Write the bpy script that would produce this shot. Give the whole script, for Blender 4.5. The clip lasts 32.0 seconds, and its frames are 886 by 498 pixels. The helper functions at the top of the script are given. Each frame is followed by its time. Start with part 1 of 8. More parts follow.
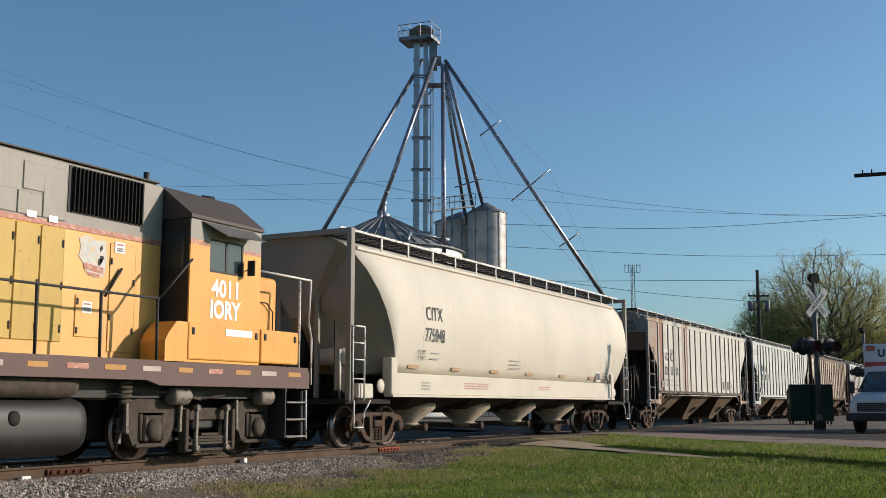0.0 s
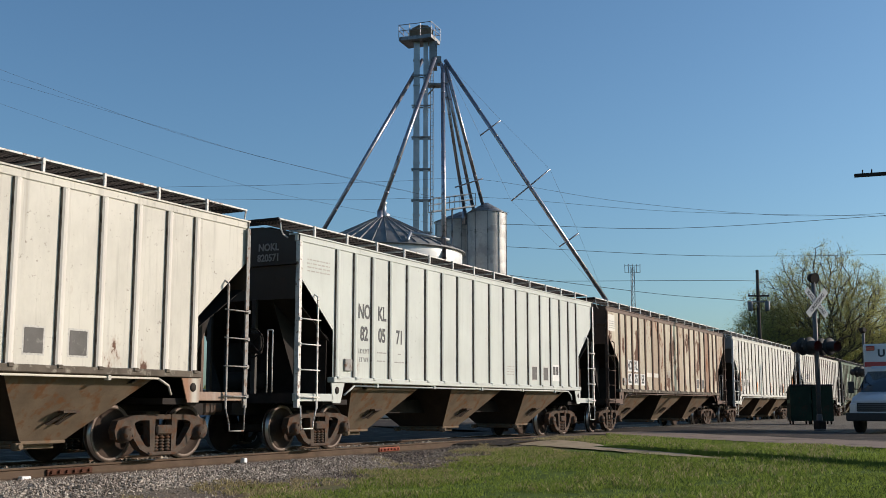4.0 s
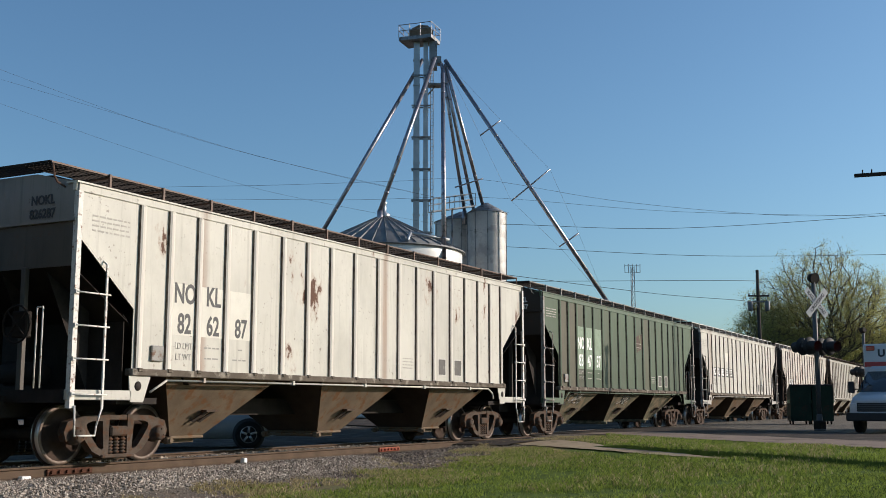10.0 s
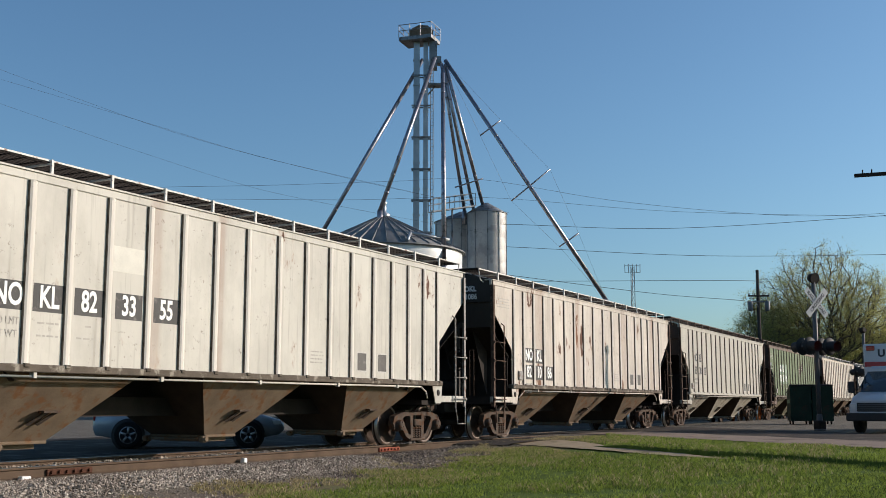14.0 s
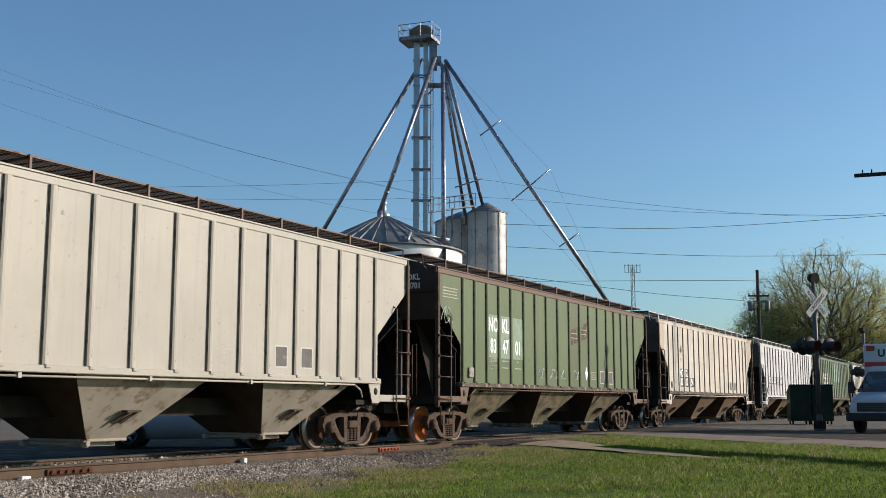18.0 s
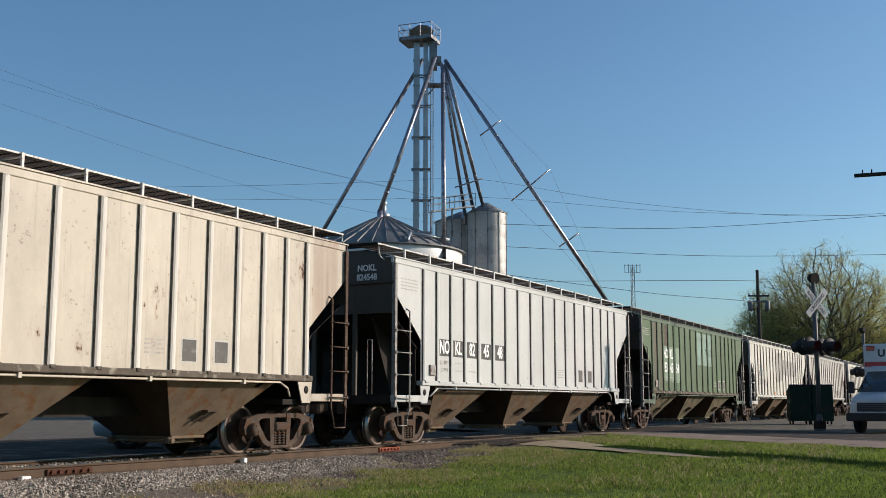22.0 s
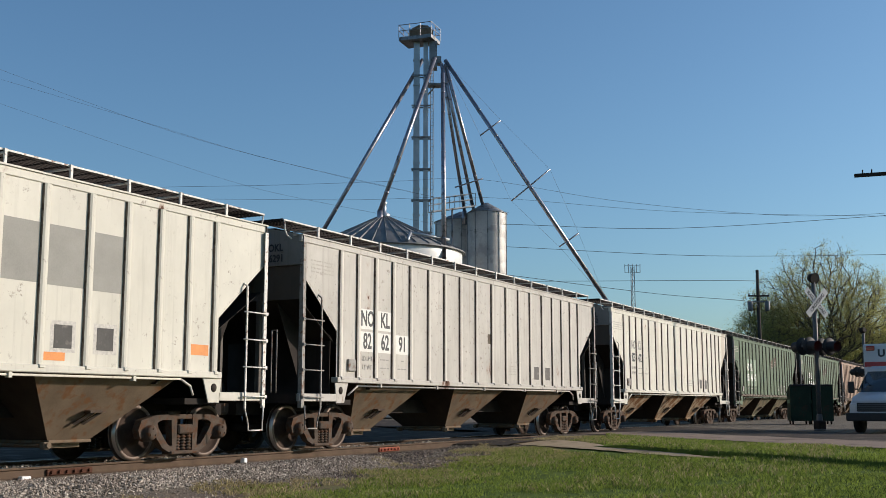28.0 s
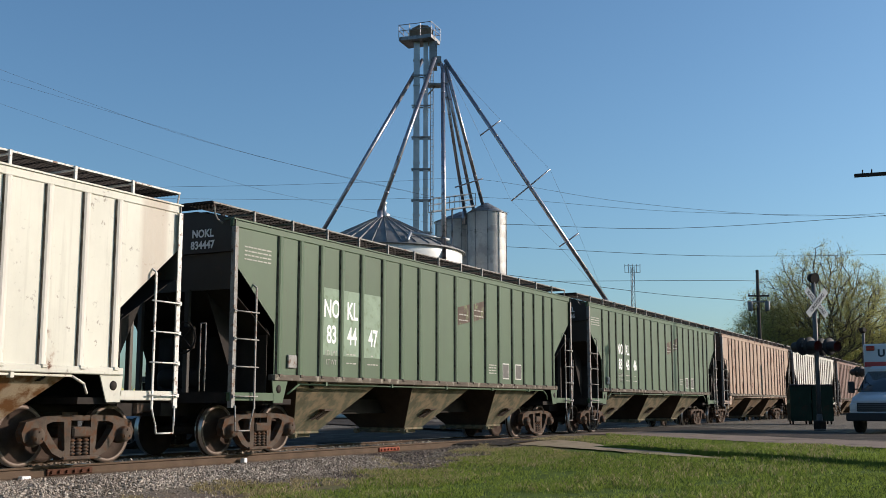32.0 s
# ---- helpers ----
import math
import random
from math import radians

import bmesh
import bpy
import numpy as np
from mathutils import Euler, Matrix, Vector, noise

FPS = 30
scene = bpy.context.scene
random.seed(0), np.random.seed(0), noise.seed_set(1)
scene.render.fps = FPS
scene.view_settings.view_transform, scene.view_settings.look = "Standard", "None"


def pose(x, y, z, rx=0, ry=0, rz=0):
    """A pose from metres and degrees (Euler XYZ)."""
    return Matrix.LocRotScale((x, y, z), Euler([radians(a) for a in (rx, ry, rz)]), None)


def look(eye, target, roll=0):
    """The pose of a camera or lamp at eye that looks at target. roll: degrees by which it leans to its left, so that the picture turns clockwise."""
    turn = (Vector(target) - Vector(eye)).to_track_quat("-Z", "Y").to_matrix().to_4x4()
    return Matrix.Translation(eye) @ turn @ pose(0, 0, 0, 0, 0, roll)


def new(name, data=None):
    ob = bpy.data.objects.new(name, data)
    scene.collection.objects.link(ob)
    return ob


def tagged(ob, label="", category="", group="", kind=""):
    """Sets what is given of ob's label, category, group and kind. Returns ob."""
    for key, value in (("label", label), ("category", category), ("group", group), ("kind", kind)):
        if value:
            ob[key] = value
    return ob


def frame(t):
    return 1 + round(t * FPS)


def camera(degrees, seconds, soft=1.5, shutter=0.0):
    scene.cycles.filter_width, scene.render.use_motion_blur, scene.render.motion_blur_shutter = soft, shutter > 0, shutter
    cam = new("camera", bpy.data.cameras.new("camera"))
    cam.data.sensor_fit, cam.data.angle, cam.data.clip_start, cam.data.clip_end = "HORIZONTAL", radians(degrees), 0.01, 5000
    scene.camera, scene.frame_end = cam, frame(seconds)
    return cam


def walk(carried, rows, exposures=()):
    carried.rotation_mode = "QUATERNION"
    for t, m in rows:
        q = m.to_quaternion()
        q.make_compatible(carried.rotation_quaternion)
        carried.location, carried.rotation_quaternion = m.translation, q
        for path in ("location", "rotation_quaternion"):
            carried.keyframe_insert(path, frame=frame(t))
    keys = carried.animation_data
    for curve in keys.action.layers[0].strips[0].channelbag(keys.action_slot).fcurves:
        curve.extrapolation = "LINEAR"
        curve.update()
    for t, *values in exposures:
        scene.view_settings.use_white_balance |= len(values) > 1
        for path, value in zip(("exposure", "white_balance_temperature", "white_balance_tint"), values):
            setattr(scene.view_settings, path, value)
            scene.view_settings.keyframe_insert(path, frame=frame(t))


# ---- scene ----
# World: x along the track (the train rolls towards -x), y away from the camera, z = 0 at the rail heads.
cam = camera(43.776, 32.0, soft=0.8)
EYE = (0.0, 0.0, 0.898)
AIM = 27.561
walk(cam, [(0, pose(*EYE, 98.084, 0, AIM - 90)), (32, pose(*EYE, 98.084, 0, AIM - 90))],
     exposures=[(0, -0.1), (1, -0.15), (2, -0.22), (3, -0.1), (6, -0.05), (7, 0.1), (9, -0.1), (10, 0.0), (11, 0.02), (12, 0.2), (13, 0.18), (14, -0.02), (17, 0.0),
                (18, 0.1), (19, 0.2), (20, 0.2), (21, 0.15), (22, -0.02), (23, 0.0), (24, 0.0), (25, 0.2), (26, 0.18), (27, 0.0), (28, -0.05), (29, 0.0), (30, -0.02), (31, -0.08), (32, 0.06)])

# ---- light ----
SUN_AZ, SUN_EL = -50.0, 18.8          # degrees: azimuth from +x, elevation
sun_dir = Vector((math.cos(radians(SUN_AZ)) * math.cos(radians(SUN_EL)),
                  math.sin(radians(SUN_AZ)) * math.cos(radians(SUN_EL)), math.sin(radians(SUN_EL))))
world = bpy.data.worlds.new("sky")
scene.world = world
world.use_nodes = True
wn = world.node_tree
wn.nodes.clear()
sky = wn.nodes.new("ShaderNodeTexSky")
sky.sky_type = "NISHITA"
sky.sun_disc = False
sky.sun_elevation = radians(SUN_EL)
sky.sun_rotation = radians(90 - SUN_AZ)
sky.air_density, sky.dust_density, sky.ozone_density = 1.0, 1.3, 1.6
wbg = wn.nodes.new("ShaderNodeBackground")
wbg.inputs["Strength"].default_value = 0.115
wout = wn.nodes.new("ShaderNodeOutputWorld")
wtint = wn.nodes.new("ShaderNodeMix")
wtint.data_type, wtint.blend_type = "RGBA", "MULTIPLY"
wtint.inputs["Factor"].default_value = 1.0
wtint.inputs["B"].default_value = (0.735, 1.01, 1.215, 1)
wn.links.new(sky.outputs[0], wtint.inputs["A"])
wn.links.new(wtint.outputs["Result"], wbg.inputs["Color"])
wn.links.new(wbg.outputs[0], wout.inputs["Surface"])
sun = new("sun", bpy.data.lights.new("sun", "SUN"))
sun.data.energy, sun.data.angle, sun.data.color = 4.95, radians(0.5), (1.0, 0.855, 0.76)
sun.matrix_world = look(sun_dir * 100, (0, 0, 0))

# ---- the track and the train's motion ----
TRACK_Y = 13.85
SPEED = (9.780091868, -0.012615493, -0.000158269, 0.0000062924, 0.00000088269)


def travel(t):
    """Metres that the train has gone at t seconds."""
    u, u0 = t - 16.0, -16.0
    return sum(c * (u ** (k + 1) - u0 ** (k + 1)) for k, c in enumerate(SPEED))


# ---- mesh helpers ----
def box(bm, x0, x1, y0, y1, z0, z1):
    v = [bm.verts.new((x, y, z)) for x in (x0, x1) for y in (y0, y1) for z in (z0, z1)]
    for f in ((0, 1, 3, 2), (4, 6, 7, 5), (0, 4, 5, 1), (2, 3, 7, 6), (0, 2, 6, 4), (1, 5, 7, 3)):
        bm.faces.new([v[i] for i in f])
    return v


def bevel_box(bm, x0, x1, y0, y1, z0, z1, w=0.02, seg=2):
    b = bmesh.new()
    box(b, x0, x1, y0, y1, z0, z1)
    bmesh.ops.bevel(b, geom=b.edges[:], offset=w, segments=seg, profile=0.5, affect="EDGES")
    add(bm, b)


def add(bm, other, m=None):
    """Adds the faces of another bmesh, at the pose m, and frees it."""
    idx = {}
    for v in other.verts:
        idx[v] = bm.verts.new(m @ v.co if m else v.co)
    for f in other.faces:
        try:
            nf = bm.faces.new([idx[v] for v in f.verts])
            nf.smooth = f.smooth
        except ValueError:
            pass
    other.free()


def tube(bm, p0, p1, r, seg=8, r1=None, caps=True):
    p0, p1 = Vector(p0), Vector(p1)
    r1 = r if r1 is None else r1
    q = (p1 - p0).to_track_quat("Z", "Y")
    a, b = [], []
    for i in range(seg):
        w = q @ Vector((math.cos(2 * math.pi * i / seg), math.sin(2 * math.pi * i / seg), 0))
        a.append(bm.verts.new(p0 + w * r))
        b.append(bm.verts.new(p1 + w * r1))
    for i in range(seg):
        j = (i + 1) % seg
        bm.faces.new((a[i], a[j], b[j], b[i])).smooth = seg > 5
    if caps:
        bm.faces.new(a[::-1])
        bm.faces.new(b)


def pipe(bm, pts, r, seg=6):
    for a, b in zip(pts, pts[1:]):
        tube(bm, a, b, r, seg)


def cable(bm, pts, r, seg):
    """One continuous tube along the points."""
    rings = []
    for i, p in enumerate(pts):
        way = pts[min(i + 1, len(pts) - 1)] - pts[max(i - 1, 0)]
        q = way.to_track_quat("Z", "Y")
        rings.append([bm.verts.new(p + q @ Vector((r * math.cos(2 * math.pi * j / seg), r * math.sin(2 * math.pi * j / seg), 0))) for j in range(seg)])
    for a, b in zip(rings, rings[1:]):
        for j in range(seg):
            bm.faces.new((a[j], a[(j + 1) % seg], b[(j + 1) % seg], b[j]))


def prism(bm, outline, y0, y1, axis="y"):
    """A closed outline of (a, b) pairs pushed from y0 to y1 along an axis."""
    def p(a, b, c):
        return (a, c, b) if axis == "y" else (c, a, b) if axis == "x" else (a, b, c)
    lo = [bm.verts.new(p(a, b, y0)) for a, b in outline]
    hi = [bm.verts.new(p(a, b, y1)) for a, b in outline]
    n = len(outline)
    for i in range(n):
        j = (i + 1) % n
        bm.faces.new((lo[i], lo[j], hi[j], hi[i]))
    bm.faces.new(lo[::-1])
    bm.faces.new(hi)


def lathe(bm, profile, seg=24, axis="z", centre=(0, 0, 0), smooth=True):
    """A profile of (radius, height) pairs turned round an axis."""
    c = Vector(centre)
    rings = []
    for r, h in profile:
        ring = []
        for i in range(seg):
            a = 2 * math.pi * i / seg
            u, v = r * math.cos(a), r * math.sin(a)
            ring.append(bm.verts.new(c + Vector((u, v, h) if axis == "z" else (u, h, v) if axis == "y" else (h, u, v))))
        rings.append(ring)
    for a, b in zip(rings, rings[1:]):
        for i in range(seg):
            j = (i + 1) % seg
            bm.faces.new((a[i], a[j], b[j], b[i])).smooth = smooth
    bm.faces.new(rings[0][::-1])
    bm.faces.new(rings[-1])


def slab(bm, pts, t):
    """A flat sheet through pts with thickness t along its normal."""
    p = [Vector(q) for q in pts]
    n = (p[1] - p[0]).cross(p[2] - p[0]).normalized() * t
    lo = [bm.verts.new(q) for q in p]
    hi = [bm.verts.new(q + n) for q in p]
    k = len(p)
    for i in range(k):
        j = (i + 1) % k
        bm.faces.new((lo[i], lo[j], hi[j], hi[i]))
    bm.faces.new(lo[::-1])
    bm.faces.new(hi)


def to_mesh(name, bm, material):
    bmesh.ops.recalc_face_normals(bm, faces=bm.faces[:])
    me = bpy.data.meshes.new(name)
    bm.to_mesh(me)
    bm.free()
    if material:
        me.materials.append(material)
    return me


def part(name, bm, material, parent, label="", at=None):
    """Links a bmesh (or a mesh that is shared) as one mesh object under a thing or a part."""
    me = bm if isinstance(bm, bpy.types.Mesh) else to_mesh(name, bm, material)
    ob = new(name, me)
    ob.parent = parent
    if at is not None:
        ob.matrix_basis = at if isinstance(at, Matrix) else Matrix.Translation(at)
    if label:
        ob["label"] = label
    return ob


def thing(name, label, category, at=(0, 0, 0), group="", kind="", rz=0.0):
    ob = new(name)
    ob.empty_display_size = 0.3
    ob.matrix_basis = pose(*at, 0, 0, rz)
    return tagged(ob, label, category, group, kind)


def mono(name, bm, material, label, category, at=(0, 0, 0), group="", kind="", rz=0.0):
    ob = new(name, to_mesh(name, bm, material))
    ob.matrix_basis = pose(*at, 0, 0, rz)
    return tagged(ob, label, category, group, kind)


# ---- materials ----
def nodes(name):
    m = bpy.data.materials.new(name)
    m.use_nodes = True
    t = m.node_tree
    return m, t, t.nodes["Principled BSDF"]


def coords(t, scale=(1, 1, 1), offset=(0, 0, 0), space="Object"):
    c = t.nodes.new("ShaderNodeTexCoord")
    mp = t.nodes.new("ShaderNodeMapping")
    mp.inputs["Scale"].default_value = scale
    mp.inputs["Location"].default_value = offset
    t.links.new(c.outputs[space], mp.inputs["Vector"])
    return mp.outputs[0]


def noise_tex(t, vec, scale, detail=4.0, rough=0.55):
    n = t.nodes.new("ShaderNodeTexNoise")
    n.inputs["Scale"].default_value, n.inputs["Detail"].default_value, n.inputs["Roughness"].default_value = scale, detail, rough
    t.links.new(vec, n.inputs["Vector"])
    return n.outputs["Fac"]


def ramp(t, fac, stops):
    r = t.nodes.new("ShaderNodeValToRGB")
    els = r.color_ramp.elements
    while len(els) < len(stops):
        els.new(0.5)
    for e, (p, c) in zip(els, stops):
        e.position = p
        e.color = (*c, 1) if isinstance(c, tuple) else (c, c, c, 1)
    t.links.new(fac, r.inputs[0])
    return r.outputs[0]


def mix(t, fac, a, b, mode="MIX"):
    n = t.nodes.new("ShaderNodeMix")
    n.data_type, n.blend_type = "RGBA", mode
    for sock, val in ((n.inputs["Factor"], fac), (n.inputs["A"], a), (n.inputs["B"], b)):
        if isinstance(val, (int, float)):
            sock.default_value = val
        elif isinstance(val, tuple):
            sock.default_value = (*val, 1)
        else:
            t.links.new(val, sock)
    return n.outputs["Result"]


def bump(t, bsdf, height, strength=0.3, distance=0.01):
    b = t.nodes.new("ShaderNodeBump")
    b.inputs["Strength"].default_value, b.inputs["Distance"].default_value = strength, distance
    t.links.new(height, b.inputs["Height"])
    t.links.new(b.outputs[0], bsdf.inputs["Normal"])


def surface(name, base, rough=0.6, metal=0.0, vary=0.2, scale=4.0, fine=60.0, relief=0.2, dist=0.004, second=None, amount=0.5, space="Object"):
    """A plain worn surface: a base colour with two scales of variation and a fine relief."""
    m, t, b = nodes(name)
    v = coords(t, space=space)
    big, small = noise_tex(t, v, scale), noise_tex(t, v, fine, 3)
    dark = tuple(c * (1 - vary) for c in base)
    lite = tuple(min(1, c * (1 + vary)) for c in base)
    col = ramp(t, big, [(0.3, dark), (0.7, lite)])
    col = mix(t, 0.35, col, ramp(t, small, [(0.3, dark), (0.7, lite)]))
    if second:
        mask = ramp(t, noise_tex(t, v, scale * 1.7, 6, 0.65), [(0.62 - 0.25 * amount, 0.0), (0.72 - 0.2 * amount, 1.0)])
        col = mix(t, mask, col, second)
    t.links.new(col, b.inputs["Base Color"])
    b.inputs["Roughness"].default_value, b.inputs["Metallic"].default_value = rough, metal
    if rough > 0.72:
        b.inputs["Specular IOR Level"].default_value = 0.12
    bump(t, b, small, relief, dist)
    return m


STAIN_BROWN = ((0.12, 0.048, 0.022), (0.29, 0.125, 0.055))
STAIN_OLIVE = ((0.045, 0.034, 0.022), (0.105, 0.078, 0.045))


def car_paint(name, base, rust=0.2, dirt=0.3, seed=0.0, rust_col=(0.15, 0.062, 0.03), gloss=0.55, dirt_col=(0.12, 0.09, 0.065), stains=(), chip=0.55, stain_cols=STAIN_BROWN):
    """Weathered wagon paint: flaked blotches of rust, drips that run down, road dirt and stained panels."""
    m, t, b = nodes(name)
    v = coords(t, offset=(seed * 7.3, seed * 3.1, seed * 1.7))
    vt = coords(t, scale=(1.0, 1.0, 0.5), offset=(seed * 2.3, seed * 4.1, seed))
    vs = coords(t, scale=(4.0, 4.0, 0.16), offset=(seed * 5.1, 0, seed))
    big, med, small = noise_tex(t, v, 0.55, 5), noise_tex(t, vt, 1.25, 10, 0.66), noise_tex(t, v, 45, 4)
    streak = noise_tex(t, vs, 2.3, 5, 0.62)
    lite = tuple(min(1, c * 1.05) for c in base)
    dark = tuple(c * 0.88 for c in base)
    col = ramp(t, big, [(0.3, dark), (0.7, lite)])
    # thin drips, then a broad uneven film of dirt
    col = mix(t, ramp(t, streak, [(0.55, 0.0), (0.74, 0.06 + 0.55 * dirt)]), col, dirt_col)
    col = mix(t, ramp(t, noise_tex(t, vt, 0.9, 8, 0.7), [(0.43, 0.0), (0.66, 0.05 + 0.8 * dirt)]), col, tuple(0.55 * c + 0.22 * d for c, d in zip(base, dirt_col)))
    # small chips in clusters
    area = ramp(t, noise_tex(t, v, 0.8, 4), [(0.42, 0.0), (0.58, 1.0)])
    chips = mix(t, 1.0, area, ramp(t, noise_tex(t, v, 8.0, 9, 0.75), [(0.615 - 0.09 * rust, 0.0), (0.65 - 0.09 * rust, chip)]), "MULTIPLY")
    col = mix(t, chips, col, tuple(c * 0.7 for c in rust_col))
    # flaked rust with a stained rim
    k = 0.73 - 0.27 * rust
    rim = ramp(t, med, [(k - 0.04, 0.0), (k, 0.5)])
    col = mix(t, rim, col, tuple(0.35 * c + 0.55 * d for c, d in zip(base, stain_cols[1])))
    mask = ramp(t, med, [(k - 0.004, 0.0), (k + 0.014, 0.95)])
    rusty = ramp(t, mix(t, 0.5, small, streak), [(0.3, tuple(c * 0.5 for c in rust_col)), (0.7, tuple(min(1, c * 1.5) for c in rust_col))])
    col = mix(t, mask, col, rusty)
    if stains:
        # upright bands of staining at places along the wagon
        sx = t.nodes.new("ShaderNodeSeparateXYZ")
        t.links.new(coords(t, scale=(1 / 16.55, 1, 1)), sx.inputs[0])
        stops = [(0.0, 0.0)]
        for a, bb, k2 in stains:
            stops += [(a / 16.55 - 0.006, 0.0), (a / 16.55, k2), (bb / 16.55, k2), (bb / 16.55 + 0.006, 0.0)]
        band_ = ramp(t, sx.outputs["X"], stops)
        patchy = ramp(t, mix(t, 0.5, streak, med), [(0.30, 0.6), (0.5, 1.0)])
        col = mix(t, mix(t, 1.0, band_, patchy, "MULTIPLY"), col, ramp(t, mix(t, 0.6, small, med), [(0.35, stain_cols[0]), (0.65, stain_cols[1])]))
    t.links.new(col, b.inputs["Base Color"])
    r = ramp(t, mask, [(0.0, gloss), (1.0, 0.9)])
    t.links.new(r, b.inputs["Roughness"])
    b.inputs["Specular IOR Level"].default_value = 0.3
    bump(t, b, mix(t, 0.6, small, med), 0.25, 0.006)
    return m


M = {}
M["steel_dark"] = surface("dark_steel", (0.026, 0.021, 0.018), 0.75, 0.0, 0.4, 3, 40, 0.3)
M["truck"] = surface("truck_steel", (0.078, 0.060, 0.047), 0.85, 0.0, 0.4, 5, 60, 0.4, 0.005, (0.09, 0.045, 0.025), 0.5)
M["wheel_rim"] = surface("wheel_rim", (0.13, 0.095, 0.072), 0.6, 0.3, 0.3, 5, 60, 0.3)
M["wheel"] = surface("wheel_steel", (0.05, 0.034, 0.026), 0.8, 0.1, 0.35, 5, 60, 0.3)
M["wheel_orange"] = surface("wheel_fresh_rust", (0.42, 0.13, 0.035), 0.8, 0.0, 0.3, 5, 60, 0.3)
M["tread"] = surface("polished_tread", (0.42, 0.40, 0.38), 0.28, 0.9, 0.12, 8, 90, 0.1)
M["hopper"] = surface("hopper_dust", (0.15, 0.113, 0.078), 0.85, 0.0, 0.28, 2.2, 50, 0.3, 0.005, (0.15, 0.075, 0.035), 0.35)
M["slope_shade"] = surface("slope_shade", (0.05, 0.037, 0.028), 0.9, 0.0, 0.35, 2.2, 50, 0.3)
M["sill_brown"] = surface("sill_brown", (0.115, 0.095, 0.075), 0.85, 0.0, 0.35, 3, 50, 0.3, 0.004, (0.3, 0.27, 0.22), 0.3)
M["hopper_green"] = surface("hopper_green_dust", (0.115, 0.11, 0.073), 0.85, 0.0, 0.28, 2.2, 50, 0.3, 0.005, (0.22, 0.17, 0.11), 0.6)
M["ladder_white"] = surface("ladder_white", (0.62, 0.60, 0.55), 0.6, 0.0, 0.2, 6, 60, 0.2, 0.003, (0.16, 0.07, 0.035), 0.3)
M["ladder_grey"] = surface("ladder_grey", (0.24, 0.23, 0.21), 0.7, 0.0, 0.3, 6, 60, 0.2, 0.003, (0.14, 0.07, 0.04), 0.4)
M["rib_edge"] = surface("rib_edge_shade", (0.17, 0.135, 0.105), 0.85, 0.0, 0.45, 2.5, 40, 0.2, 0.003, (0.07, 0.05, 0.036), 0.5)
M["rail"] = surface("rail_steel", (0.098, 0.068, 0.047), 0.8, 0.2, 0.3, 3, 70, 0.4)
M["rail_head"] = surface("rail_head", (0.46, 0.42, 0.38), 0.3, 0.9, 0.1, 3, 80, 0.1)
M["tie"] = surface("tie_wood", (0.11, 0.085, 0.065), 0.9, 0.0, 0.35, 5, 60, 0.6, 0.01)
M["galv"] = surface("galvanised", (0.40, 0.42, 0.43), 0.42, 0.75, 0.22, 1.2, 30, 0.2)
M["galv_dark"] = surface("galvanised_dull", (0.22, 0.23, 0.235), 0.5, 0.6, 0.3, 1.0, 30, 0.2, 0.004, (0.10, 0.085, 0.07), 0.4)
M["white_paint"] = surface("white_paint", (0.64, 0.63, 0.585), 0.55, 0.0, 0.08, 3, 50, 0.1)
M["letter_white"] = surface("white_letters", (0.80, 0.79, 0.75), 0.6, 0.0, 0.1, 5, 60, 0.1)
M["letter_black"] = surface("black_letters", (0.03, 0.03, 0.032), 0.6, 0.0, 0.3, 5, 60, 0.1)
M["letter_faint"] = surface("faint_print", (0.36, 0.34, 0.30), 0.7, 0.0, 0.2, 5, 60, 0.1)
M["letter_grey"] = surface("faded_letters", (0.26, 0.25, 0.23), 0.7, 0.0, 0.2, 5, 60, 0.1)

# ---- ground ----
def smooth(a, b, x):
    k = min(1.0, max(0.0, (x - a) / (b - a)))
    return k * k * (3 - 2 * k)


def ground_z(x, y):
    """Height of the ground: a lawn that rises to the road, the ballast bed, and a flat lot behind."""
    near = -0.46 + 0.47 * smooth(14, 33, x + 0.25 * (13 - y)) if y < TRACK_Y else 0.0
    far = -0.14
    k = smooth(12.2, 16.2, y)
    base = near * (1 - k) + far * k if y < 16.2 else far
    base += 0.12 * smooth(30, 60, x)
    lump = 0.02 * noise.noise(Vector((x * 0.35, y * 0.35, 0))) if y < 12 else 0
    k2 = smooth(24.6, 26.6, x) * (1 - smooth(48, 52, x))
    bed = -0.19 + 0.14 * k2 - max(0.0, abs(y - TRACK_Y) - 1.75) * 0.34
    return max(base + lump, bed)


def band(xs, ys, zf, lift=0.0):
    bm = bmesh.new()
    grid = [[bm.verts.new((x, y, zf(x, y) + lift)) for y in ys] for x in xs]
    for i in range(len(xs) - 1):
        for j in range(len(ys) - 1):
            bm.faces.new((grid[i][j], grid[i + 1][j], grid[i + 1][j + 1], grid[i][j + 1])).smooth = True
    return bm


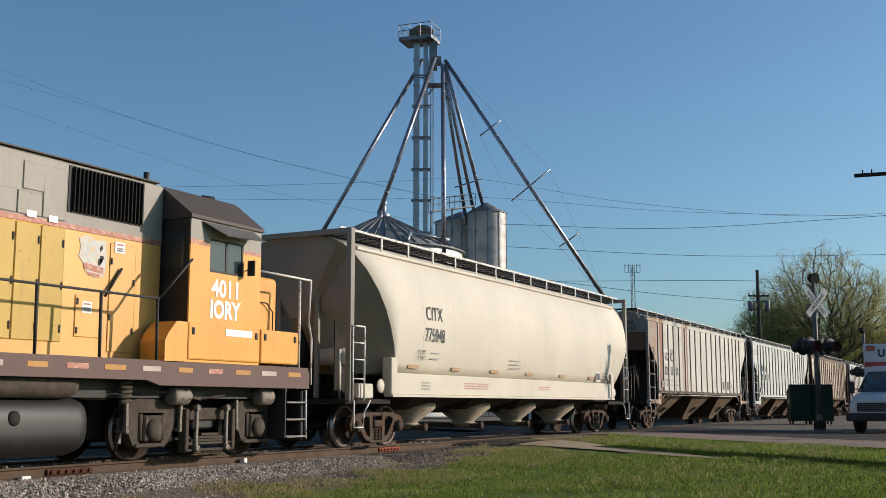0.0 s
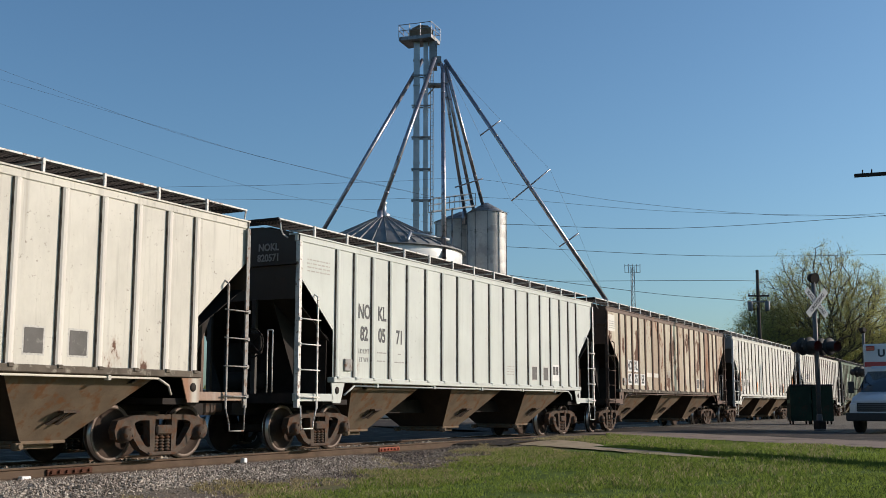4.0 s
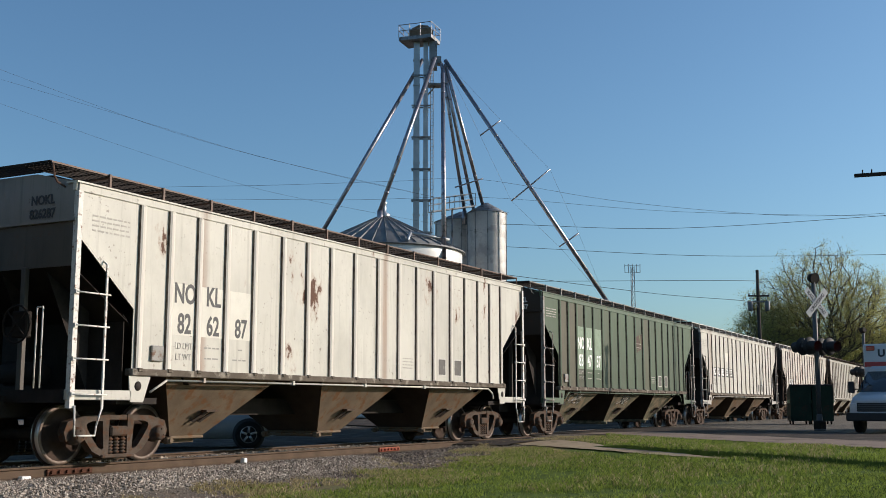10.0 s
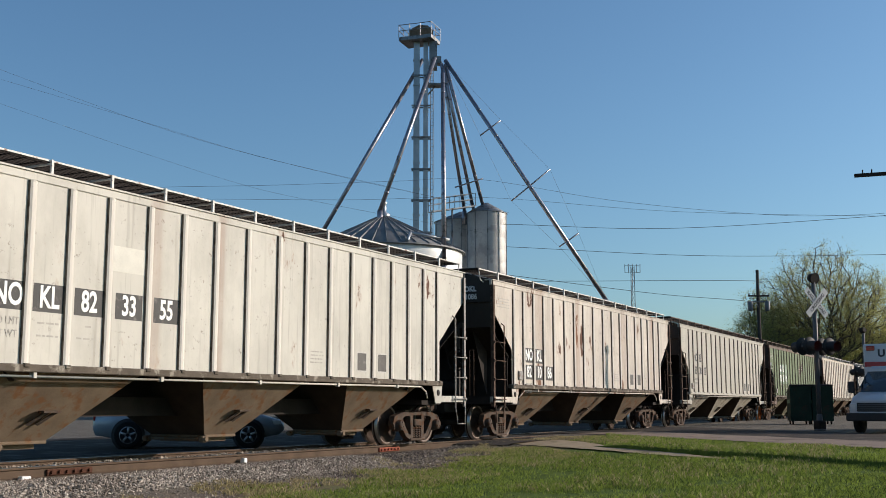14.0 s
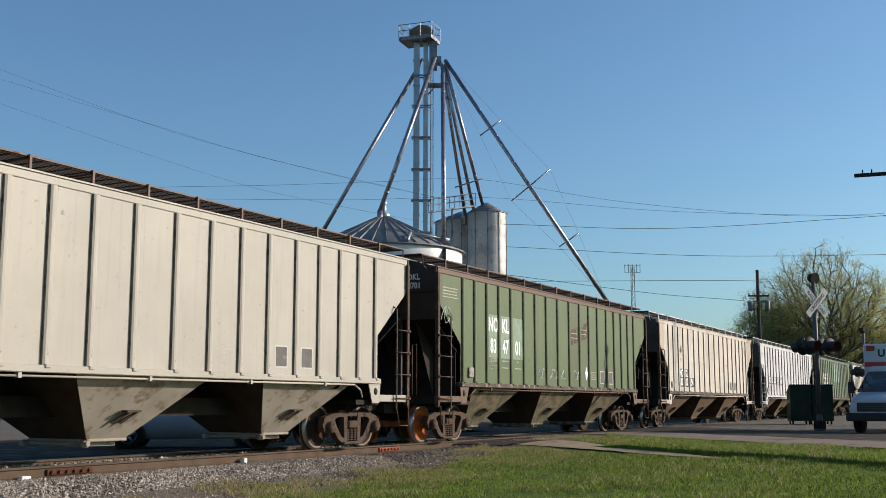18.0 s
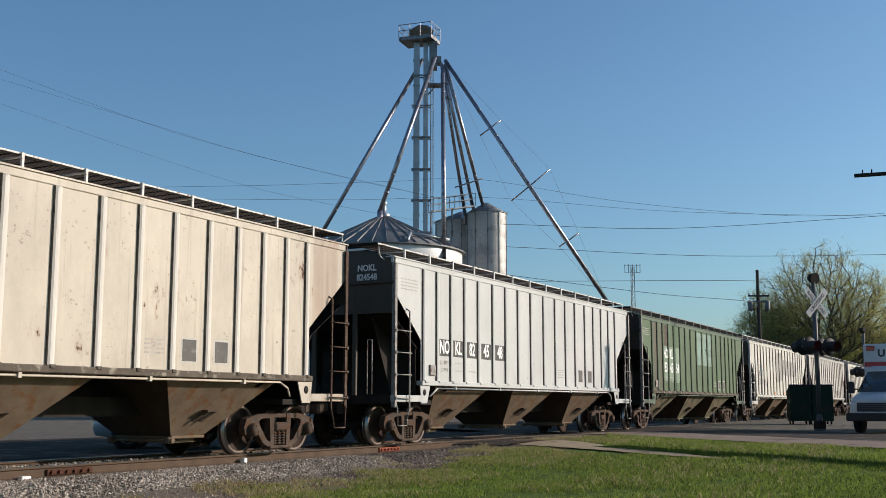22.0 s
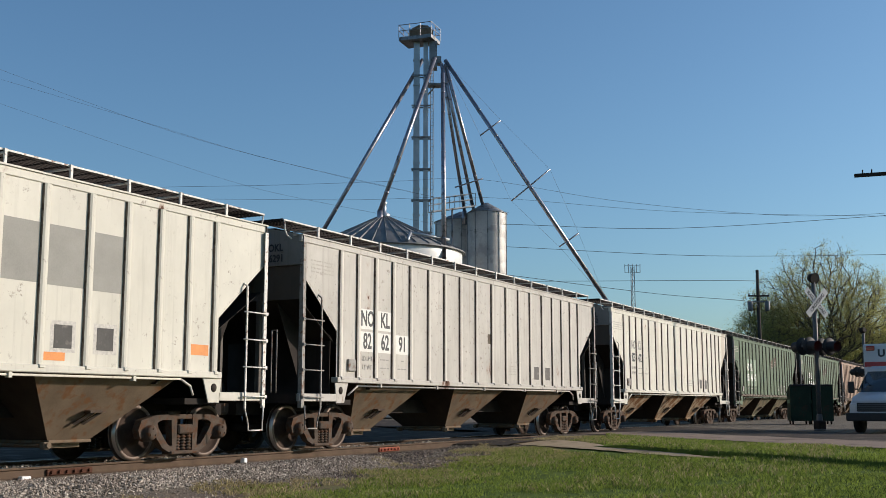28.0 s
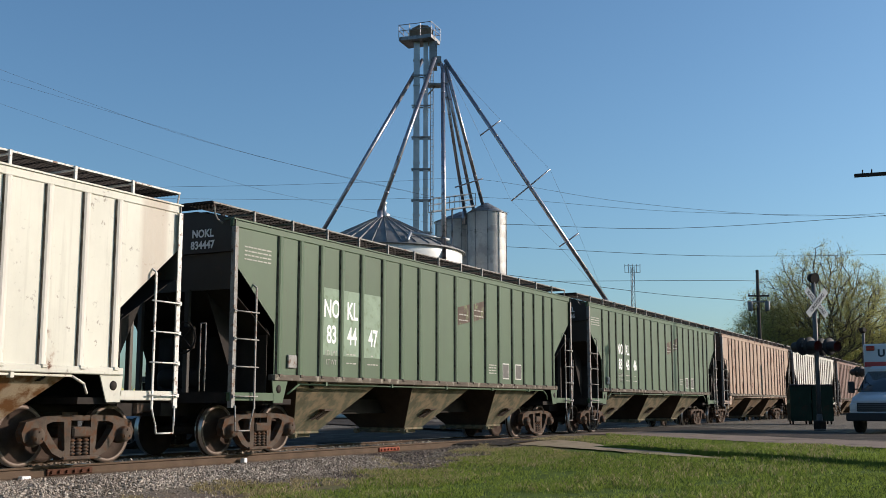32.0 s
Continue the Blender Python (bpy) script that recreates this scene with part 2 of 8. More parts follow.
def ground_material():
    """Grass, worn verge, ballast and dirt, told apart by the plan."""
    m, t, b = nodes("ground_cover")
    v = coords(t)
    big, med, fine = noise_tex(t, v, 0.35, 5), noise_tex(t, v, 2.5, 6, 0.65), noise_tex(t, v, 40, 5, 0.7)
    grass = ramp(t, mix(t, 0.5, med, fine), [(0.30, (0.045, 0.065, 0.015)), (0.55, (0.105, 0.15, 0.028)), (0.75, (0.18, 0.20, 0.055))])
    dirt = ramp(t, fine, [(0.3, (0.10, 0.072, 0.05)), (0.7, (0.235, 0.178, 0.13))])
    stone = ramp(t, fine, [(0.3, (0.05, 0.043, 0.036)), (0.5, (0.14, 0.12, 0.10)), (0.75, (0.28, 0.25, 0.215))])
    sep = t.nodes.new("ShaderNodeSeparateXYZ")
    t.links.new(v, sep.inputs[0])

    def math_node(op, a, bb):
        n = t.nodes.new("ShaderNodeMath")
        n.operation = op
        for s, val in zip(n.inputs, (a, bb)):
            if isinstance(val, (int, float)):
                s.default_value = val
            else:
                t.links.new(val, s)
        return n.outputs[0]
    # distance from the track, wobbled so that the verge is uneven
    dist = math_node("ABSOLUTE", math_node("SUBTRACT", sep.outputs["Y"], TRACK_Y), 0)
    wob = math_node("ADD", dist, math_node("MULTIPLY", math_node("SUBTRACT", med, 0.5), 2.2))
    sc = t.nodes.new("ShaderNodeMapRange")
    sc.inputs["From Min"].default_value, sc.inputs["From Max"].default_value = 3.2, 4.6
    t.links.new(wob, sc.inputs["Value"])
    sc2 = t.nodes.new("ShaderNodeMapRange")
    sc2.inputs["From Min"].default_value, sc2.inputs["From Max"].default_value = 2.2, 3.2
    t.links.new(wob, sc2.inputs["Value"])
    col = mix(t, sc2.outputs[0], stone, dirt)
    col = mix(t, sc.outputs[0], col, grass)
    # behind the track: worn dirt and gravel
    back = t.nodes.new("ShaderNodeMapRange")
    back.inputs["From Min"].default_value, back.inputs["From Max"].default_value = TRACK_Y + 1.0, TRACK_Y + 2.5
    t.links.new(sep.outputs["Y"], back.inputs["Value"])
    lot = ramp(t, mix(t, 0.5, med, fine), [(0.35, (0.10, 0.085, 0.065)), (0.6, (0.20, 0.175, 0.14)), (0.8, (0.12, 0.13, 0.05))])
    col = mix(t, back.outputs[0], col, lot)
    # beyond the road: bare dirt with tufts
    off = math_node("SUBTRACT", math_node("MULTIPLY", sep.outputs["X"], 0.8), math_node("MULTIPLY", sep.outputs["Y"], 0.6))
    far = t.nodes.new("ShaderNodeMapRange")
    far.inputs["From Min"].default_value, far.inputs["From Max"].default_value = 26.0, 27.5
    t.links.new(off, far.inputs["Value"])
    col = mix(t, far.outputs[0], col, lot)
    t.links.new(col, b.inputs["Base Color"])
    b.inputs["Roughness"].default_value = 0.95
    b.inputs["Specular IOR Level"].default_value = 0.1
    bump(t, b, fine, 0.8, 0.03)
    return m


def steps(a, b, n):
    return [a + (b - a) * i / n for i in range(n + 1)]


M["ground"] = ground_material()
xs = [-2500, -600, -150, -60, -25] + steps(-10, 60, 100) + [70, 85, 110, 160, 300, 800, 2500]
ys = [-2500, -500, -120, -40, -15] + steps(-6, 26, 90) + [32, 45, 70, 120, 300, 900, 2500]
ground = mono("ground", band(xs, ys, ground_z), M["ground"], "grass lawn, worn verge and gravel beside the track", "ground", kind="structure")

# ---- road: it crosses the track at a slant ----
M["asphalt_lot"] = surface("lot_asphalt", (0.028, 0.021, 0.015), 0.92, 0.0, 0.2, 0.8, 90, 0.5, 0.006, (0.085, 0.08, 0.07), 0.4)
M["asphalt"] = surface("asphalt", (0.052, 0.042, 0.034), 0.95, 0.0, 0.3, 0.5, 90, 0.5, 0.006, (0.105, 0.082, 0.062), 0.35)
M["pale_lane"] = surface("pale_gravel_lane", (0.25, 0.19, 0.145), 0.95, 0.0, 0.2, 0.5, 90, 0.5, 0.006, (0.15, 0.118, 0.088), 0.35)
M["concrete"] = surface("path_dirt", (0.34, 0.265, 0.175), 0.95, 0.0, 0.2, 1.2, 60, 0.4, 0.005, (0.22, 0.18, 0.10), 0.35)
ROAD_DIR = Vector((0.60, 0.80, 0)).normalized()
ROAD_SIDE = Vector((0.80, -0.60, 0))


def road_z(x, y):
    return max(ground_z(x, y), -0.03) + 0.012


bm = bmesh.new()
rows = []
for i in range(121):
    s = -60 + 1.5 * i
    row = []
    for k in range(13):
        p = Vector((29.0, 6.7, 0)) + ROAD_DIR * s + ROAD_SIDE * (8.2 * k / 12)
        row.append(bm.verts.new((p.x, p.y, road_z(p.x, p.y))))
    rows.append(row)
for a, b in zip(rows, rows[1:]):
    for k in range(12):
        bm.faces.new((a[k], a[k + 1], b[k + 1], b[k])).smooth = True
mono("road", bm, M["asphalt"], "worn grey asphalt road across the track", "road", kind="structure")
bm = bmesh.new()
rows = []
for i in range(81):
    s = -40 + 0.6 * i
    row = []
    for k in range(6):
        p = Vector((29.0, 6.7, 0)) + ROAD_DIR * s + ROAD_SIDE * (-0.05 + (2.9 + 0.35 * noise.noise(Vector((s * 0.5, 0, 7)))) * k / 5)
        row.append(bm.verts.new((p.x, p.y, road_z(p.x, p.y) + 0.006)))
    rows.append(row)
for a, b in zip(rows, rows[1:]):
    for k in range(5):
        bm.faces.new((a[k], a[k + 1], b[k + 1], b[k])).smooth = True
mono("road_shoulder", bm, M["pale_lane"], "pale worn gravel shoulder of the road", "road", kind="structure")
lot = band(steps(-40, 120, 60), steps(17.2, 27, 8), lambda x, y: ground_z(x, y) + 0.012)
mono("asphalt_lot", lot, M["asphalt_lot"], "dark asphalt lot behind the track", "lot", kind="structure")
PATH_DIR, PATH_SIDE = Vector((0.53, 0.848, 0)), Vector((0.848, -0.53, 0))
PATH_AT, PATH_W = Vector((25.3, 9.87, 0)), 0.66


def path_width(s):
    """The path widens where it meets the crossing."""
    return PATH_W + 1.1 * smooth(-2.0, 2.4, s)


def path_point(s, off):
    return PATH_AT + PATH_DIR * s + PATH_SIDE * off


bm = bmesh.new()
rows = []
for i in range(31):
    s = -5.2 + 8.0 * i / 30
    lo, hi = 0.05 * math.sin(i * 2.1), path_width(s) + 0.04 * math.sin(i * 1.3)
    hi = lo + (hi - lo) * min(1.0, 0.25 + 0.75 * (s + 5.2) / 2.2)
    row = []
    for k in range(5):
        p = path_point(s, hi + (lo - hi) * k / 4)
        row.append(bm.verts.new((p.x, p.y, ground_z(p.x, p.y) + 0.03)))
    rows.append(row)
for a, b in zip(rows, rows[1:]):
    for k in range(4):
        bm.faces.new((a[k], b[k], b[k + 1], a[k + 1])).smooth = True
mono("footpath", bm, M["concrete"], "narrow worn tan footpath through the lawn", "path", kind="structure")


def bank_lift(x, y):
    """Height of the lawn's raised edge beyond the path."""
    v = Vector((x, y, 0)) - PATH_AT
    s, off = v.dot(PATH_DIR), v.dot(PATH_SIDE) - PATH_W
    if off < 0.0 or off > 2.2 or s < -14 or s > 0.6:
        return 0.0
    return 0.10 * smooth(-14, -10, s) * (1 - smooth(-1.5, 0.6, s)) * min(1, off / 0.04) * (1 - smooth(0.4, 2.2, off))


bm = bmesh.new()
rows = []
for i in range(61):
    s = -14 + 14.6 * i / 60
    row = []
    for off in (0.0, 0.045, 0.2, 0.6, 1.2, 1.7, 2.2):
        p = path_point(s, PATH_W + off + (0.06 * noise.noise(Vector((s * 2, 0, 4))) if off < 1 else 0))
        q = path_point(s, PATH_W + off)
        row.append(bm.verts.new((p.x, p.y, ground_z(p.x, p.y) + bank_lift(q.x, q.y) - (0.02 if off in (0.0, 2.2) else 0))))
    rows.append(row)
for a, b in zip(rows, rows[1:]):
    for k in range(6):
        bm.faces.new((a[k], a[k + 1], b[k + 1], b[k])).smooth = k > 0
mono("lawn_bank", bm, M["ground"], "low grassy bank along the edge of the path", "bank", kind="structure")

# ---- track ----
def rail_mesh():
    prof = [(-0.07, -0.18), (0.07, -0.18), (0.07, -0.168), (0.012, -0.15), (0.012, -0.045), (0.036, -0.03), (0.036, -0.004),
            (0.028, 0.0), (-0.028, 0.0), (-0.036, -0.004), (-0.036, -0.03), (-0.012, -0.045), (-0.012, -0.15), (-0.07, -0.168)]
    bm = bmesh.new()
    prism(bm, prof, -260, 700, axis="x")
    me = to_mesh("rail", bm, M["rail"])
    me.materials.append(M["rail_head"])
    for p in me.polygons:
        if p.normal.z > 0.9 and p.center.z > -0.01:
            p.material_index = 1
    return me


track = thing("railway_track", "rusty steel rails on wooden ties in pale ballast", "track", (0, TRACK_Y, 0), kind="structure")
rail_me = rail_mesh()
for y in (-0.7525, 0.7525):
    part("rail", rail_me, None, track, at=(0, y, 0))
bm = bmesh.new()
bevel_box(bm, -0.11, 0.11, -1.3, 1.3, -0.34, -0.172, 0.012, 1)
tie_me = to_mesh("tie", bm, M["tie"])
for i in range(150):
    part("tie", tie_me, None, track, at=(-4 + 0.53 * i, 0.03 * math.sin(i * 7.1), 0.004 * math.sin(i * 3.3)))

# ---- covered hopper wagons ----
LEN, HALF, Z_SILL, Z_EAVE = 16.55, 1.61, 1.47, 4.20
RIBS = [1.42, 2.10, 2.82, 3.57, 4.36, 5.24, 6.06, 6.90, 7.80, 8.75, 9.65, 10.49, 11.31, 12.19, 12.98, 13.73, 14.45, 15.13]
BAYS = (3.70, 8.27, 12.84)
TRUCKS = (1.55, 15.0)
WHEEL_R = 0.457
wheelsets = []
train = []
cache = {}


def shared(key, build, material):
    """A mesh that alike parts share; its material is set object by object."""
    if key not in cache:
        bm = bmesh.new()
        build(bm)
        cache[key] = to_mesh(key.split("|")[0], bm, material)
    return cache[key]


def piece(name, me, material, parent, at=None, label=""):
    ob = part(name, me, None, parent, label, at)
    if material and me.materials and me.materials[0] != material:
        ob.material_slots[0].link = "OBJECT"
        ob.material_slots[0].material = material
    return ob


def b_side(bm):
    o = [(0.0, Z_EAVE), (0.0, 3.48), (1.30, 2.40), (1.30, Z_SILL), (LEN - 1.30, Z_SILL), (LEN - 1.30, 2.40), (LEN, 3.48), (LEN, Z_EAVE)]
    prism(bm, o, -HALF + 0.065, -HALF + 0.077)


def b_rib(bm):
    # a pressed channel: a steep trailing flank and a broad crowned face
    w, d = 0.076, 0.055
    prism(bm, [(-w, 0.0), (-w * 0.88, -d * 0.7), (-w * 0.45, -d), (w * 0.15, -d * 0.98), (w * 0.9, -d * 0.55), (w, 0.0)], Z_SILL - 0.02, Z_EAVE - 0.13, axis="z")


def b_chord(bm):
    bevel_box(bm, -0.02, LEN + 0.02, -HALF + 0.045, -HALF + 0.12, Z_EAVE - 0.13, Z_EAVE, 0.012, 1)
    box(bm, -0.02, LEN + 0.02, -HALF + 0.02, -HALF + 0.25, Z_EAVE - 0.004, Z_EAVE + 0.022)


def b_sill(bm):
    bevel_box(bm, 1.25, LEN - 1.25, -HALF - 0.01, -HALF + 0.16, Z_SILL - 0.11, Z_SILL, 0.012, 1)
    for x in RIBS:
        bevel_box(bm, x - 0.05, x + 0.05, -HALF - 0.03, -HALF + 0.02, Z_SILL - 0.045, Z_SILL + 0.012, 0.01, 1)


def b_corner(bm):
    box(bm, 0.0, 0.09, -HALF, -HALF + 0.015, 0.86, Z_EAVE - 0.13)
    box(bm, 0.0, 0.015, -HALF + 0.0151, -HALF + 0.09, 0.86, Z_EAVE - 0.13)


def b_rung(bm):
    tube(bm, (0.02, -HALF - 0.03, 0), (0.70, -HALF - 0.03, 0), 0.014, 6)
    box(bm, 0.0, 0.06, -HALF - 0.035, -HALF, -0.03, 0.03)


def b_stirrup(bm):
    pipe(bm, [(0.08, -HALF - 0.02, 0.9), (0.10, -HALF - 0.02, 0.46), (0.50, -HALF - 0.02, 0.46), (0.52, -HALF - 0.02, 0.60), (0.62, -HALF - 0.02, 0.86)], 0.015, 6)


def b_ladder(bm):
    box(bm, 0.60, 0.635, -HALF - 0.035, -HALF - 0.01, 0.84, 3.02)
    tube(bm, (0.617, -HALF - 0.02, 3.02), (0.617, -HALF + 0.1, 3.10), 0.016, 6)


def b_end_panel(bm):
    prism(bm, [(-HALF + 0.02, 3.62), (HALF - 0.02, 3.62), (HALF - 0.02, Z_EAVE), (0.7, Z_EAVE + 0.2), (-0.7, Z_EAVE + 0.2), (-HALF + 0.02, Z_EAVE)], 0.02, 0.035, axis="x")
    box(bm, -0.03, 0.02, -HALF + 0.03, HALF - 0.03, 3.62, 3.66)


def b_end_sheet(bm):
    box(bm, 0.02, 0.035, -HALF + 0.02, HALF - 0.02, 2.95, 3.615)


def b_board_hoop(bm):
    # bent pipe that carries the end of the running board
    cable(bm, [Vector(p) for p in ((0.02, -1.30, Z_EAVE - 0.05), (-0.14, -1.30, Z_EAVE + 0.0), (-0.2, -1.30, Z_EAVE + 0.08), (-0.24, -1.30, Z_EAVE + 0.27))], 0.016, 6)


def b_slope(bm):
    slab(bm, [(0.04, -1.48, 2.97), (0.04, 1.48, 2.97), (2.75, 1.48, 1.25), (2.75, -1.48, 1.25)], 0.012)


def b_web(bm):
    slab(bm, [(0.05, 0, 2.9), (0.95, 0, 1.12), (0.95, 0, 2.35)], 0.012)


def b_cross_web(bm):
    box(bm, 1.18, 1.20, -1.46, 1.46, 0.90, 2.20)


def b_end_post(bm):
    bevel_box(bm, -0.02, 0.06, -0.05, 0.05, 1.1, 2.97, 0.008, 1)


def b_grab(bm):
    pipe(bm, [(-0.06, -1.05, 1.15), (-0.06, -1.05, 2.35), (-0.06, -0.93, 2.35), (-0.06, -0.93, 1.15)], 0.013, 6)


def b_platform(bm):
    bevel_box(bm, -0.02, 1.28, -HALF + 0.03, -HALF + 0.11, 0.98, 1.13, 0.01, 1)


def b_deck(bm):
    box(bm, -0.05, 0.06, -HALF + 0.115, HALF - 0.115, 0.94, 1.13)
    box(bm, 0.07, 1.25, -1.2, 1.2, 1.04, 1.07)
    box(bm, 1.1, 2.0, -1.45, 1.45, 0.92, 1.02)


def b_gusset(bm):
    o = [(1.22, Z_SILL - 0.115), (1.70, Z_SILL - 0.115), (1.55, 0.95), (1.27, 0.95)]
    prism(bm, o, -HALF + 0.03, -HALF + 0.05)


def b_gusset_hole(bm):
    lathe(bm, [(0.001, 0), (0.075, 0), (0.075, 0.004), (0.001, 0.004)], 16, "y", (1.42, -HALF + 0.025, 1.2))


def b_bay(bm):
    tw, bw, ty, by = 1.62, 0.42, 1.54, 0.62
    zt, zb = Z_SILL - 0.02, 0.36
    top = [(-tw, -ty, zt), (tw, -ty, zt), (tw, ty, zt), (-tw, ty, zt)]
    bot = [(-bw, -by, zb), (bw, -by, zb), (bw, by, zb), (-bw, by, zb)]
    tv, bv = [bm.verts.new(p) for p in top], [bm.verts.new(p) for p in bot]
    for i in range(4):
        j = (i + 1) % 4
        bm.faces.new((tv[i], tv[j], bv[j], bv[i]))
    bm.faces.new(tv)
    bm.faces.new(bv[::-1])


def b_ridge(bm):
    # slope sheets that close the space between two bays
    slab(bm, [(0, -1.47, Z_SILL - 0.02), (0, 1.47, Z_SILL - 0.02), (0.93, 1.47, Z_SILL + 0.85), (0.93, -1.47, Z_SILL + 0.85)], 0.01)


def b_gate(bm):
    bevel_box(bm, -0.44, 0.44, -0.66, 0.66, 0.325, 0.375, 0.01, 1)
    box(bm, -0.34, 0.34, -0.5, 0.5, 0.25, 0.325)
    tube(bm, (-0.50, -0.62, 0.30), (-0.50, 0.62, 0.30), 0.025, 8)
    for y in (-0.66, 0.66):
        bevel_box(bm, -0.57, -0.44, y - 0.05, y + 0.05, 0.24, 0.35, 0.015, 1)
        tube(bm, (-0.50, y - 0.09, 0.30), (-0.50, y + 0.09, 0.30), 0.045, 8)


def b_clamp(bm):
    # the vibrator bracket bolted on the hopper's side
    for s in (-0.09, 0.09):
        slab(bm, [(s - 0.12, -0.90, 0.62), (s + 0.10, -1.09, 0.82), (s + 0.14, -1.11, 0.80), (s - 0.08, -0.92, 0.60)], 0.04)
    box(bm, -0.10, 0.22, -1.16, -1.03, 0.79, 0.825)


def b_vent_pipe(bm):
    y = -HALF + 0.05
    pipe(bm, [(1.72, y, Z_SILL - 0.36), (2.1, y, Z_SILL - 0.17), (14.3, y, Z_SILL - 0.14), (14.55, y, Z_SILL - 0.25), (14.62, y, Z_SILL - 0.4)], 0.02, 6)
    for x in (3.0, 5.6, 8.2, 10.8, 13.2):
        box(bm, x - 0.03, x + 0.03, y - 0.04, y + 0.04, Z_SILL - 0.19, Z_SILL - 0.1)


def b_roof(bm):
    o = [(-HALF + 0.1, Z_EAVE - 0.02), (-0.7, Z_EAVE + 0.17), (0.7, Z_EAVE + 0.17), (HALF - 0.1, Z_EAVE - 0.02)]
    prism(bm, o, 0.03, LEN - 0.03, axis="x")


def b_hatch(bm):
    bevel_box(bm, 0.3, LEN - 0.3, -0.70, 0.70, Z_EAVE + 0.02, Z_EAVE + 0.25, 0.03, 1)
    for i in range(12):
        x = 0.9 + i * (LEN - 1.8) / 11
        box(bm, x - 0.04, x + 0.04, -0.6, 0.6, Z_EAVE + 0.2, Z_EAVE + 0.29)


def b_board(bm):
    for s in (-1, 1):
        y0, y1 = sorted((s * 0.72, s * 1.28))
        z = Z_EAVE + 0.255
        for k in range(8):
            y = y0 + (y1 - y0) * k / 7
            box(bm, -0.25, LEN + 0.25, y - 0.008, y + 0.008, z, z + 0.03)
        for i in range(60):
            x = -0.22 + (LEN + 0.44) * i / 59
            box(bm, x - 0.012, x + 0.012, y0, y1, z + 0.004, z + 0.024)
    for x0 in (-0.28, LEN - 0.27):
        for k in range(6):
            box(bm, x0 + k * 0.1, x0 + k * 0.1 + 0.03, -1.28, 1.28, Z_EAVE + 0.286, Z_EAVE + 0.31)


def b_board_edge(bm):
    box(bm, -0.27, LEN + 0.27, -1.31, -1.29, Z_EAVE + 0.272, Z_EAVE + 0.30)
    box(bm, -0.27, LEN + 0.27, 1.29, 1.31, Z_EAVE + 0.272, Z_EAVE + 0.30)


def b_stanchion(bm):
    box(bm, -0.022, 0.022, -1.345, -1.312, Z_EAVE - 0.02, Z_EAVE + 0.30)
    box(bm, -0.02, 0.02, -1.312, -0.72, Z_EAVE + 0.225, Z_EAVE + 0.252)


def b_sill_centre(bm):
    box(bm, -0.35, LEN + 0.35, -0.33, 0.33, 0.72, 1.04)


def b_coupler(bm):
    bevel_box(bm, -0.62, -0.30, -0.10, 0.10, 0.78, 0.98, 0.03, 1)
    bevel_box(bm, -0.82, -0.58, -0.17, 0.17, 0.72, 1.02, 0.05, 1)


def b_brake_wheel(bm):
    seg = 20
    pts = [(-0.16, -0.62 + 0.28 * math.cos(2 * math.pi * i / seg), 2.1 + 0.28 * math.sin(2 * math.pi * i / seg)) for i in range(seg + 1)]
    pipe(bm, pts, 0.018, 5)
    for i in range(4):
        a = math.pi / 4 + math.pi * i / 2
        tube(bm, (-0.16, -0.62, 2.1), (-0.16, -0.62 + 0.28 * math.cos(a), 2.1 + 0.28 * math.sin(a)), 0.014, 5)
    bevel_box(bm, -0.12, 0.0, -0.78, -0.46, 1.9, 2.3, 0.02, 1)


def b_tank(bm):
    lathe(bm, [(0.05, -0.48), (0.16, -0.44), (0.19, -0.36), (0.19, 0.36), (0.16, 0.44), (0.05, 0.48)], 14, "y", (0.75, 0.2, 1.4))


def ring_poly(bm, outer, hole, y0, y1):
    """A plate with one hole: both outlines have as many points."""
    n = len(outer)
    vs = [[bm.verts.new((a, y, b)) for a, b in ring] for ring in (outer, hole) for y in (y0, y1)]
    o0, o1, h0, h1 = vs
    for i in range(n):
        j = (i + 1) % n
        bm.faces.new((o0[i], o0[j], h0[j], h0[i]))
        bm.faces.new((o1[j], o1[i], h1[i], h1[j]))
        bm.faces.new((o0[j], o0[i], o1[i], o1[j]))
        bm.faces.new((h0[i], h0[j], h1[j], h1[i]))


def b_frame(bm):
    """A cast side frame, local x along the track, axle height 0.457."""
    y0, y1 = -1.09, -0.95
    for s in (-1, 1):
        # half of the frame: pedestal jaw, top arm, diagonal and foot, round a triangular window
        outer = [(s * 0.20, 0.76), (s * 0.72, 0.74), (s * 1.06, 0.66), (s * 1.13, 0.50), (s * 1.08, 0.36), (s * 0.98, 0.50),
                 (s * 0.78, 0.46), (s * 0.55, 0.20), (s * 0.32, 0.10), (s * 0.20, 0.10)]
        hole = [(s * 0.34, 0.66), (s * 0.56, 0.66), (s * 0.66, 0.63), (s * 0.68, 0.60), (s * 0.66, 0.54), (s * 0.60, 0.46),
                (s * 0.52, 0.36), (s * 0.42, 0.25), (s * 0.34, 0.22), (s * 0.31, 0.24)]
        ring_poly(bm, outer, hole, y0, y1)
    bevel_box(bm, -0.21, 0.21, y0 + 0.01, y1 - 0.01, 0.67, 0.755, 0.012, 1)
    bevel_box(bm, -0.36, 0.36, y0 - 0.03, y1 + 0.05, 0.085, 0.145, 0.015, 1)


def b_springs(bm):
    prof = [(0.04, 0.145)]
    for k in range(5):
        prof += [(0.045, 0.155 + 0.05 * k), (0.066, 0.167 + 0.05 * k), (0.066, 0.183 + 0.05 * k), (0.045, 0.195 + 0.05 * k)]
    lathe(bm, prof + [(0.04, 0.42)], 10, "z", (0, -1.03, 0))


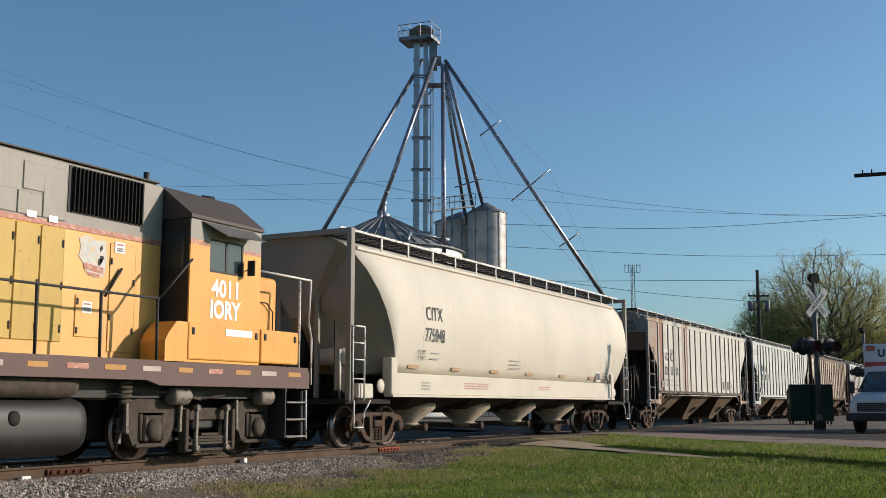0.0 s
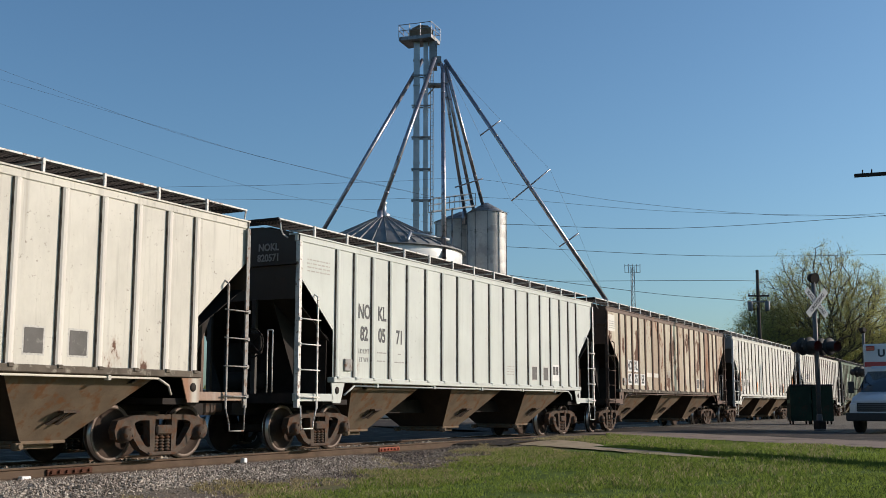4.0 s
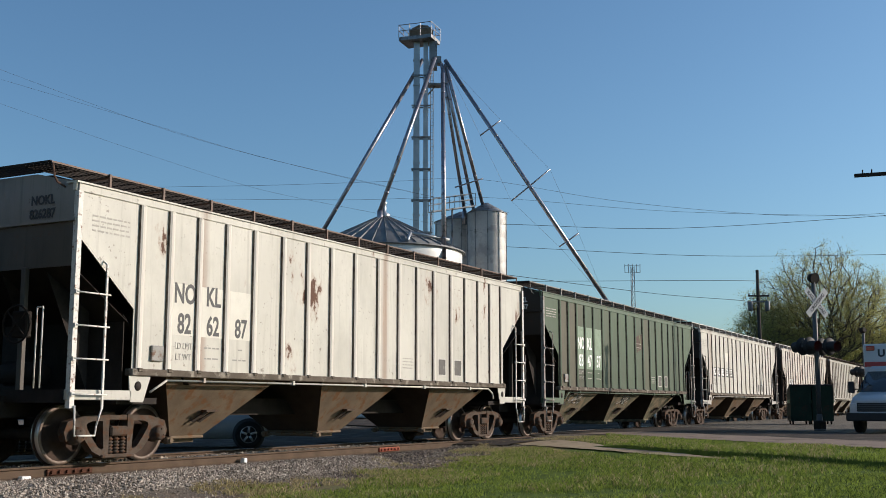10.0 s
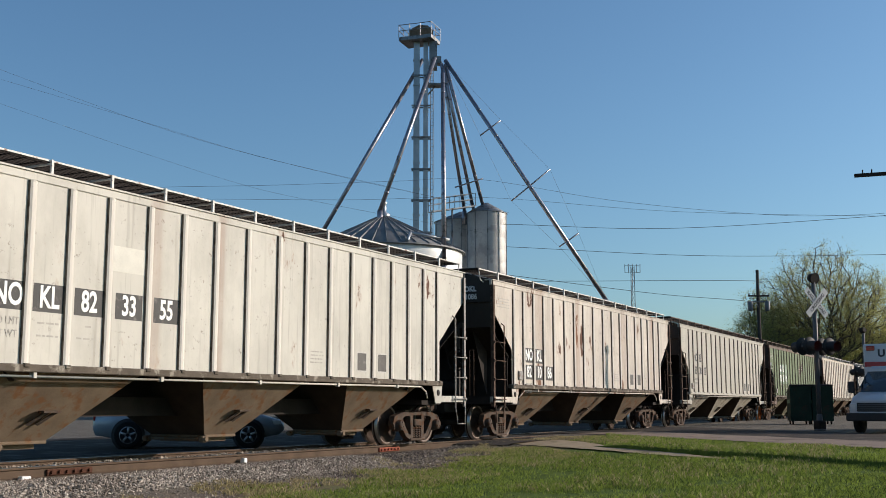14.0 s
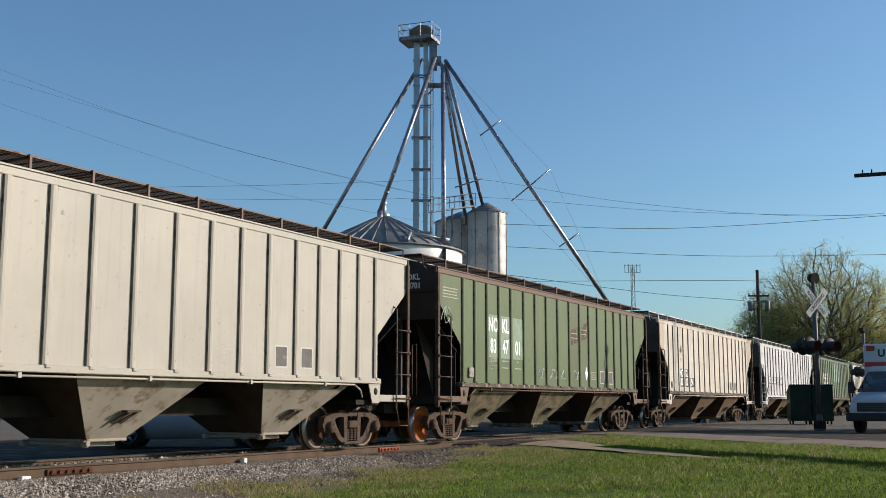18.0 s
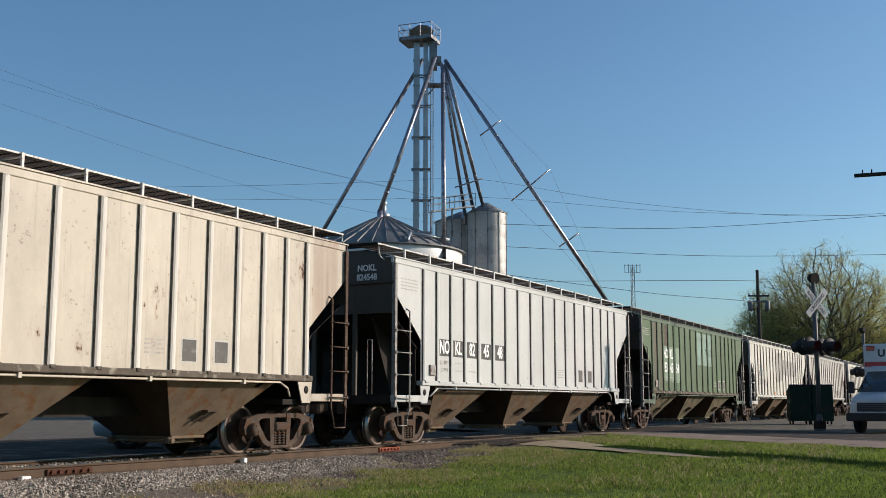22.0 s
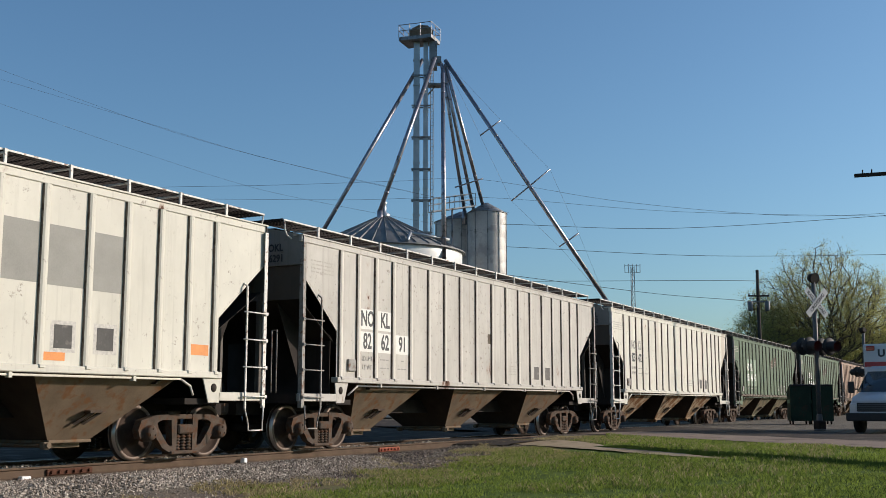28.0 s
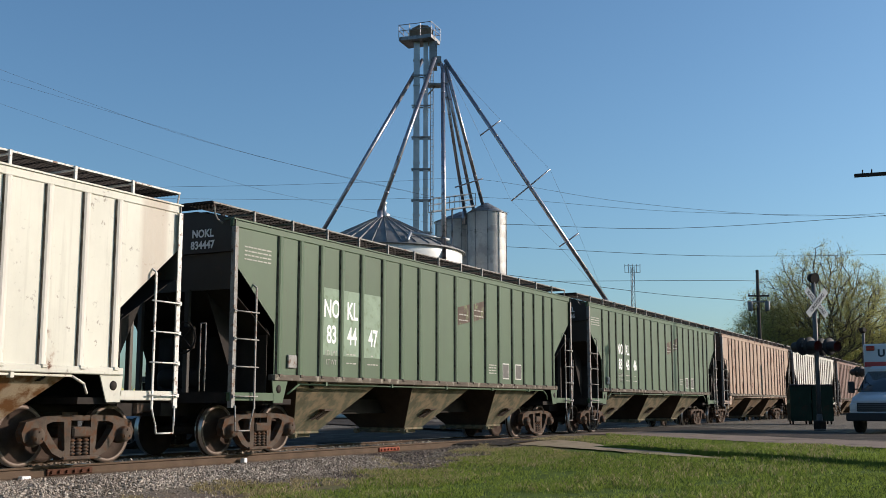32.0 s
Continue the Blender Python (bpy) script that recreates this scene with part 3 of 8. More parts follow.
def b_bolster(bm):
    bevel_box(bm, -0.19, 0.19, -1.13, 1.13, 0.42, 0.58, 0.025, 1)
    box(bm, -0.16, 0.16, -0.85, 0.85, 0.581, 0.80)


def b_box(bm):
    lathe(bm, [(0.03, -1.20), (0.10, -1.195), (0.125, -1.16), (0.125, -1.08), (0.15, -1.07), (0.15, -0.96), (0.05, -0.95)], 16, "y", (0, 0, WHEEL_R))
    for k in range(3):
        a = math.pi / 2 + 2 * math.pi * k / 3
        tube(bm, (0.065 * math.cos(a), -1.21, WHEEL_R + 0.065 * math.sin(a)), (0.065 * math.cos(a), -1.18, WHEEL_R + 0.065 * math.sin(a)), 0.02, 6)


def b_wheelset(bm):
    """Two wheels on an axle, turned about y through the origin."""
    for s in (-1, 1):
        prof = [(0.09, 0.585), (0.13, 0.60), (0.13, 0.66), (0.30, 0.69), (0.385, 0.67), (0.40, 0.655), (0.482, 0.66), (0.485, 0.69), (0.458, 0.715),
                (0.455, 0.79), (0.41, 0.795), (0.395, 0.785), (0.375, 0.745), (0.25, 0.72), (0.16, 0.765), (0.14, 0.815), (0.085, 0.82)]
        lathe(bm, [(r, s * h) for r, h in prof], 40, "y")
    tube(bm, (0, -1.0, 0), (0, 1.0, 0), 0.085, 12)


def truck(parent, x, orange=False, loco=False):
    tr = thing("truck", "", "", (x, 0, 0))
    tr.parent = parent
    for key in ("label", "category"):
        if key in tr:
            del tr[key]
    fr = shared("side_frame", b_frame, M["truck"])
    sp = shared("coil_spring", b_springs, M["truck"])
    bx = shared("axle_box", b_box, M["truck"])
    for rz in (0, 180):
        piece("side_frame", fr, M["truck"], tr, pose(0, 0, 0, 0, 0, rz))
        for sx in (-0.14, 0.0, 0.14):
            piece("coil_spring", sp, M["truck"], tr, pose(0, 0, 0, 0, 0, rz) @ Matrix.Translation((sx, 0, 0)))
        for s in (-0.889, 0.889):
            piece("axle_box", bx, M["truck"], tr, pose(s, 0, 0, 0, 0, rz))
    piece("bolster", shared("bolster", b_bolster, M["truck"]), M["truck"], tr)
    me = shared("wheelset", b_wheelset, M["wheel"])
    if len(me.materials) == 1:
        me.materials.append(M["tread"])
        # dark plate, paler rim face: sill shadow and lit rim put into colour
        me.materials.append(M["wheel_rim"])
        for p in me.polygons:
            r = math.hypot(p.center.x, p.center.z)
            if r > 0.44 and abs(p.normal.y) < 0.7:
                p.material_index = 1
            elif r > 0.40 and abs(p.center.y) > 0.75:
                p.material_index = 2
    for k, s in enumerate((-0.889, 0.889)):
        w = piece("wheelset", me, M["wheel_orange"] if orange and k == 0 else M["wheel"], tr, (s, 0, WHEEL_R))
        wheelsets.append(w)
    return tr


def font_mesh(text, size, bold=0.0):
    key = "text|%s|%.3f|%.3f" % (text, size, bold)
    if key not in cache:
        cu = bpy.data.curves.new("lettering", "FONT")
        cu.body, cu.size, cu.align_x, cu.align_y = text, size, "CENTER", "CENTER"
        cu.offset = bold
        cu.extrude = 0.002
        cu.resolution_u = 3
        ob = bpy.data.objects.new("lettering", cu)
        me = bpy.data.meshes.new_from_object(ob)
        bpy.data.objects.remove(ob)
        bpy.data.curves.remove(cu)
        me.name = "lettering"
        me.materials.clear()
        me.materials.append(M["letter_white"])
        cache[key] = me
    return cache[key]


def letter(parent, text, x, z, size, material, y=-HALF + 0.061, sx=0.95, bold=0.011, label=""):
    """Letters on a side that faces the camera."""
    ob = piece("lettering", font_mesh(text, size, bold), material, parent, pose(x, y, z, 90, 0, 0) @ Matrix.Diagonal((sx, 1, 1, 1)), label)
    return ob


def letter_end(parent, text, y, z, size, material, x=0.012, sx=0.9):
    return piece("lettering", font_mesh(text, size, 0.006), material, parent, pose(x, y, z, 90, 0, -90) @ Matrix.Diagonal((sx, 1, 1, 1)))


def patch(parent, x0, x1, z0, z1, material, y=-HALF + 0.064, name="paint_patch", label=""):
    bm = bmesh.new()
    box(bm, x0, x1, y, y + 0.003, z0, z1)
    return part(name, bm, material, parent, label)


def panel_mid(k):
    """Middle of the panel between rib k and rib k + 1."""
    return (RIBS[k] + RIBS[k + 1]) / 2


def small_print(parent, x, z, w, rows, material, rng, gap=0.085, y=-HALF + 0.0615):
    """Writing too small to read: bars."""
    bm = bmesh.new()
    for r in range(rows):
        a = x - w / 2
        while a < x + w / 2 - 0.03:
            b = min(x + w / 2, a + rng.uniform(0.05, 0.16))
            box(bm, a, b, y, y + 0.002, z - r * gap - 0.013, z - r * gap + 0.013)
            a = b + 0.03
    part("small_print", bm, material, parent)["kind"] = "stuff"




def ladder_set(car, material, m):
    ld = piece("ladder", shared("ladder", b_ladder, material), material, car, m)
    for z in (2.56, 2.07, 1.58, 1.06):
        piece("rung", shared("rung", b_rung, material), material, ld, (0, 0, z))
    piece("stirrup", shared("stirrup", b_stirrup, material), material, ld)


def hopper_wagon(x0, label, paint, end_shade, trim, ladder, hopper, seed, stub=True, brake_front=False, orange=False, trim_sill=False, end_top=None, rib_paint=None, board=None):
    car = thing("covered_hopper_wagon", label, "hopper wagon", (x0, TRACK_Y, 0), "wagons of the train")
    rng = random.Random(seed)
    flip = Matrix.Translation((LEN, 0, 0)) @ pose(0, 0, 0, 0, 0, 180)     # turned end for end
    near_trim, near_ladder = trim, ladder
    rib_paint, board = rib_paint or paint, board or ladder
    for m in (Matrix(), flip):
        # far-side trim takes the darkened end colour, for the shade there
        trim, ladder = (near_trim, near_ladder) if m is not flip else (end_shade, end_shade)
        piece("side_sheet", shared("side_sheet", b_side, paint), paint, car, m)
        rib = shared("side_rib", b_rib, paint)
        # flanks turned from the sun get a darker colour: painted shade
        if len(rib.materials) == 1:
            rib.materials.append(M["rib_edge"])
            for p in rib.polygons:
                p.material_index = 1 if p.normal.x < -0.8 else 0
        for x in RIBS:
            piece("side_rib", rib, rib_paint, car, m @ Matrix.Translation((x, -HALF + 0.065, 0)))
        piece("top_chord", shared("top_chord", b_chord, trim), trim, car, m)
        piece("side_sill", shared("side_sill", b_sill, trim), trim if trim_sill else M["sill_brown"], car, m)
        piece("corner_post", shared("corner_post", b_corner, ladder), ladder, car, m)
        ladder_set(car, ladder, m)
        piece("end_panel", shared("end_panel", b_end_panel, end_shade), end_top or end_shade, car, m)
        piece("end_sheet", shared("end_sheet", b_end_sheet, end_shade), end_shade, car, m)
        # cross web closes the end recess; near-black colours here hold its shade
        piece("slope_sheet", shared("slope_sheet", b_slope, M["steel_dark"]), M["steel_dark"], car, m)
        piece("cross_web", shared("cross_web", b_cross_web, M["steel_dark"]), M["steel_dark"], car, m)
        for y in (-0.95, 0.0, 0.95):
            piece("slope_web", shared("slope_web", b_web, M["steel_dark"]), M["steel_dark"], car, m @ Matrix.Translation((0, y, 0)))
        for y in (-0.55, 0.55):
            piece("end_post", shared("end_post", b_end_post, end_shade), end_shade, car, m @ Matrix.Translation((0, y, 0)))
        piece("grab_iron", shared("grab_iron", b_grab, ladder), ladder, car, m)
        piece("end_beam", shared("end_beam", b_platform, trim), trim, car, m)
        piece("end_beam", shared("end_beam", b_platform, trim), trim, car, m @ Matrix.Translation((LEN, 0, 0)) @ Matrix.Diagonal((-1, 1, 1, 1)))
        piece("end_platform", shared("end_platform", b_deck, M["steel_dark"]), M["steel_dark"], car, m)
        piece("gusset", shared("gusset", b_gusset, trim), trim, car, m)
        piece("gusset_hole", shared("gusset_hole", b_gusset_hole, M["steel_dark"]), M["steel_dark"], car, m)
        piece("coupler", shared("coupler", b_coupler, M["truck"]), M["truck"], car, m)
        st = shared("stanchion", b_stanchion, ladder)
        for i in range(13):
            piece("stanchion", st, board, car, m @ Matrix.Translation((0.9 + i * (LEN - 1.8) / 12, 0, 0)))
        # the mirrored corner's ladder and post
        mm = m @ Matrix.Translation((LEN, 0, 0)) @ Matrix.Diagonal((-1, 1, 1, 1))
        ladder_set(car, ladder, mm)
        piece("board_hoop", shared("board_hoop", b_board_hoop, board), board, car, m)
        piece("board_hoop", shared("board_hoop", b_board_hoop, board), board, car, mm)
        piece("corner_post", shared("corner_post", b_corner, ladder), ladder, car, mm)
        piece("gusset", shared("gusset", b_gusset, trim), trim, car, mm)
        piece("gusset_hole", shared("gusset_hole", b_gusset_hole, M["steel_dark"]), M["steel_dark"], car, mm)
        if stub:
            for x in BAYS:
                piece("gate_clamp", shared("gate_clamp", b_clamp, M["truck"]), M["truck"], car, m @ Matrix.Translation((x, 0, 0)))
    trim, ladder = near_trim, near_ladder
    piece("vent_pipe", shared("vent_pipe", b_vent_pipe, trim), trim, car)
    for x in BAYS:
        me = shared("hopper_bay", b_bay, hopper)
        # the bay's sloping end faces are coloured dark: deep shade painted in
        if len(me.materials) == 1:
            me.materials.append(M["slope_shade"])
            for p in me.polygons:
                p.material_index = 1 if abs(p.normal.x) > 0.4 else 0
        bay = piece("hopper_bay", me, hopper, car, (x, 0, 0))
        piece("outlet_gate", shared("outlet_gate", b_gate, hopper), hopper, bay)
        for rz in (0, 180):
            # near-black as well: the shade between the bays put into the colour
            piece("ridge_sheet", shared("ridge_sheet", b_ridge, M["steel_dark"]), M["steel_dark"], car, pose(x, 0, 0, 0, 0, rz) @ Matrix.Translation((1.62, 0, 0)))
    piece("roof", shared("roof", b_roof, paint), paint, car)
    piece("hatch", shared("hatch", b_hatch, M["steel_dark"]), M["steel_dark"], car)
    piece("running_board", shared("running_board", b_board, M["steel_dark"]), M["steel_dark"], car)
    piece("board_edge", shared("board_edge", b_board_edge, board), board, car)
    piece("centre_sill", shared("centre_sill", b_sill_centre, M["steel_dark"]), M["steel_dark"], car)
    mb = Matrix() if brake_front else flip
    piece("brake_wheel", shared("brake_wheel", b_brake_wheel, M["steel_dark"]), M["steel_dark"], car, mb)
    piece("air_tank", shared("air_tank", b_tank, M["steel_dark"]), M["steel_dark"], car, mb)
    truck(car, TRUCKS[0], orange)
    truck(car, TRUCKS[1])
    train.append((car, x0))
    return car


def marks(car, top, bottom, seed, material, first=1, zt=2.6, zb=2.15, size=0.44, back=None, sx=0.74, end_mat=None, ink2=None):
    """Reporting marks: pairs of letters, a pair on each panel, and the same on the end."""
    rng = random.Random(seed)
    rows = [(top, zt, 0), (bottom, zb, 0)] if abs(zt - zb) > 0.1 else [(top + bottom, zt, 0)]
    for texts, z, off in rows:
        for k, s in enumerate(texts):
            a, b = RIBS[first + k], RIBS[first + k + 1]
            if back:
                patch(car, (a + b) / 2 - 0.26, (a + b) / 2 + 0.33, z - size * 0.46, z + size * 0.46, back)
            letter(car, s, (a + b) / 2 + 0.035, z, size, (ink2 or material) if z == zb else material, sx=sx if len(s) < 3 else sx * 0.78)
    em = end_mat or material
    letter_end(car, "".join(top), -0.85, 3.98, 0.20, em)
    letter_end(car, "".join(bottom), -0.85, 3.77, 0.20, em)
    fine = M["letter_faint"] if em is LW else LG
    for word, dz in (("LD LMT", 0.36), ("LT WT", 0.54)):
        letter(car, word, panel_mid(first) + 0.03, zb - dz, 0.15, fine, sx=0.85, bold=0.0)
    small_print(car, panel_mid(first + 1) + 0.03, zb - 0.36, 0.40, 2, fine, rng, 0.18)
    small_print(car, panel_mid(first + 2) + 0.03, zb - 0.36, 0.12, 1, fine, rng, 0.18)
    small_print(car, panel_mid(first + 2) + 0.03, zb - 0.54, 0.42, 1, fine, rng, 0.18)
    small_print(car, panel_mid(first + 9), 1.95, 0.45, 4, M["letter_faint"], rng, 0.07)
    small_print(car, 0.75, 3.75, 0.8, 4, M["letter_faint"], rng, 0.075)
    for k in (12, 13):
        patch(car, panel_mid(k) - 0.2, panel_mid(k) + 0.2, 1.60, 2.02, M["placard_rim"], name="placard_rim")
        patch(car, panel_mid(k) - 0.17, panel_mid(k) + 0.17, 1.63, 1.99, M["placard"], y=-HALF + 0.0605, name="placard")
    # a routing box bolted to the second panel
    bm = bmesh.new()
    bevel_box(bm, RIBS[0] + 0.28, RIBS[0] + 0.56, -HALF + 0.02, -HALF + 0.065, 1.60, 1.85, 0.012, 1)
    part("routing_box", bm, M["ladder_grey"], car)


def slant_patch(car, x0, x1, za0, za1, zb0, zb1, material):
    """A patch whose lower and upper edges rise along the wagon."""
    bm = bmesh.new()
    prism(bm, [(x0, za0), (x1, zb0), (x1, zb1), (x0, za1)], -HALF + 0.0615, -HALF + 0.0645)
    part("paint_patch", bm, material, car)


def scribble(car, x, z, w, h, material, seed, y=-HALF + 0.061, bay=False):
    """A loop of spray paint."""
    rng = random.Random(seed)
    pts = []
    for k in range(26):
        a = k / 25
        pts.append((x + w * (a - 0.5) + 0.18 * w * math.cos(a * 19 + seed), z + 0.5 * h * math.sin(a * 13 + seed * 2) + rng.uniform(-0.05, 0.05) * h))
    bm = bmesh.new()
    cable(bm, [Vector((xa, -1.553 + (1.45 - za) * 0.844 if bay else y, za)) for xa, za in pts], 0.011, 4)
    part("spray_paint", bm, material, car)


M["placard_rim"] = surface("placard_rim", (0.45, 0.43, 0.39), 0.7, 0.0, 0.3, 20, 60, 0.1)
M["placard"] = surface("placard", (0.085, 0.078, 0.07), 0.7, 0.0, 0.25, 3, 60, 0.1, 0.002, (0.20, 0.185, 0.165), 0.25)
STAINS = {"rusty_white": ((0.1, 1.25, 0.75), (1.5, 2.02, 0.95), (2.15, 2.3, 0.5), (4.85, 5.12, 0.55), (5.3, 5.62, 0.95), (9.7, 9.85, 0.35)),
          "rust_patched": ((5.4, 5.95, 0.5), (6.0, 6.6, 0.3), (8.9, 9.4, 0.35), (13.1, 13.65, 0.85), (15.3, 16.2, 0.4)),
          "tan_white": ((0.2, 0.8, 0.35), (6.0, 6.1, 0.3), (15.4, 16.2, 0.4)), "pinkish": ((3.0, 3.5, 0.25), (6.2, 6.5, 0.35), (10.6, 11.1, 0.25), (13.9, 14.3, 0.3)),
          "white": ((2.9, 3.0, 0.5), (9.0, 9.1, 0.6)), "green_a": ((1.5, 2.02, 0.8), (2.16, 2.75, 0.75), (2.9, 3.5, 0.45), (5.3, 5.95, 0.3), (9.8, 10.4, 0.5)),
          "green_b": ((0.1, 0.3, 0.4), (6.1, 6.3, 0.35), (8.9, 9.5, 0.3)), "green_c": ((1.5, 2.02, 0.85), (2.16, 2.75, 0.5), (4.4, 4.6, 0.3), (15.2, 15.6, 0.5)),
          "white_c": ((5.4, 5.6, 0.2), (12.0, 12.1, 0.35), (15.7, 16.2, 0.35)), "white_b": ((1.6, 2.0, 0.3), (5.3, 5.5, 0.3), (7.0, 7.1, 0.4))}
WHITE = {}
for n, (c, rust, dirt) in {"rusty_white": ((0.56, 0.53, 0.455), 0.22, 0.5), "pale_grey": ((0.50, 0.52, 0.475), 0.02, 0.15), "rust_patched": ((0.49, 0.425, 0.31), 0.68, 0.8),
                           "cream": ((0.555, 0.54, 0.475), 0.05, 0.2), "white": ((0.54, 0.52, 0.455), 0.32, 0.5), "green_a": ((0.048, 0.084, 0.041), 0.24, 1.0),
                           "white_b": ((0.53, 0.505, 0.44), 0.26, 0.6), "pinkish": ((0.56, 0.50, 0.425), 0.40, 0.8), "beige": ((0.40, 0.37, 0.31), 0.02, 0.12),
                           "green_b": ((0.088, 0.125, 0.047), 0.16, 0.4), "tan_white": ((0.56, 0.495, 0.40), 0.28, 0.65), "clean_white": ((0.51, 0.515, 0.49), 0.02, 0.15),
                           "green_c": ((0.062, 0.112, 0.043), 0.16, 0.7), "ivory": ((0.56, 0.54, 0.465), 0.24, 0.3), "dusty": ((0.465, 0.44, 0.395), 0.32, 0.6),
                           "white_c": ((0.60, 0.58, 0.495), 0.26, 0.25), "green_d": ((0.062, 0.102, 0.052), 0.06, 0.3), "green_e": ((0.07, 0.11, 0.06), 0.12, 0.35),
                           "rust_tan": ((0.36, 0.24, 0.17), 0.5, 0.6), "white_d": ((0.58, 0.55, 0.48), 0.2, 0.4), "brown": ((0.20, 0.105, 0.08), 0.4, 0.5)}.items():
    green = n.startswith("green")
    WHITE[n] = car_paint("paint_" + n, c, rust, dirt, len(WHITE) * 1.37 + 0.5, stains=STAINS.get(n, ()), stain_cols=STAIN_OLIVE if green else STAIN_BROWN,
                         rust_col=(0.085, 0.05, 0.03) if green else (0.10, 0.044, 0.026), dirt_col=(0.06, 0.05, 0.036) if green else (0.12, 0.09, 0.065))
P = WHITE
M["rib_pale"] = car_paint("rib_pale", (0.60, 0.56, 0.495), 0.16, 0.3, 6.4)
M["rib_rust"] = car_paint("rib_rust", (0.17, 0.088, 0.05), 0.5, 0.7, 5.9)
M["ladder_rust"] = surface("ladder_rust", (0.085, 0.055, 0.04), 0.8, 0.0, 0.35, 6, 60, 0.2, 0.003, (0.17, 0.12, 0.09), 0.3)
M["brown_trim"] = car_paint("brown_trim", (0.12, 0.065, 0.042), 0.3, 0.4, 3.3)
M["green_trim"] = car_paint("green_trim", (0.075, 0.115, 0.07), 0.25, 0.5, 4.3)
LW, LB, LG = M["letter_white"], M["letter_black"], M["letter_grey"]
wl, gl, rl = M["ladder_white"], M["ladder_grey"], M["ladder_rust"]
# position, label, paint, end colour, trim, ladder, hopper, marks
ROSTER = [
    (39.95, "dirty white covered hopper wagon with brown rust stains", "rusty_white", "rust_tan", "rusty_white", gl, "hopper", ("NO", "KL"), ("82", "33", "10"), "B", LB),
    (58.05, "pale grey covered hopper wagon with clean ribbed sides", "pale_grey", "steel", "pale_grey", wl, "hopper", ("NO", "KL"), ("82", "05", "71"), "B", LB),
    (75.95, "heavily rusted white covered hopper wagon, patched and streaked", "rust_patched", "rust_patched", None, rl, "hopper", ("NO", "KL"), ("82", "05", "58"), "P", LB),
    (94.20, "cream covered hopper wagon with orange stripes and patches", "cream", "cream", "cream", wl, "hopper", ("NO", "KL"), ("82", "84", "70"), "B", LG),
    (112.25, "off-white covered hopper wagon with rust specks", "white", "white", "white", wl, "hopper", ("NO", "KL"), ("82", "62", "87"), "B", LB),
    (130.25, "faded dark green covered hopper wagon", "green_a", "green_a", None, gl, "hopper_green", ("NO", "KL"), ("83", "47", "57"), "B", LW),
    (148.10, "dusty white covered hopper wagon with rust streaks", "white_b", "green_d", "white_b", gl, "hopper", ("NO", "KL"), ("82", "33", "55"), "L", LW),
    (166.30, "dirty pinkish white covered hopper wagon", "pinkish", "steel", "pinkish", rl, "hopper", ("NO", "KL"), ("82", "10", "86"), "B", LW),
    (184.35, "plain beige covered hopper wagon", "beige", "rust_tan", "beige", rl, "hopper", ("NO", "KL"), ("83", "30", "17"), "B", LB),
    (202.30, "faded light green covered hopper wagon with graffiti", "green_b", "steel", None, rl, "hopper_green", ("NO", "KL"), ("83", "47", "01"), "B", LW),
    (220.45, "tan stained white covered hopper wagon", "tan_white", "tan_white", "tan_white", rl, "hopper", ("NO", "KL"), ("82", "10", "54"), "L", LW),
    (238.95, "clean white covered hopper wagon", "clean_white", "clean_white", "clean_white", gl, "hopper", ("NO", "KL"), ("82", "45", "48"), "L", LW),
    (256.95, "green covered hopper wagon with faded patches", "green_c", "green_d", None, gl, "hopper_green", ("NO", "KL"), ("83", "45", "54"), "B", LW),
    (275.10, "ivory covered hopper wagon with grey repaint patches", "ivory", "ivory", "ivory", wl, "hopper", (), (), "", LB),
    (292.80, "dusty grey white covered hopper wagon", "dusty", "dusty", "dusty", gl, "hopper", ("NO", "KL"), ("82", "62", "91"), "P", LB),
    (311.05, "white covered hopper wagon with rusty hopper bays", "white_c", "white_c", "white_c", wl, "hopper", ("NO", "KL"), ("823", "432"), "S", LG),
    (329.00, "dark green covered hopper wagon", "green_d", "green_d", "green_d", gl, "hopper_green", ("NO", "KL"), ("83", "44", "47"), "B", LW),
    (347.15, "dull green covered hopper wagon", "green_e", "green_d", "green_d", gl, "hopper_green", ("NO", "KL"), ("83", "46", "46"), "B", LW),
    (365.00, "rusty tan covered hopper wagon", "rust_tan", "brown", "rust_tan", gl, "hopper", (), (), "", LB),
    (382.90, "stained white covered hopper wagon", "white_d", "white_d", "white_d", gl, "hopper", (), (), "", LB),
    (400.80, "brown covered hopper wagon", "brown", "brown", "brown", gl, "hopper", (), (), "", LB),
]
P["steel"] = M["steel_dark"]
# wagon ends: weathered paint darkened further, their shade put into the colour
END_SHADES = {k: car_paint("end_" + k, tuple(c * f for c in col), 0.25, 0.8, 21 + f, dirt_col=(0.03, 0.027, 0.024)) for k, col, f in
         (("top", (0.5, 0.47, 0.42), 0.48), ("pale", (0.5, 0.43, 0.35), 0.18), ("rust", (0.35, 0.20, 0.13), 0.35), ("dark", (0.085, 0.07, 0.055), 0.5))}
M["hopper_pale"] = surface("hopper_pale", (0.30, 0.27, 0.22), 0.8, 0.0, 0.22, 1.6, 50, 0.3, 0.005, (0.18, 0.14, 0.10), 0.35)
M["hopper_rust"] = surface("hopper_rusty", (0.30, 0.235, 0.16), 0.85, 0.0, 0.25, 1.6, 50, 0.3, 0.005, (0.14, 0.065, 0.025), 0.7)
M["orange"] = surface("orange_paint", (0.62, 0.21, 0.035), 0.6, 0.0, 0.2, 4, 50, 0.1)
M["grey_patch"] = surface("grey_patch", (0.24, 0.235, 0.21), 0.7, 0.0, 0.15, 2, 50, 0.1)
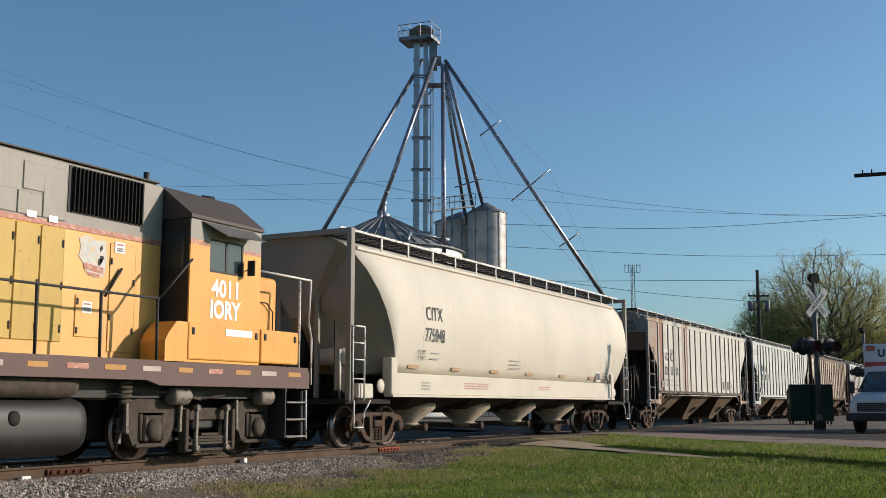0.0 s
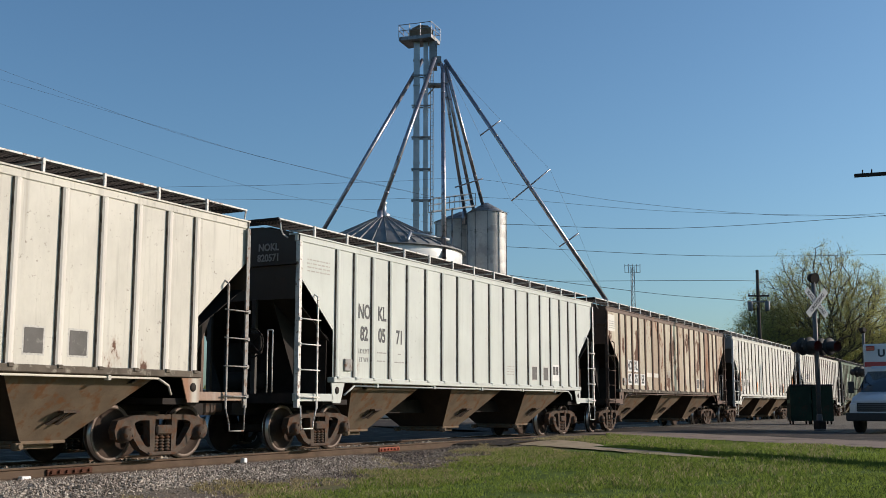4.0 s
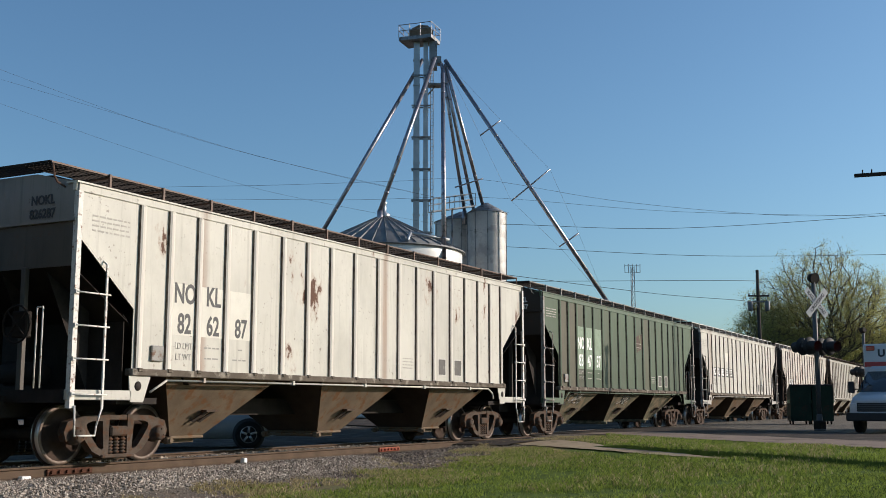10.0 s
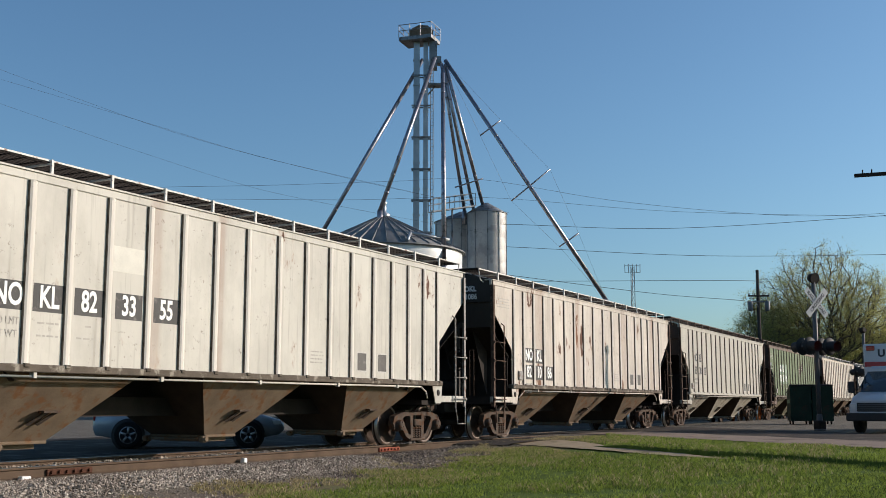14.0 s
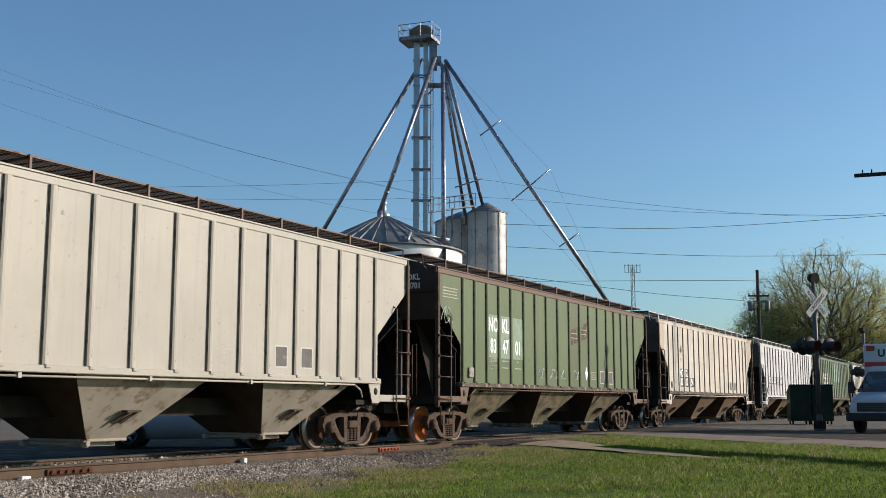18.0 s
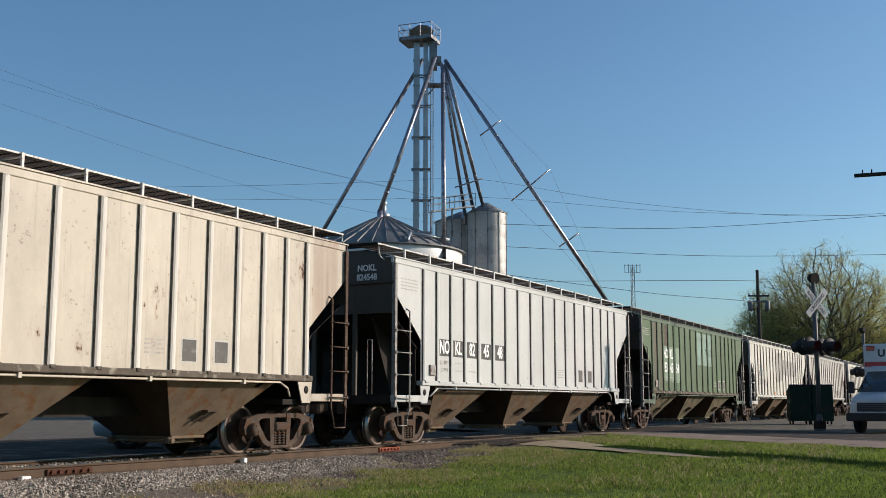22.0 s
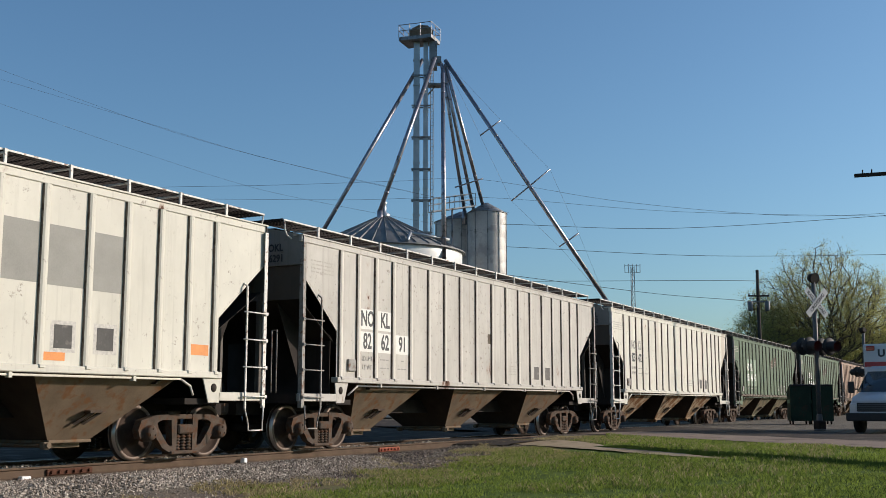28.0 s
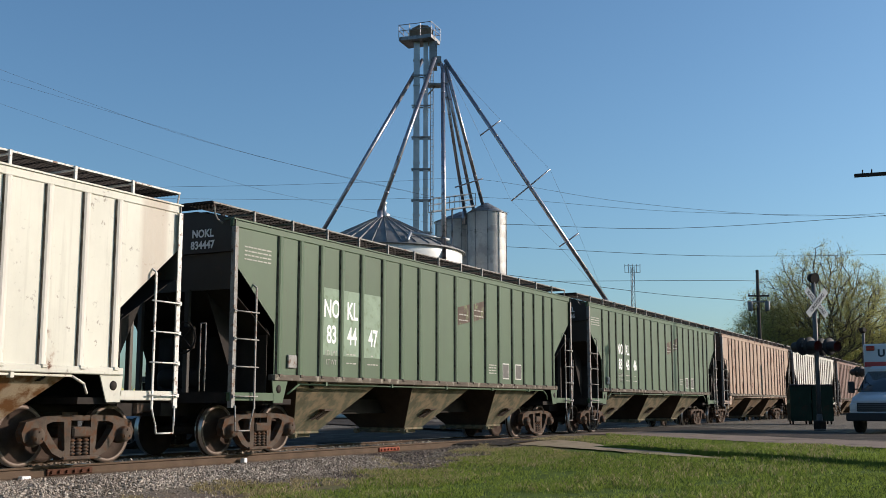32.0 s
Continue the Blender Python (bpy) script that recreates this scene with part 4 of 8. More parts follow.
M["pale_patch"] = surface("pale_green_patch", (0.185, 0.255, 0.175), 0.7, 0.0, 0.2, 3, 50, 0.1, 0.003, (0.12, 0.17, 0.09), 0.35)
M["blue_patch"] = surface("blue_green_patch", (0.17, 0.26, 0.205), 0.7, 0.0, 0.2, 2, 50, 0.1, 0.003, (0.09, 0.15, 0.075), 0.3)
M["brown_patch"] = surface("brown_patch", (0.10, 0.075, 0.06), 0.75, 0.0, 0.3, 4, 50, 0.1, 0.003, (0.17, 0.19, 0.11), 0.35)
M["cream_patch"] = surface("cream_patch", (0.60, 0.575, 0.50), 0.7, 0.0, 0.1, 4, 50, 0.1)
M["black_patch"] = surface("black_patch", (0.045, 0.043, 0.04), 0.7, 0.0, 0.3, 3, 50, 0.1, 0.003, (0.13, 0.12, 0.105), 0.25)
# per wagon: first panel of the marks, heights of the two rows, letter size, patch behind
MARKS = [(1, 2.78, 2.24, 0.46, None), (1, 2.86, 2.39, 0.42, None), (1, 2.30, 1.83, 0.44, "white_paint"), (0, 2.36, 2.00, 0.42, None), (1, 2.73, 2.23, 0.46, None),
         (2, 2.84, 2.30, 0.52, None), (1, 2.42, 2.42, 0.44, "black_patch"), (1, 2.30, 1.83, 0.44, "black_patch"), (1, 2.92, 2.37, 0.46, None), (2, 3.0, 2.44, 0.52, None),
         (2, 2.20, 1.85, 0.42, "black_patch"), (1, 2.28, 2.28, 0.44, "black_patch"), (2, 2.90, 2.36, 0.52, None), (1, 2.6, 2.15, 0.42, None), (1, 2.72, 2.24, 0.46, "white_paint"),
         (1, 3.05, 2.60, 0.42, None), (2, 2.82, 2.30, 0.50, None), (2, 2.82, 2.30, 0.50, None), (1, 2.6, 2.1, 0.44, None), (1, 2.6, 2.1, 0.44, None), (1, 2.6, 2.1, 0.44, None)]
cars = []
for i, (x0, label, paint, end, trim, lad, hop, top, bot, style, ink) in enumerate(ROSTER):
    tr = P[trim] if trim else (M["green_trim"] if "green" in paint and i != 9 else M["brown_trim"])
    shaded_end = END_SHADES["dark" if end in ("steel", "green_a", "green_d") else "rust" if end in ("brown", "rust_patched", "rust_tan") else "pale"]
    car = hopper_wagon(x0, label, P[paint], shaded_end, tr, lad, M["hopper_rust" if i == 15 else "hopper_pale" if i == 8 else hop], i, brake_front=i % 3 == 1, orange=i == 9, trim_sill=i in (1, 3, 8, 11, 13, 14, 15),
                       end_top=END_SHADES["top"] if i in (0, 3, 4, 14, 15) else None, rib_paint=M["rib_rust"] if i == 2 else M["rib_pale"] if i in (0, 4, 6, 7, 10, 14, 15) else None, board=M["brown_trim"] if i in (4, 8, 9) else wl if i in (0, 2, 6, 7, 10, 11, 13, 14, 15) else None)
    cars.append(car)
    if top:
        first, zt, zb, size, back = MARKS[i]
        marks(car, top, bot, i, ink, first, zt, zb, size, M[back] if back else None, end_mat=LB if i in (0, 3, 4, 14, 15) else LG if ink is LB else LW, ink2=LB if i in (3, 15) else None)


def panel_patch(car, k, z0, z1, material, n=1):
    for q in range(k, k + n):
        patch(car, RIBS[q] + 0.06, RIBS[q + 1] - 0.055, z0, z1, M[material], y=-HALF + 0.0622 + 0.0002 * (q % 3))


def rib_stripe(car, k, z0, z1, material="orange"):
    patch(car, RIBS[k] - 0.05, RIBS[k] + 0.06, z0, z1, M[material], y=-HALF + 0.0065, name="rib_stripe")


# what sets single wagons apart
panel_patch(cars[0], 1, 2.5, 3.1, "cream_patch")
panel_patch(cars[0], 2, 2.9, 3.1, "grey_patch")
panel_patch(cars[1], 14, 1.62, 2.1, "white_paint")
patch(cars[1], panel_mid(14) - 0.2, panel_mid(14) - 0.02, 1.80, 2.04, M["black_patch"], y=-HALF + 0.0585, name="placard")
patch(cars[1], panel_mid(14) + 0.03, panel_mid(14) + 0.2, 1.80, 2.04, M["black_patch"], y=-HALF + 0.0585, name="placard")
patch(cars[2], 0.1, 0.95, 3.42, 3.98, M["cream_patch"])
panel_patch(cars[2], 4, 1.95, 2.10, "cream_patch", 2)
letter(cars[2], "BIE", 7.4, 2.1, 0.40, M["letter_faint"], sx=0.7, bold=0.0)
for k, z0, z1 in ((0, 1.6, 2.6), (5, 1.62, 2.12), (9, 1.6, 2.12), (13, 1.64, 2.12), (17, 1.64, 2.6)):
    rib_stripe(cars[3], k, z0, z1)
panel_patch(cars[3], 0, 1.82, 2.18, "cream_patch", 2)
panel_patch(cars[3], 2, 1.85, 2.3, "cream_patch")
panel_patch(cars[3], 3, 2.1, 2.45, "cream_patch")
panel_patch(cars[3], 12, 1.7, 2.1, "grey_patch")
letter(cars[3], "CAR", panel_mid(2), 2.72, 0.16, LG, bold=0.0)
letter(cars[3], "CO.", panel_mid(3), 2.68, 0.16, LG, bold=0.0)
panel_patch(cars[4], 1, 2.05, 2.9, "cream_patch", 3)
panel_patch(cars[5], 2, 2.05, 3.38, "pale_patch", 3)
slant_patch(cars[5], RIBS[9] + 0.06, RIBS[10] - 0.06, 2.75, 3.35, 2.95, 3.5, M["brown_patch"])
scribble(cars[5], 3.3, 1.15, 1.3, 0.22, M["letter_faint"], 5, bay=True)
scribble(cars[5], 3.5, 1.1, 0.7, 0.25, M["letter_faint"], 15, bay=True)
scribble(cars[5], 8.2, 1.1, 0.9, 0.28, M["letter_faint"], 8, bay=True)
scribble(cars[5], 8.3, 1.05, 0.5, 0.2, M["letter_faint"], 18, bay=True)
panel_patch(cars[6], 4, 2.95, 3.35, "cream_patch")
panel_patch(cars[9], 2, 2.15, 3.28, "pale_patch", 3)
slant_patch(cars[9], RIBS[9] + 0.06, RIBS[10] - 0.06, 2.72, 3.20, 2.88, 3.36, M["brown_patch"])
slant_patch(cars[9], RIBS[10] + 0.06, RIBS[11] - 0.06, 2.90, 3.38, 3.05, 3.55, M["brown_patch"])
bm = bmesh.new()
prism(bm, [(10.12, 1.90), (10.25, 2.12), (10.38, 1.90), (10.25, 1.68)], -HALF + 0.062, -HALF + 0.0645)
part("diamond_mark", bm, LW, cars[9])
for x, w, sd in ((6.5, 0.3, 1), (7.45, 0.5, 2), (8.2, 0.4, 4), (9.3, 0.4, 7)):
    scribble(cars[9], x, 1.82, w, 0.28, LW, sd)
scribble(cars[9], 0.6, 3.1, 0.5, 0.4, LW, 9)
panel_patch(cars[12], 2, 1.85, 3.2, "pale_patch", 3)
panel_patch(cars[12], 2, 3.22, 4.02, "brown_patch")
panel_patch(cars[12], 8, 2.62, 4.0, "blue_patch", 3)
scribble(cars[12], 10.0, 3.2, 1.4, 0.3, M["letter_black"], 6)
for k, z0, z1 in ((7, 2.24, 3.86), (8, 2.30, 3.9), (9, 2.66, 3.54), (10, 2.64, 3.52), (11, 2.63, 3.5), (12, 2.62, 3.5), (13, 2.61, 3.5)):
    panel_patch(cars[13], k, z0, z1, "grey_patch")
for x0_, x1_ in ((6.15, 6.6), (8.85, 9.25), (11.35, 11.8), (14.55, 15.0)):
    patch(cars[13], x0_, x1_, 1.54 if x0_ < 14 else 1.74, 1.66 if x0_ < 14 else 1.92, M["orange"], y=-HALF + 0.0615)
for k in (12, 13):
    patch(cars[13], panel_mid(k) - 0.24, panel_mid(k) + 0.24, 1.66, 2.12, M["placard_rim"], name="placard_rim")
    patch(cars[13], panel_mid(k) - 0.17, panel_mid(k) + 0.17, 1.72, 2.06, M["black_patch"], y=-HALF + 0.0605, name="placard")
letter_end(cars[13], "NOKL", -0.85, 4.0, 0.22, LG)
letter_end(cars[13], "823322", -0.85, 3.78, 0.22, LG)
for k, s_ in enumerate(("NO", "KL")):
    letter(cars[13], s_, panel_mid(1 + k), 2.6, 0.42, LG)
for k, s_ in enumerate(("82", "33", "22")):
    letter(cars[13], s_, panel_mid(1 + k), 2.15, 0.42, LG)
patch(cars[14], 8.5, 8.78, 2.5, 2.75, M["brown_patch"])
panel_patch(cars[16], 2, 1.9, 3.25, "pale_patch", 3)
for c_ in (16, 17):
    slant_patch(cars[c_], RIBS[9] + 0.06, RIBS[10] - 0.06, 2.85, 3.3, 3.0, 3.45, M["brown_patch"])
    slant_patch(cars[c_], RIBS[10] + 0.06, RIBS[11] - 0.06, 3.0, 3.45, 3.15, 3.6, M["brown_patch"])

rng_ = random.Random(44)
for c_ in (5, 9, 16, 17):
    for q in (9, 10):
        if c_ == 5 and q == 10:
            continue
        zc = 3.12 if c_ in (5, 9) else 3.15
        small_print(cars[c_], panel_mid(q), zc + 0.16 * (q - 9), 0.5, 2, M["letter_faint"], rng_, 0.14, y=-HALF + 0.0598)

# ---- tank-sided grain wagon behind the locomotive ----
M["cream_tank"] = car_paint("paint_tank_cream", (0.60, 0.545, 0.44), 0.0, 0.0, 9.1, gloss=0.6, chip=0.08)
# the body's cream with some dirt, darkened to hold the ends' shade
M["tank_end"] = car_paint("tank_end_shade", (0.26, 0.235, 0.19), 0.03, 0.4, 9.7)
M["cone_dust"] = surface("cone_dust", (0.33, 0.28, 0.21), 0.75, 0.0, 0.2, 2.5, 50, 0.2, 0.004, (0.2, 0.16, 0.11), 0.3)
M["tank_seam"] = surface("tank_seam", (0.50, 0.45, 0.365), 0.6, 0.0, 0.1, 4, 40, 0.1)
M["orange_mark"] = surface("orange_mark", (0.36, 0.22, 0.11), 0.7, 0.0, 0.2, 5, 60, 0.1)
M["red_print"] = surface("red_print", (0.46, 0.22, 0.16), 0.7, 0.0, 0.2, 5, 60, 0.1)


def tank_section():
    pts = [(1.44, 1.62), (1.52, 1.85), (1.585, 2.2), (1.615, 2.6), (1.615, 3.0), (1.57, 3.4), (1.47, 3.8), (1.33, 4.12), (1.18, 4.34), (0.95, 4.46), (0.5, 4.53)]
    return [(-y, z) for y, z in pts] + [(y, z) for y, z in reversed(pts)]


def tank_wagon(x0):
    n = 18.1
    car = thing("tank_side_wagon", "smooth cream covered hopper wagon with rounded sides", "hopper wagon", (x0, TRACK_Y, 0), "wagons of the train")
    bm = bmesh.new()
    sec = tank_section()
    xs = [0.1, 1.9, 3.6, 5.4, 7.2, 9.0, 10.8, 12.6, 14.4, 16.2, 18.0]
    rings = [[bm.verts.new((x, y, z)) for y, z in sec] for x in xs]
    k = len(sec)
    for a, b in zip(rings, rings[1:]):
        for i in range(k):
            bm.faces.new((a[i], b[i], b[(i + 1) % k], a[(i + 1) % k]))
    bm.faces.new(rings[0])
    bm.faces.new(rings[-1][::-1])
    cuts = []
    for co, no in (((0.12, 0, 4.4), (-1, 0, -0.1)), ((0.30, 0, 2.75), (-0.7, 0, -0.5)), ((0.25, -1.2, 4.29), (-0.75, -0.6, -0.42)), ((0.25, 1.2, 4.29), (-0.75, 0.6, -0.42)),
                   ((0.55, -1.45, 3.9), (-0.5, -0.82, -0.26)), ((0.55, 1.45, 3.9), (-0.5, 0.82, -0.26))):
        cuts.append((co, no))
        if co[1] == 0:
            cuts.append(((n - co[0], co[1], co[2]), (-no[0], no[1], no[2])))
    for co, no in cuts:
        geom = bm.verts[:] + bm.edges[:] + bm.faces[:]
        cut = bmesh.ops.bisect_plane(bm, geom=geom, plane_co=co, plane_no=no, clear_outer=True)
        bmesh.ops.holes_fill(bm, edges=[e for e in cut["geom_cut"] if isinstance(e, bmesh.types.BMEdge)])
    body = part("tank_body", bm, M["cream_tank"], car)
    for p in body.data.polygons:
        p.use_smooth = abs(p.normal.x) < 0.05
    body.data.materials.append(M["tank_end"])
    # end faces get the darkened cream: shade by the way they face
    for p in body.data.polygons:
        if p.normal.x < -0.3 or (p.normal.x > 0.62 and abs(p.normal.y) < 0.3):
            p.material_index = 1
    for x in (3.05, 4.6, 6.7, 8.6, 10.5, 12.4, 14.3):
        bm = bmesh.new()
        rows = [[bm.verts.new((x + dx, y * 1.002, z)) for y, z in sec[1:9]] for dx in (-0.012, 0.012)]
        for i in range(7):
            bm.faces.new((rows[0][i], rows[1][i], rows[1][i + 1], rows[0][i + 1]))
        part("weld_seam", bm, M["tank_seam"], car)
    for s in (-1, 1):
        bm = bmesh.new()
        bevel_box(bm, 1.85, n - 1.85, min(s * 1.58, s * 1.42), max(s * 1.58, s * 1.42), 1.14, 1.62, 0.015, 1)
        box(bm, 1.6, n - 1.6, min(s * 1.63, s * 1.4), max(s * 1.63, s * 1.4), 1.09, 1.14)
        part("side_sill", bm, M["cream_tank"], car)
        for x in (1.72, n - 1.72):
            bm = bmesh.new()
            bevel_box(bm, x - 0.14, x + 0.14, min(s * 1.60, s * 1.36), max(s * 1.60, s * 1.36), 1.14, 1.95, 0.02, 1)
            part("end_bracket", bm, M["cream_tank"], car)
            bm = bmesh.new()
            d = -0.42 if x < 5 else 0.42
            lathe(bm, [(0.01, 0), (0.15, 0), (0.15, 0.02), (0.01, 0.02)], 18, "y", (x + d, s * 1.5, 1.32))
            part("jacking_pad", bm, M["cream_tank"], car)
    # ends: tall corner posts, cross beams, platform, pipes
    for m in (Matrix(), Matrix.Translation((n, 0, 0)) @ pose(0, 0, 0, 0, 0, 180)):
        for y in (-1.5, 1.5):
            bm = bmesh.new()
            bevel_box(bm, -0.06, 0.10, y - 0.06, y + 0.06, 1.0, 4.62, 0.01, 1)
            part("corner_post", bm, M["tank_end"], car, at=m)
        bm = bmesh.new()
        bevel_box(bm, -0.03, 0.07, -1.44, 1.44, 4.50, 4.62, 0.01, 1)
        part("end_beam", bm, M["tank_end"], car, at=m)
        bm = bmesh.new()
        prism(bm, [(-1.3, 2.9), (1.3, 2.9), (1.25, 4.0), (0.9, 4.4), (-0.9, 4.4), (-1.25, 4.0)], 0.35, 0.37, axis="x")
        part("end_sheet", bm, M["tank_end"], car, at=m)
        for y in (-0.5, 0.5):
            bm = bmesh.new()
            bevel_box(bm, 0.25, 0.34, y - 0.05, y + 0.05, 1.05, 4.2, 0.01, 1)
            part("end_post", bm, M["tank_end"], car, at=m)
        # webs added to close the open end; near-black stands for its shade
        for y in (-0.9, 0.0, 0.9):
            bm = bmesh.new()
            prism(bm, [(0.36, 1.041), (1.75, 1.041), (1.1, 1.66), (0.36, 2.7)], y - 0.012, y + 0.012)
            part("end_web", bm, M["steel_dark"], car, at=m)
        bm = bmesh.new()
        box(bm, -0.05, 1.8, -1.45, 1.45, 0.94, 1.04)
        part("end_platform", bm, M["steel_dark"], car, at=m)
        bm = bmesh.new()
        bevel_box(bm, 0.35, 0.95, -1.52, -1.2, 1.05, 1.36, 0.02, 1)
        part("tool_box", bm, M["cream_tank"], car, at=m)
        bm = bmesh.new()
        pipe(bm, [(0.02, -1.58, 1.0), (0.02, -1.58, 2.55), (0.02, -1.4, 2.55)], 0.02, 6)
        pipe(bm, [(0.48, -1.58, 1.0), (0.48, -1.58, 2.55), (0.02, -1.58, 2.55)], 0.02, 6)
        for z in (1.45, 1.85, 2.2):
            tube(bm, (0.02, -1.58, z), (0.48, -1.58, z), 0.015, 6)
        pipe(bm, [(0.05, -1.6, 1.0), (0.05, -1.6, 0.45), (0.42, -1.6, 0.45), (0.45, -1.6, 0.75), (0.7, -1.6, 1.0)], 0.018, 6)
        ladder = part("ladder", bm, M["ladder_white"], car, at=m)
        if m == Matrix():
            part("ladder", ladder.data, None, car, at=Matrix.Translation((n, 0, 0)) @ Matrix.Diagonal((-1, 1, 1, 1)))
        bm = bmesh.new()
        tube(bm, (0.55, -0.9, 1.05), (0.55, -0.9, 2.1), 0.05, 8)
        lathe(bm, [(0.02, -0.4), (0.18, -0.36), (0.2, 0), (0.18, 0.36), (0.02, 0.4)], 14, "y", (0.75, -0.65, 1.95))
        part("air_tank", bm, M["cream_tank"], car, at=m)
        piece("coupler", shared("coupler", b_coupler, M["truck"]), M["truck"], car, m @ Matrix.Translation((0.1, 0, 0)))
    # roof walk
    bm = bmesh.new()
    for s in (-1, 1):
        for q in range(5):
            y = s * (0.72 + 0.12 * q)
            box(bm, 0.0, n, y - 0.01, y + 0.01, 4.60, 4.63)
        for q in range(46):
            box(bm, q * 0.4, q * 0.4 + 0.03, min(s * 0.7, s * 1.22), max(s * 0.7, s * 1.22), 4.604, 4.622)
    part("running_board", bm, M["steel_dark"], car)
    bm = bmesh.new()
    bevel_box(bm, 0.3, n - 0.3, -0.72, 0.72, 4.40, 4.598, 0.02, 1)
    part("hatch_trough", bm, M["steel_dark"], car)
    for s in (-1.24, 1.24):
        bm = bmesh.new()
        box(bm, 0.0, n, s - 0.01, s + 0.01, 4.63, 4.68)
        part("board_edge", bm, M["ladder_white"], car)
        me = None
        for i in range(15):
            if me is None:
                bm = bmesh.new()
                box(bm, -0.03, 0.03, -0.012, 0.012, 4.28, 4.62)
                me = to_mesh("stanchion", bm, M["ladder_white"])
            part("stanchion", me, None, car, at=(0.5 + i * (n - 1.0) / 14, s, 0))
    bm = bmesh.new()
    for i in range(10):
        bevel_box(bm, 1.0 + i * 1.65, 2.2 + i * 1.65, -0.36, 0.36, 4.601, 4.70, 0.03, 1)
    part("hatch", bm, M["steel_dark"], car)
    bm = bmesh.new()
    box(bm, -0.3, n + 0.3, -0.33, 0.33, 0.72, 0.935)
    part("centre_sill", bm, M["steel_dark"], car)
    for x in (4.3, 7.45, 10.6, 13.75):
        bm = bmesh.new()
        a = [bm.verts.new((x + sx * 1.50, sy * 1.42, 1.09)) for sx, sy in ((-1, -1), (1, -1), (1, 1), (-1, 1))]
        b = [bm.verts.new((x + sx * 0.72, sy * 0.80, 0.80)) for sx, sy in ((-1, -1), (1, -1), (1, 1), (-1, 1))]
        for i in range(4):
            bm.faces.new((a[i], a[(i + 1) % 4], b[(i + 1) % 4], b[i]))
        bm.faces.new(b[::-1])
        # these bays reuse the slope colour with its painted shade
        bay = part("hopper_bay", bm, M["slope_shade"], car)
        bm = bmesh.new()
        lathe(bm, [(0.74, 1.0), (0.74, 0.84), (0.30, 0.50), (0.30, 0.47), (0.34, 0.46), (0.34, 0.42), (0.24, 0.40), (0.2, 0.34)], 24, "z", (x, -0.42, 0))
        part("outlet_cone", bm, M["cone_dust"], bay)
        bm = bmesh.new()
        tube(bm, (x, -0.95, 0.38), (x, 0.95, 0.38), 0.07, 12)
        lathe(bm, [(0.02, -1.0), (0.10, -0.99), (0.10, -0.93), (0.05, -0.92)], 14, "y", (x, 0, 0.38))
        part("outlet_pipe", bm, M["truck"], bay)
    yb = -1.625
    letter(car, "CITX", 3.55, 3.02, 0.46, LB, y=yb, sx=0.80, bold=0.0)
    letter(car, "775048", 3.60, 2.52, 0.46, LB, y=yb, sx=0.72, bold=0.0)
    rng = random.Random(5)
    for word, z in (("LD LMT", 2.12), ("LT WT", 1.99)):
        letter(car, word, 3.0, z, 0.14, LG, y=-1.592, sx=0.9, bold=0.0)
    small_print(car, 3.65, 2.12, 0.42, 2, LG, rng, 0.13, y=-1.59)
    small_print(car, 8.3, 2.10, 0.75, 3, LG, rng, 0.10, y=-1.59)
    for x in (2.7, 4.85, 7.1, 9.45, 11.95, 14.5, 16.25):
        patch(car, x - 0.24, x + 0.24, 1.74, 1.82, M["orange_mark"], y=-1.53, name="reflector")
    small_print(car, 3.2, 1.42, 0.45, 3, LG, rng, 0.07, y=-1.588)
    small_print(car, 5.9, 1.44, 1.4, 3, M["red_print"], rng, 0.06, y=-1.588)
    small_print(car, 10.4, 1.42, 0.8, 2, M["red_print"], rng, 0.07, y=-1.588)
    patch(car, 14.88, 15.28, 1.69, 1.97, LW, y=-1.545, name="placard_rim")
    for x in (14.99, 15.17):
        patch(car, x - 0.075, x + 0.075, 1.72, 1.94, LB, y=-1.549, name="placard")
    small_print(car, 15.75, 1.95, 0.5, 3, LG, rng, 0.09, y=-1.556)
    for s in (-1, 1):
        bm = bmesh.new()
        bevel_box(bm, 0.6, n - 0.6, min(s * 1.30, s * 1.20), max(s * 1.30, s * 1.20), 4.24, 4.32, 0.015, 1)
        part("roof_edge", bm, M["cream_tank"], car)
    letter_end(car, "CITX", -0.75, 4.05, 0.26, LG, x=0.345)
    letter_end(car, "775048", -0.75, 3.78, 0.26, LG, x=0.345)
    truck(car, 1.85)
    truck(car, 16.1)
    train.append((car, x0))


tank_wagon(19.45)

# ---- locomotive ----
M["loco_yellow"] = car_paint("loco_yellow", (0.76, 0.36, 0.065), 0.05, 0.12, 11.3, gloss=0.5, chip=0.3, rust_col=(0.2, 0.08, 0.03))
M["loco_hood"] = car_paint("loco_hood", (0.80, 0.44, 0.125), 0.06, 0.22, 11.9, gloss=0.5, chip=0.4, rust_col=(0.25, 0.11, 0.045), dirt_col=(0.32, 0.17, 0.07))
M["loco_mustard"] = car_paint("loco_mustard", (0.58, 0.38, 0.085), 0.06, 0.3, 12.1, gloss=0.55)
M["loco_grey"] = car_paint("loco_grey", (0.36, 0.33, 0.28), 0.08, 0.3, 12.9, gloss=0.6)
M["loco_roof"] = car_paint("loco_roof", (0.075, 0.06, 0.05), 0.2, 0.4, 13.7, gloss=0.65)
M["loco_shade"] = surface("loco_sunshade", (0.10, 0.095, 0.085), 0.7, 0.0, 0.25, 5, 60, 0.1)
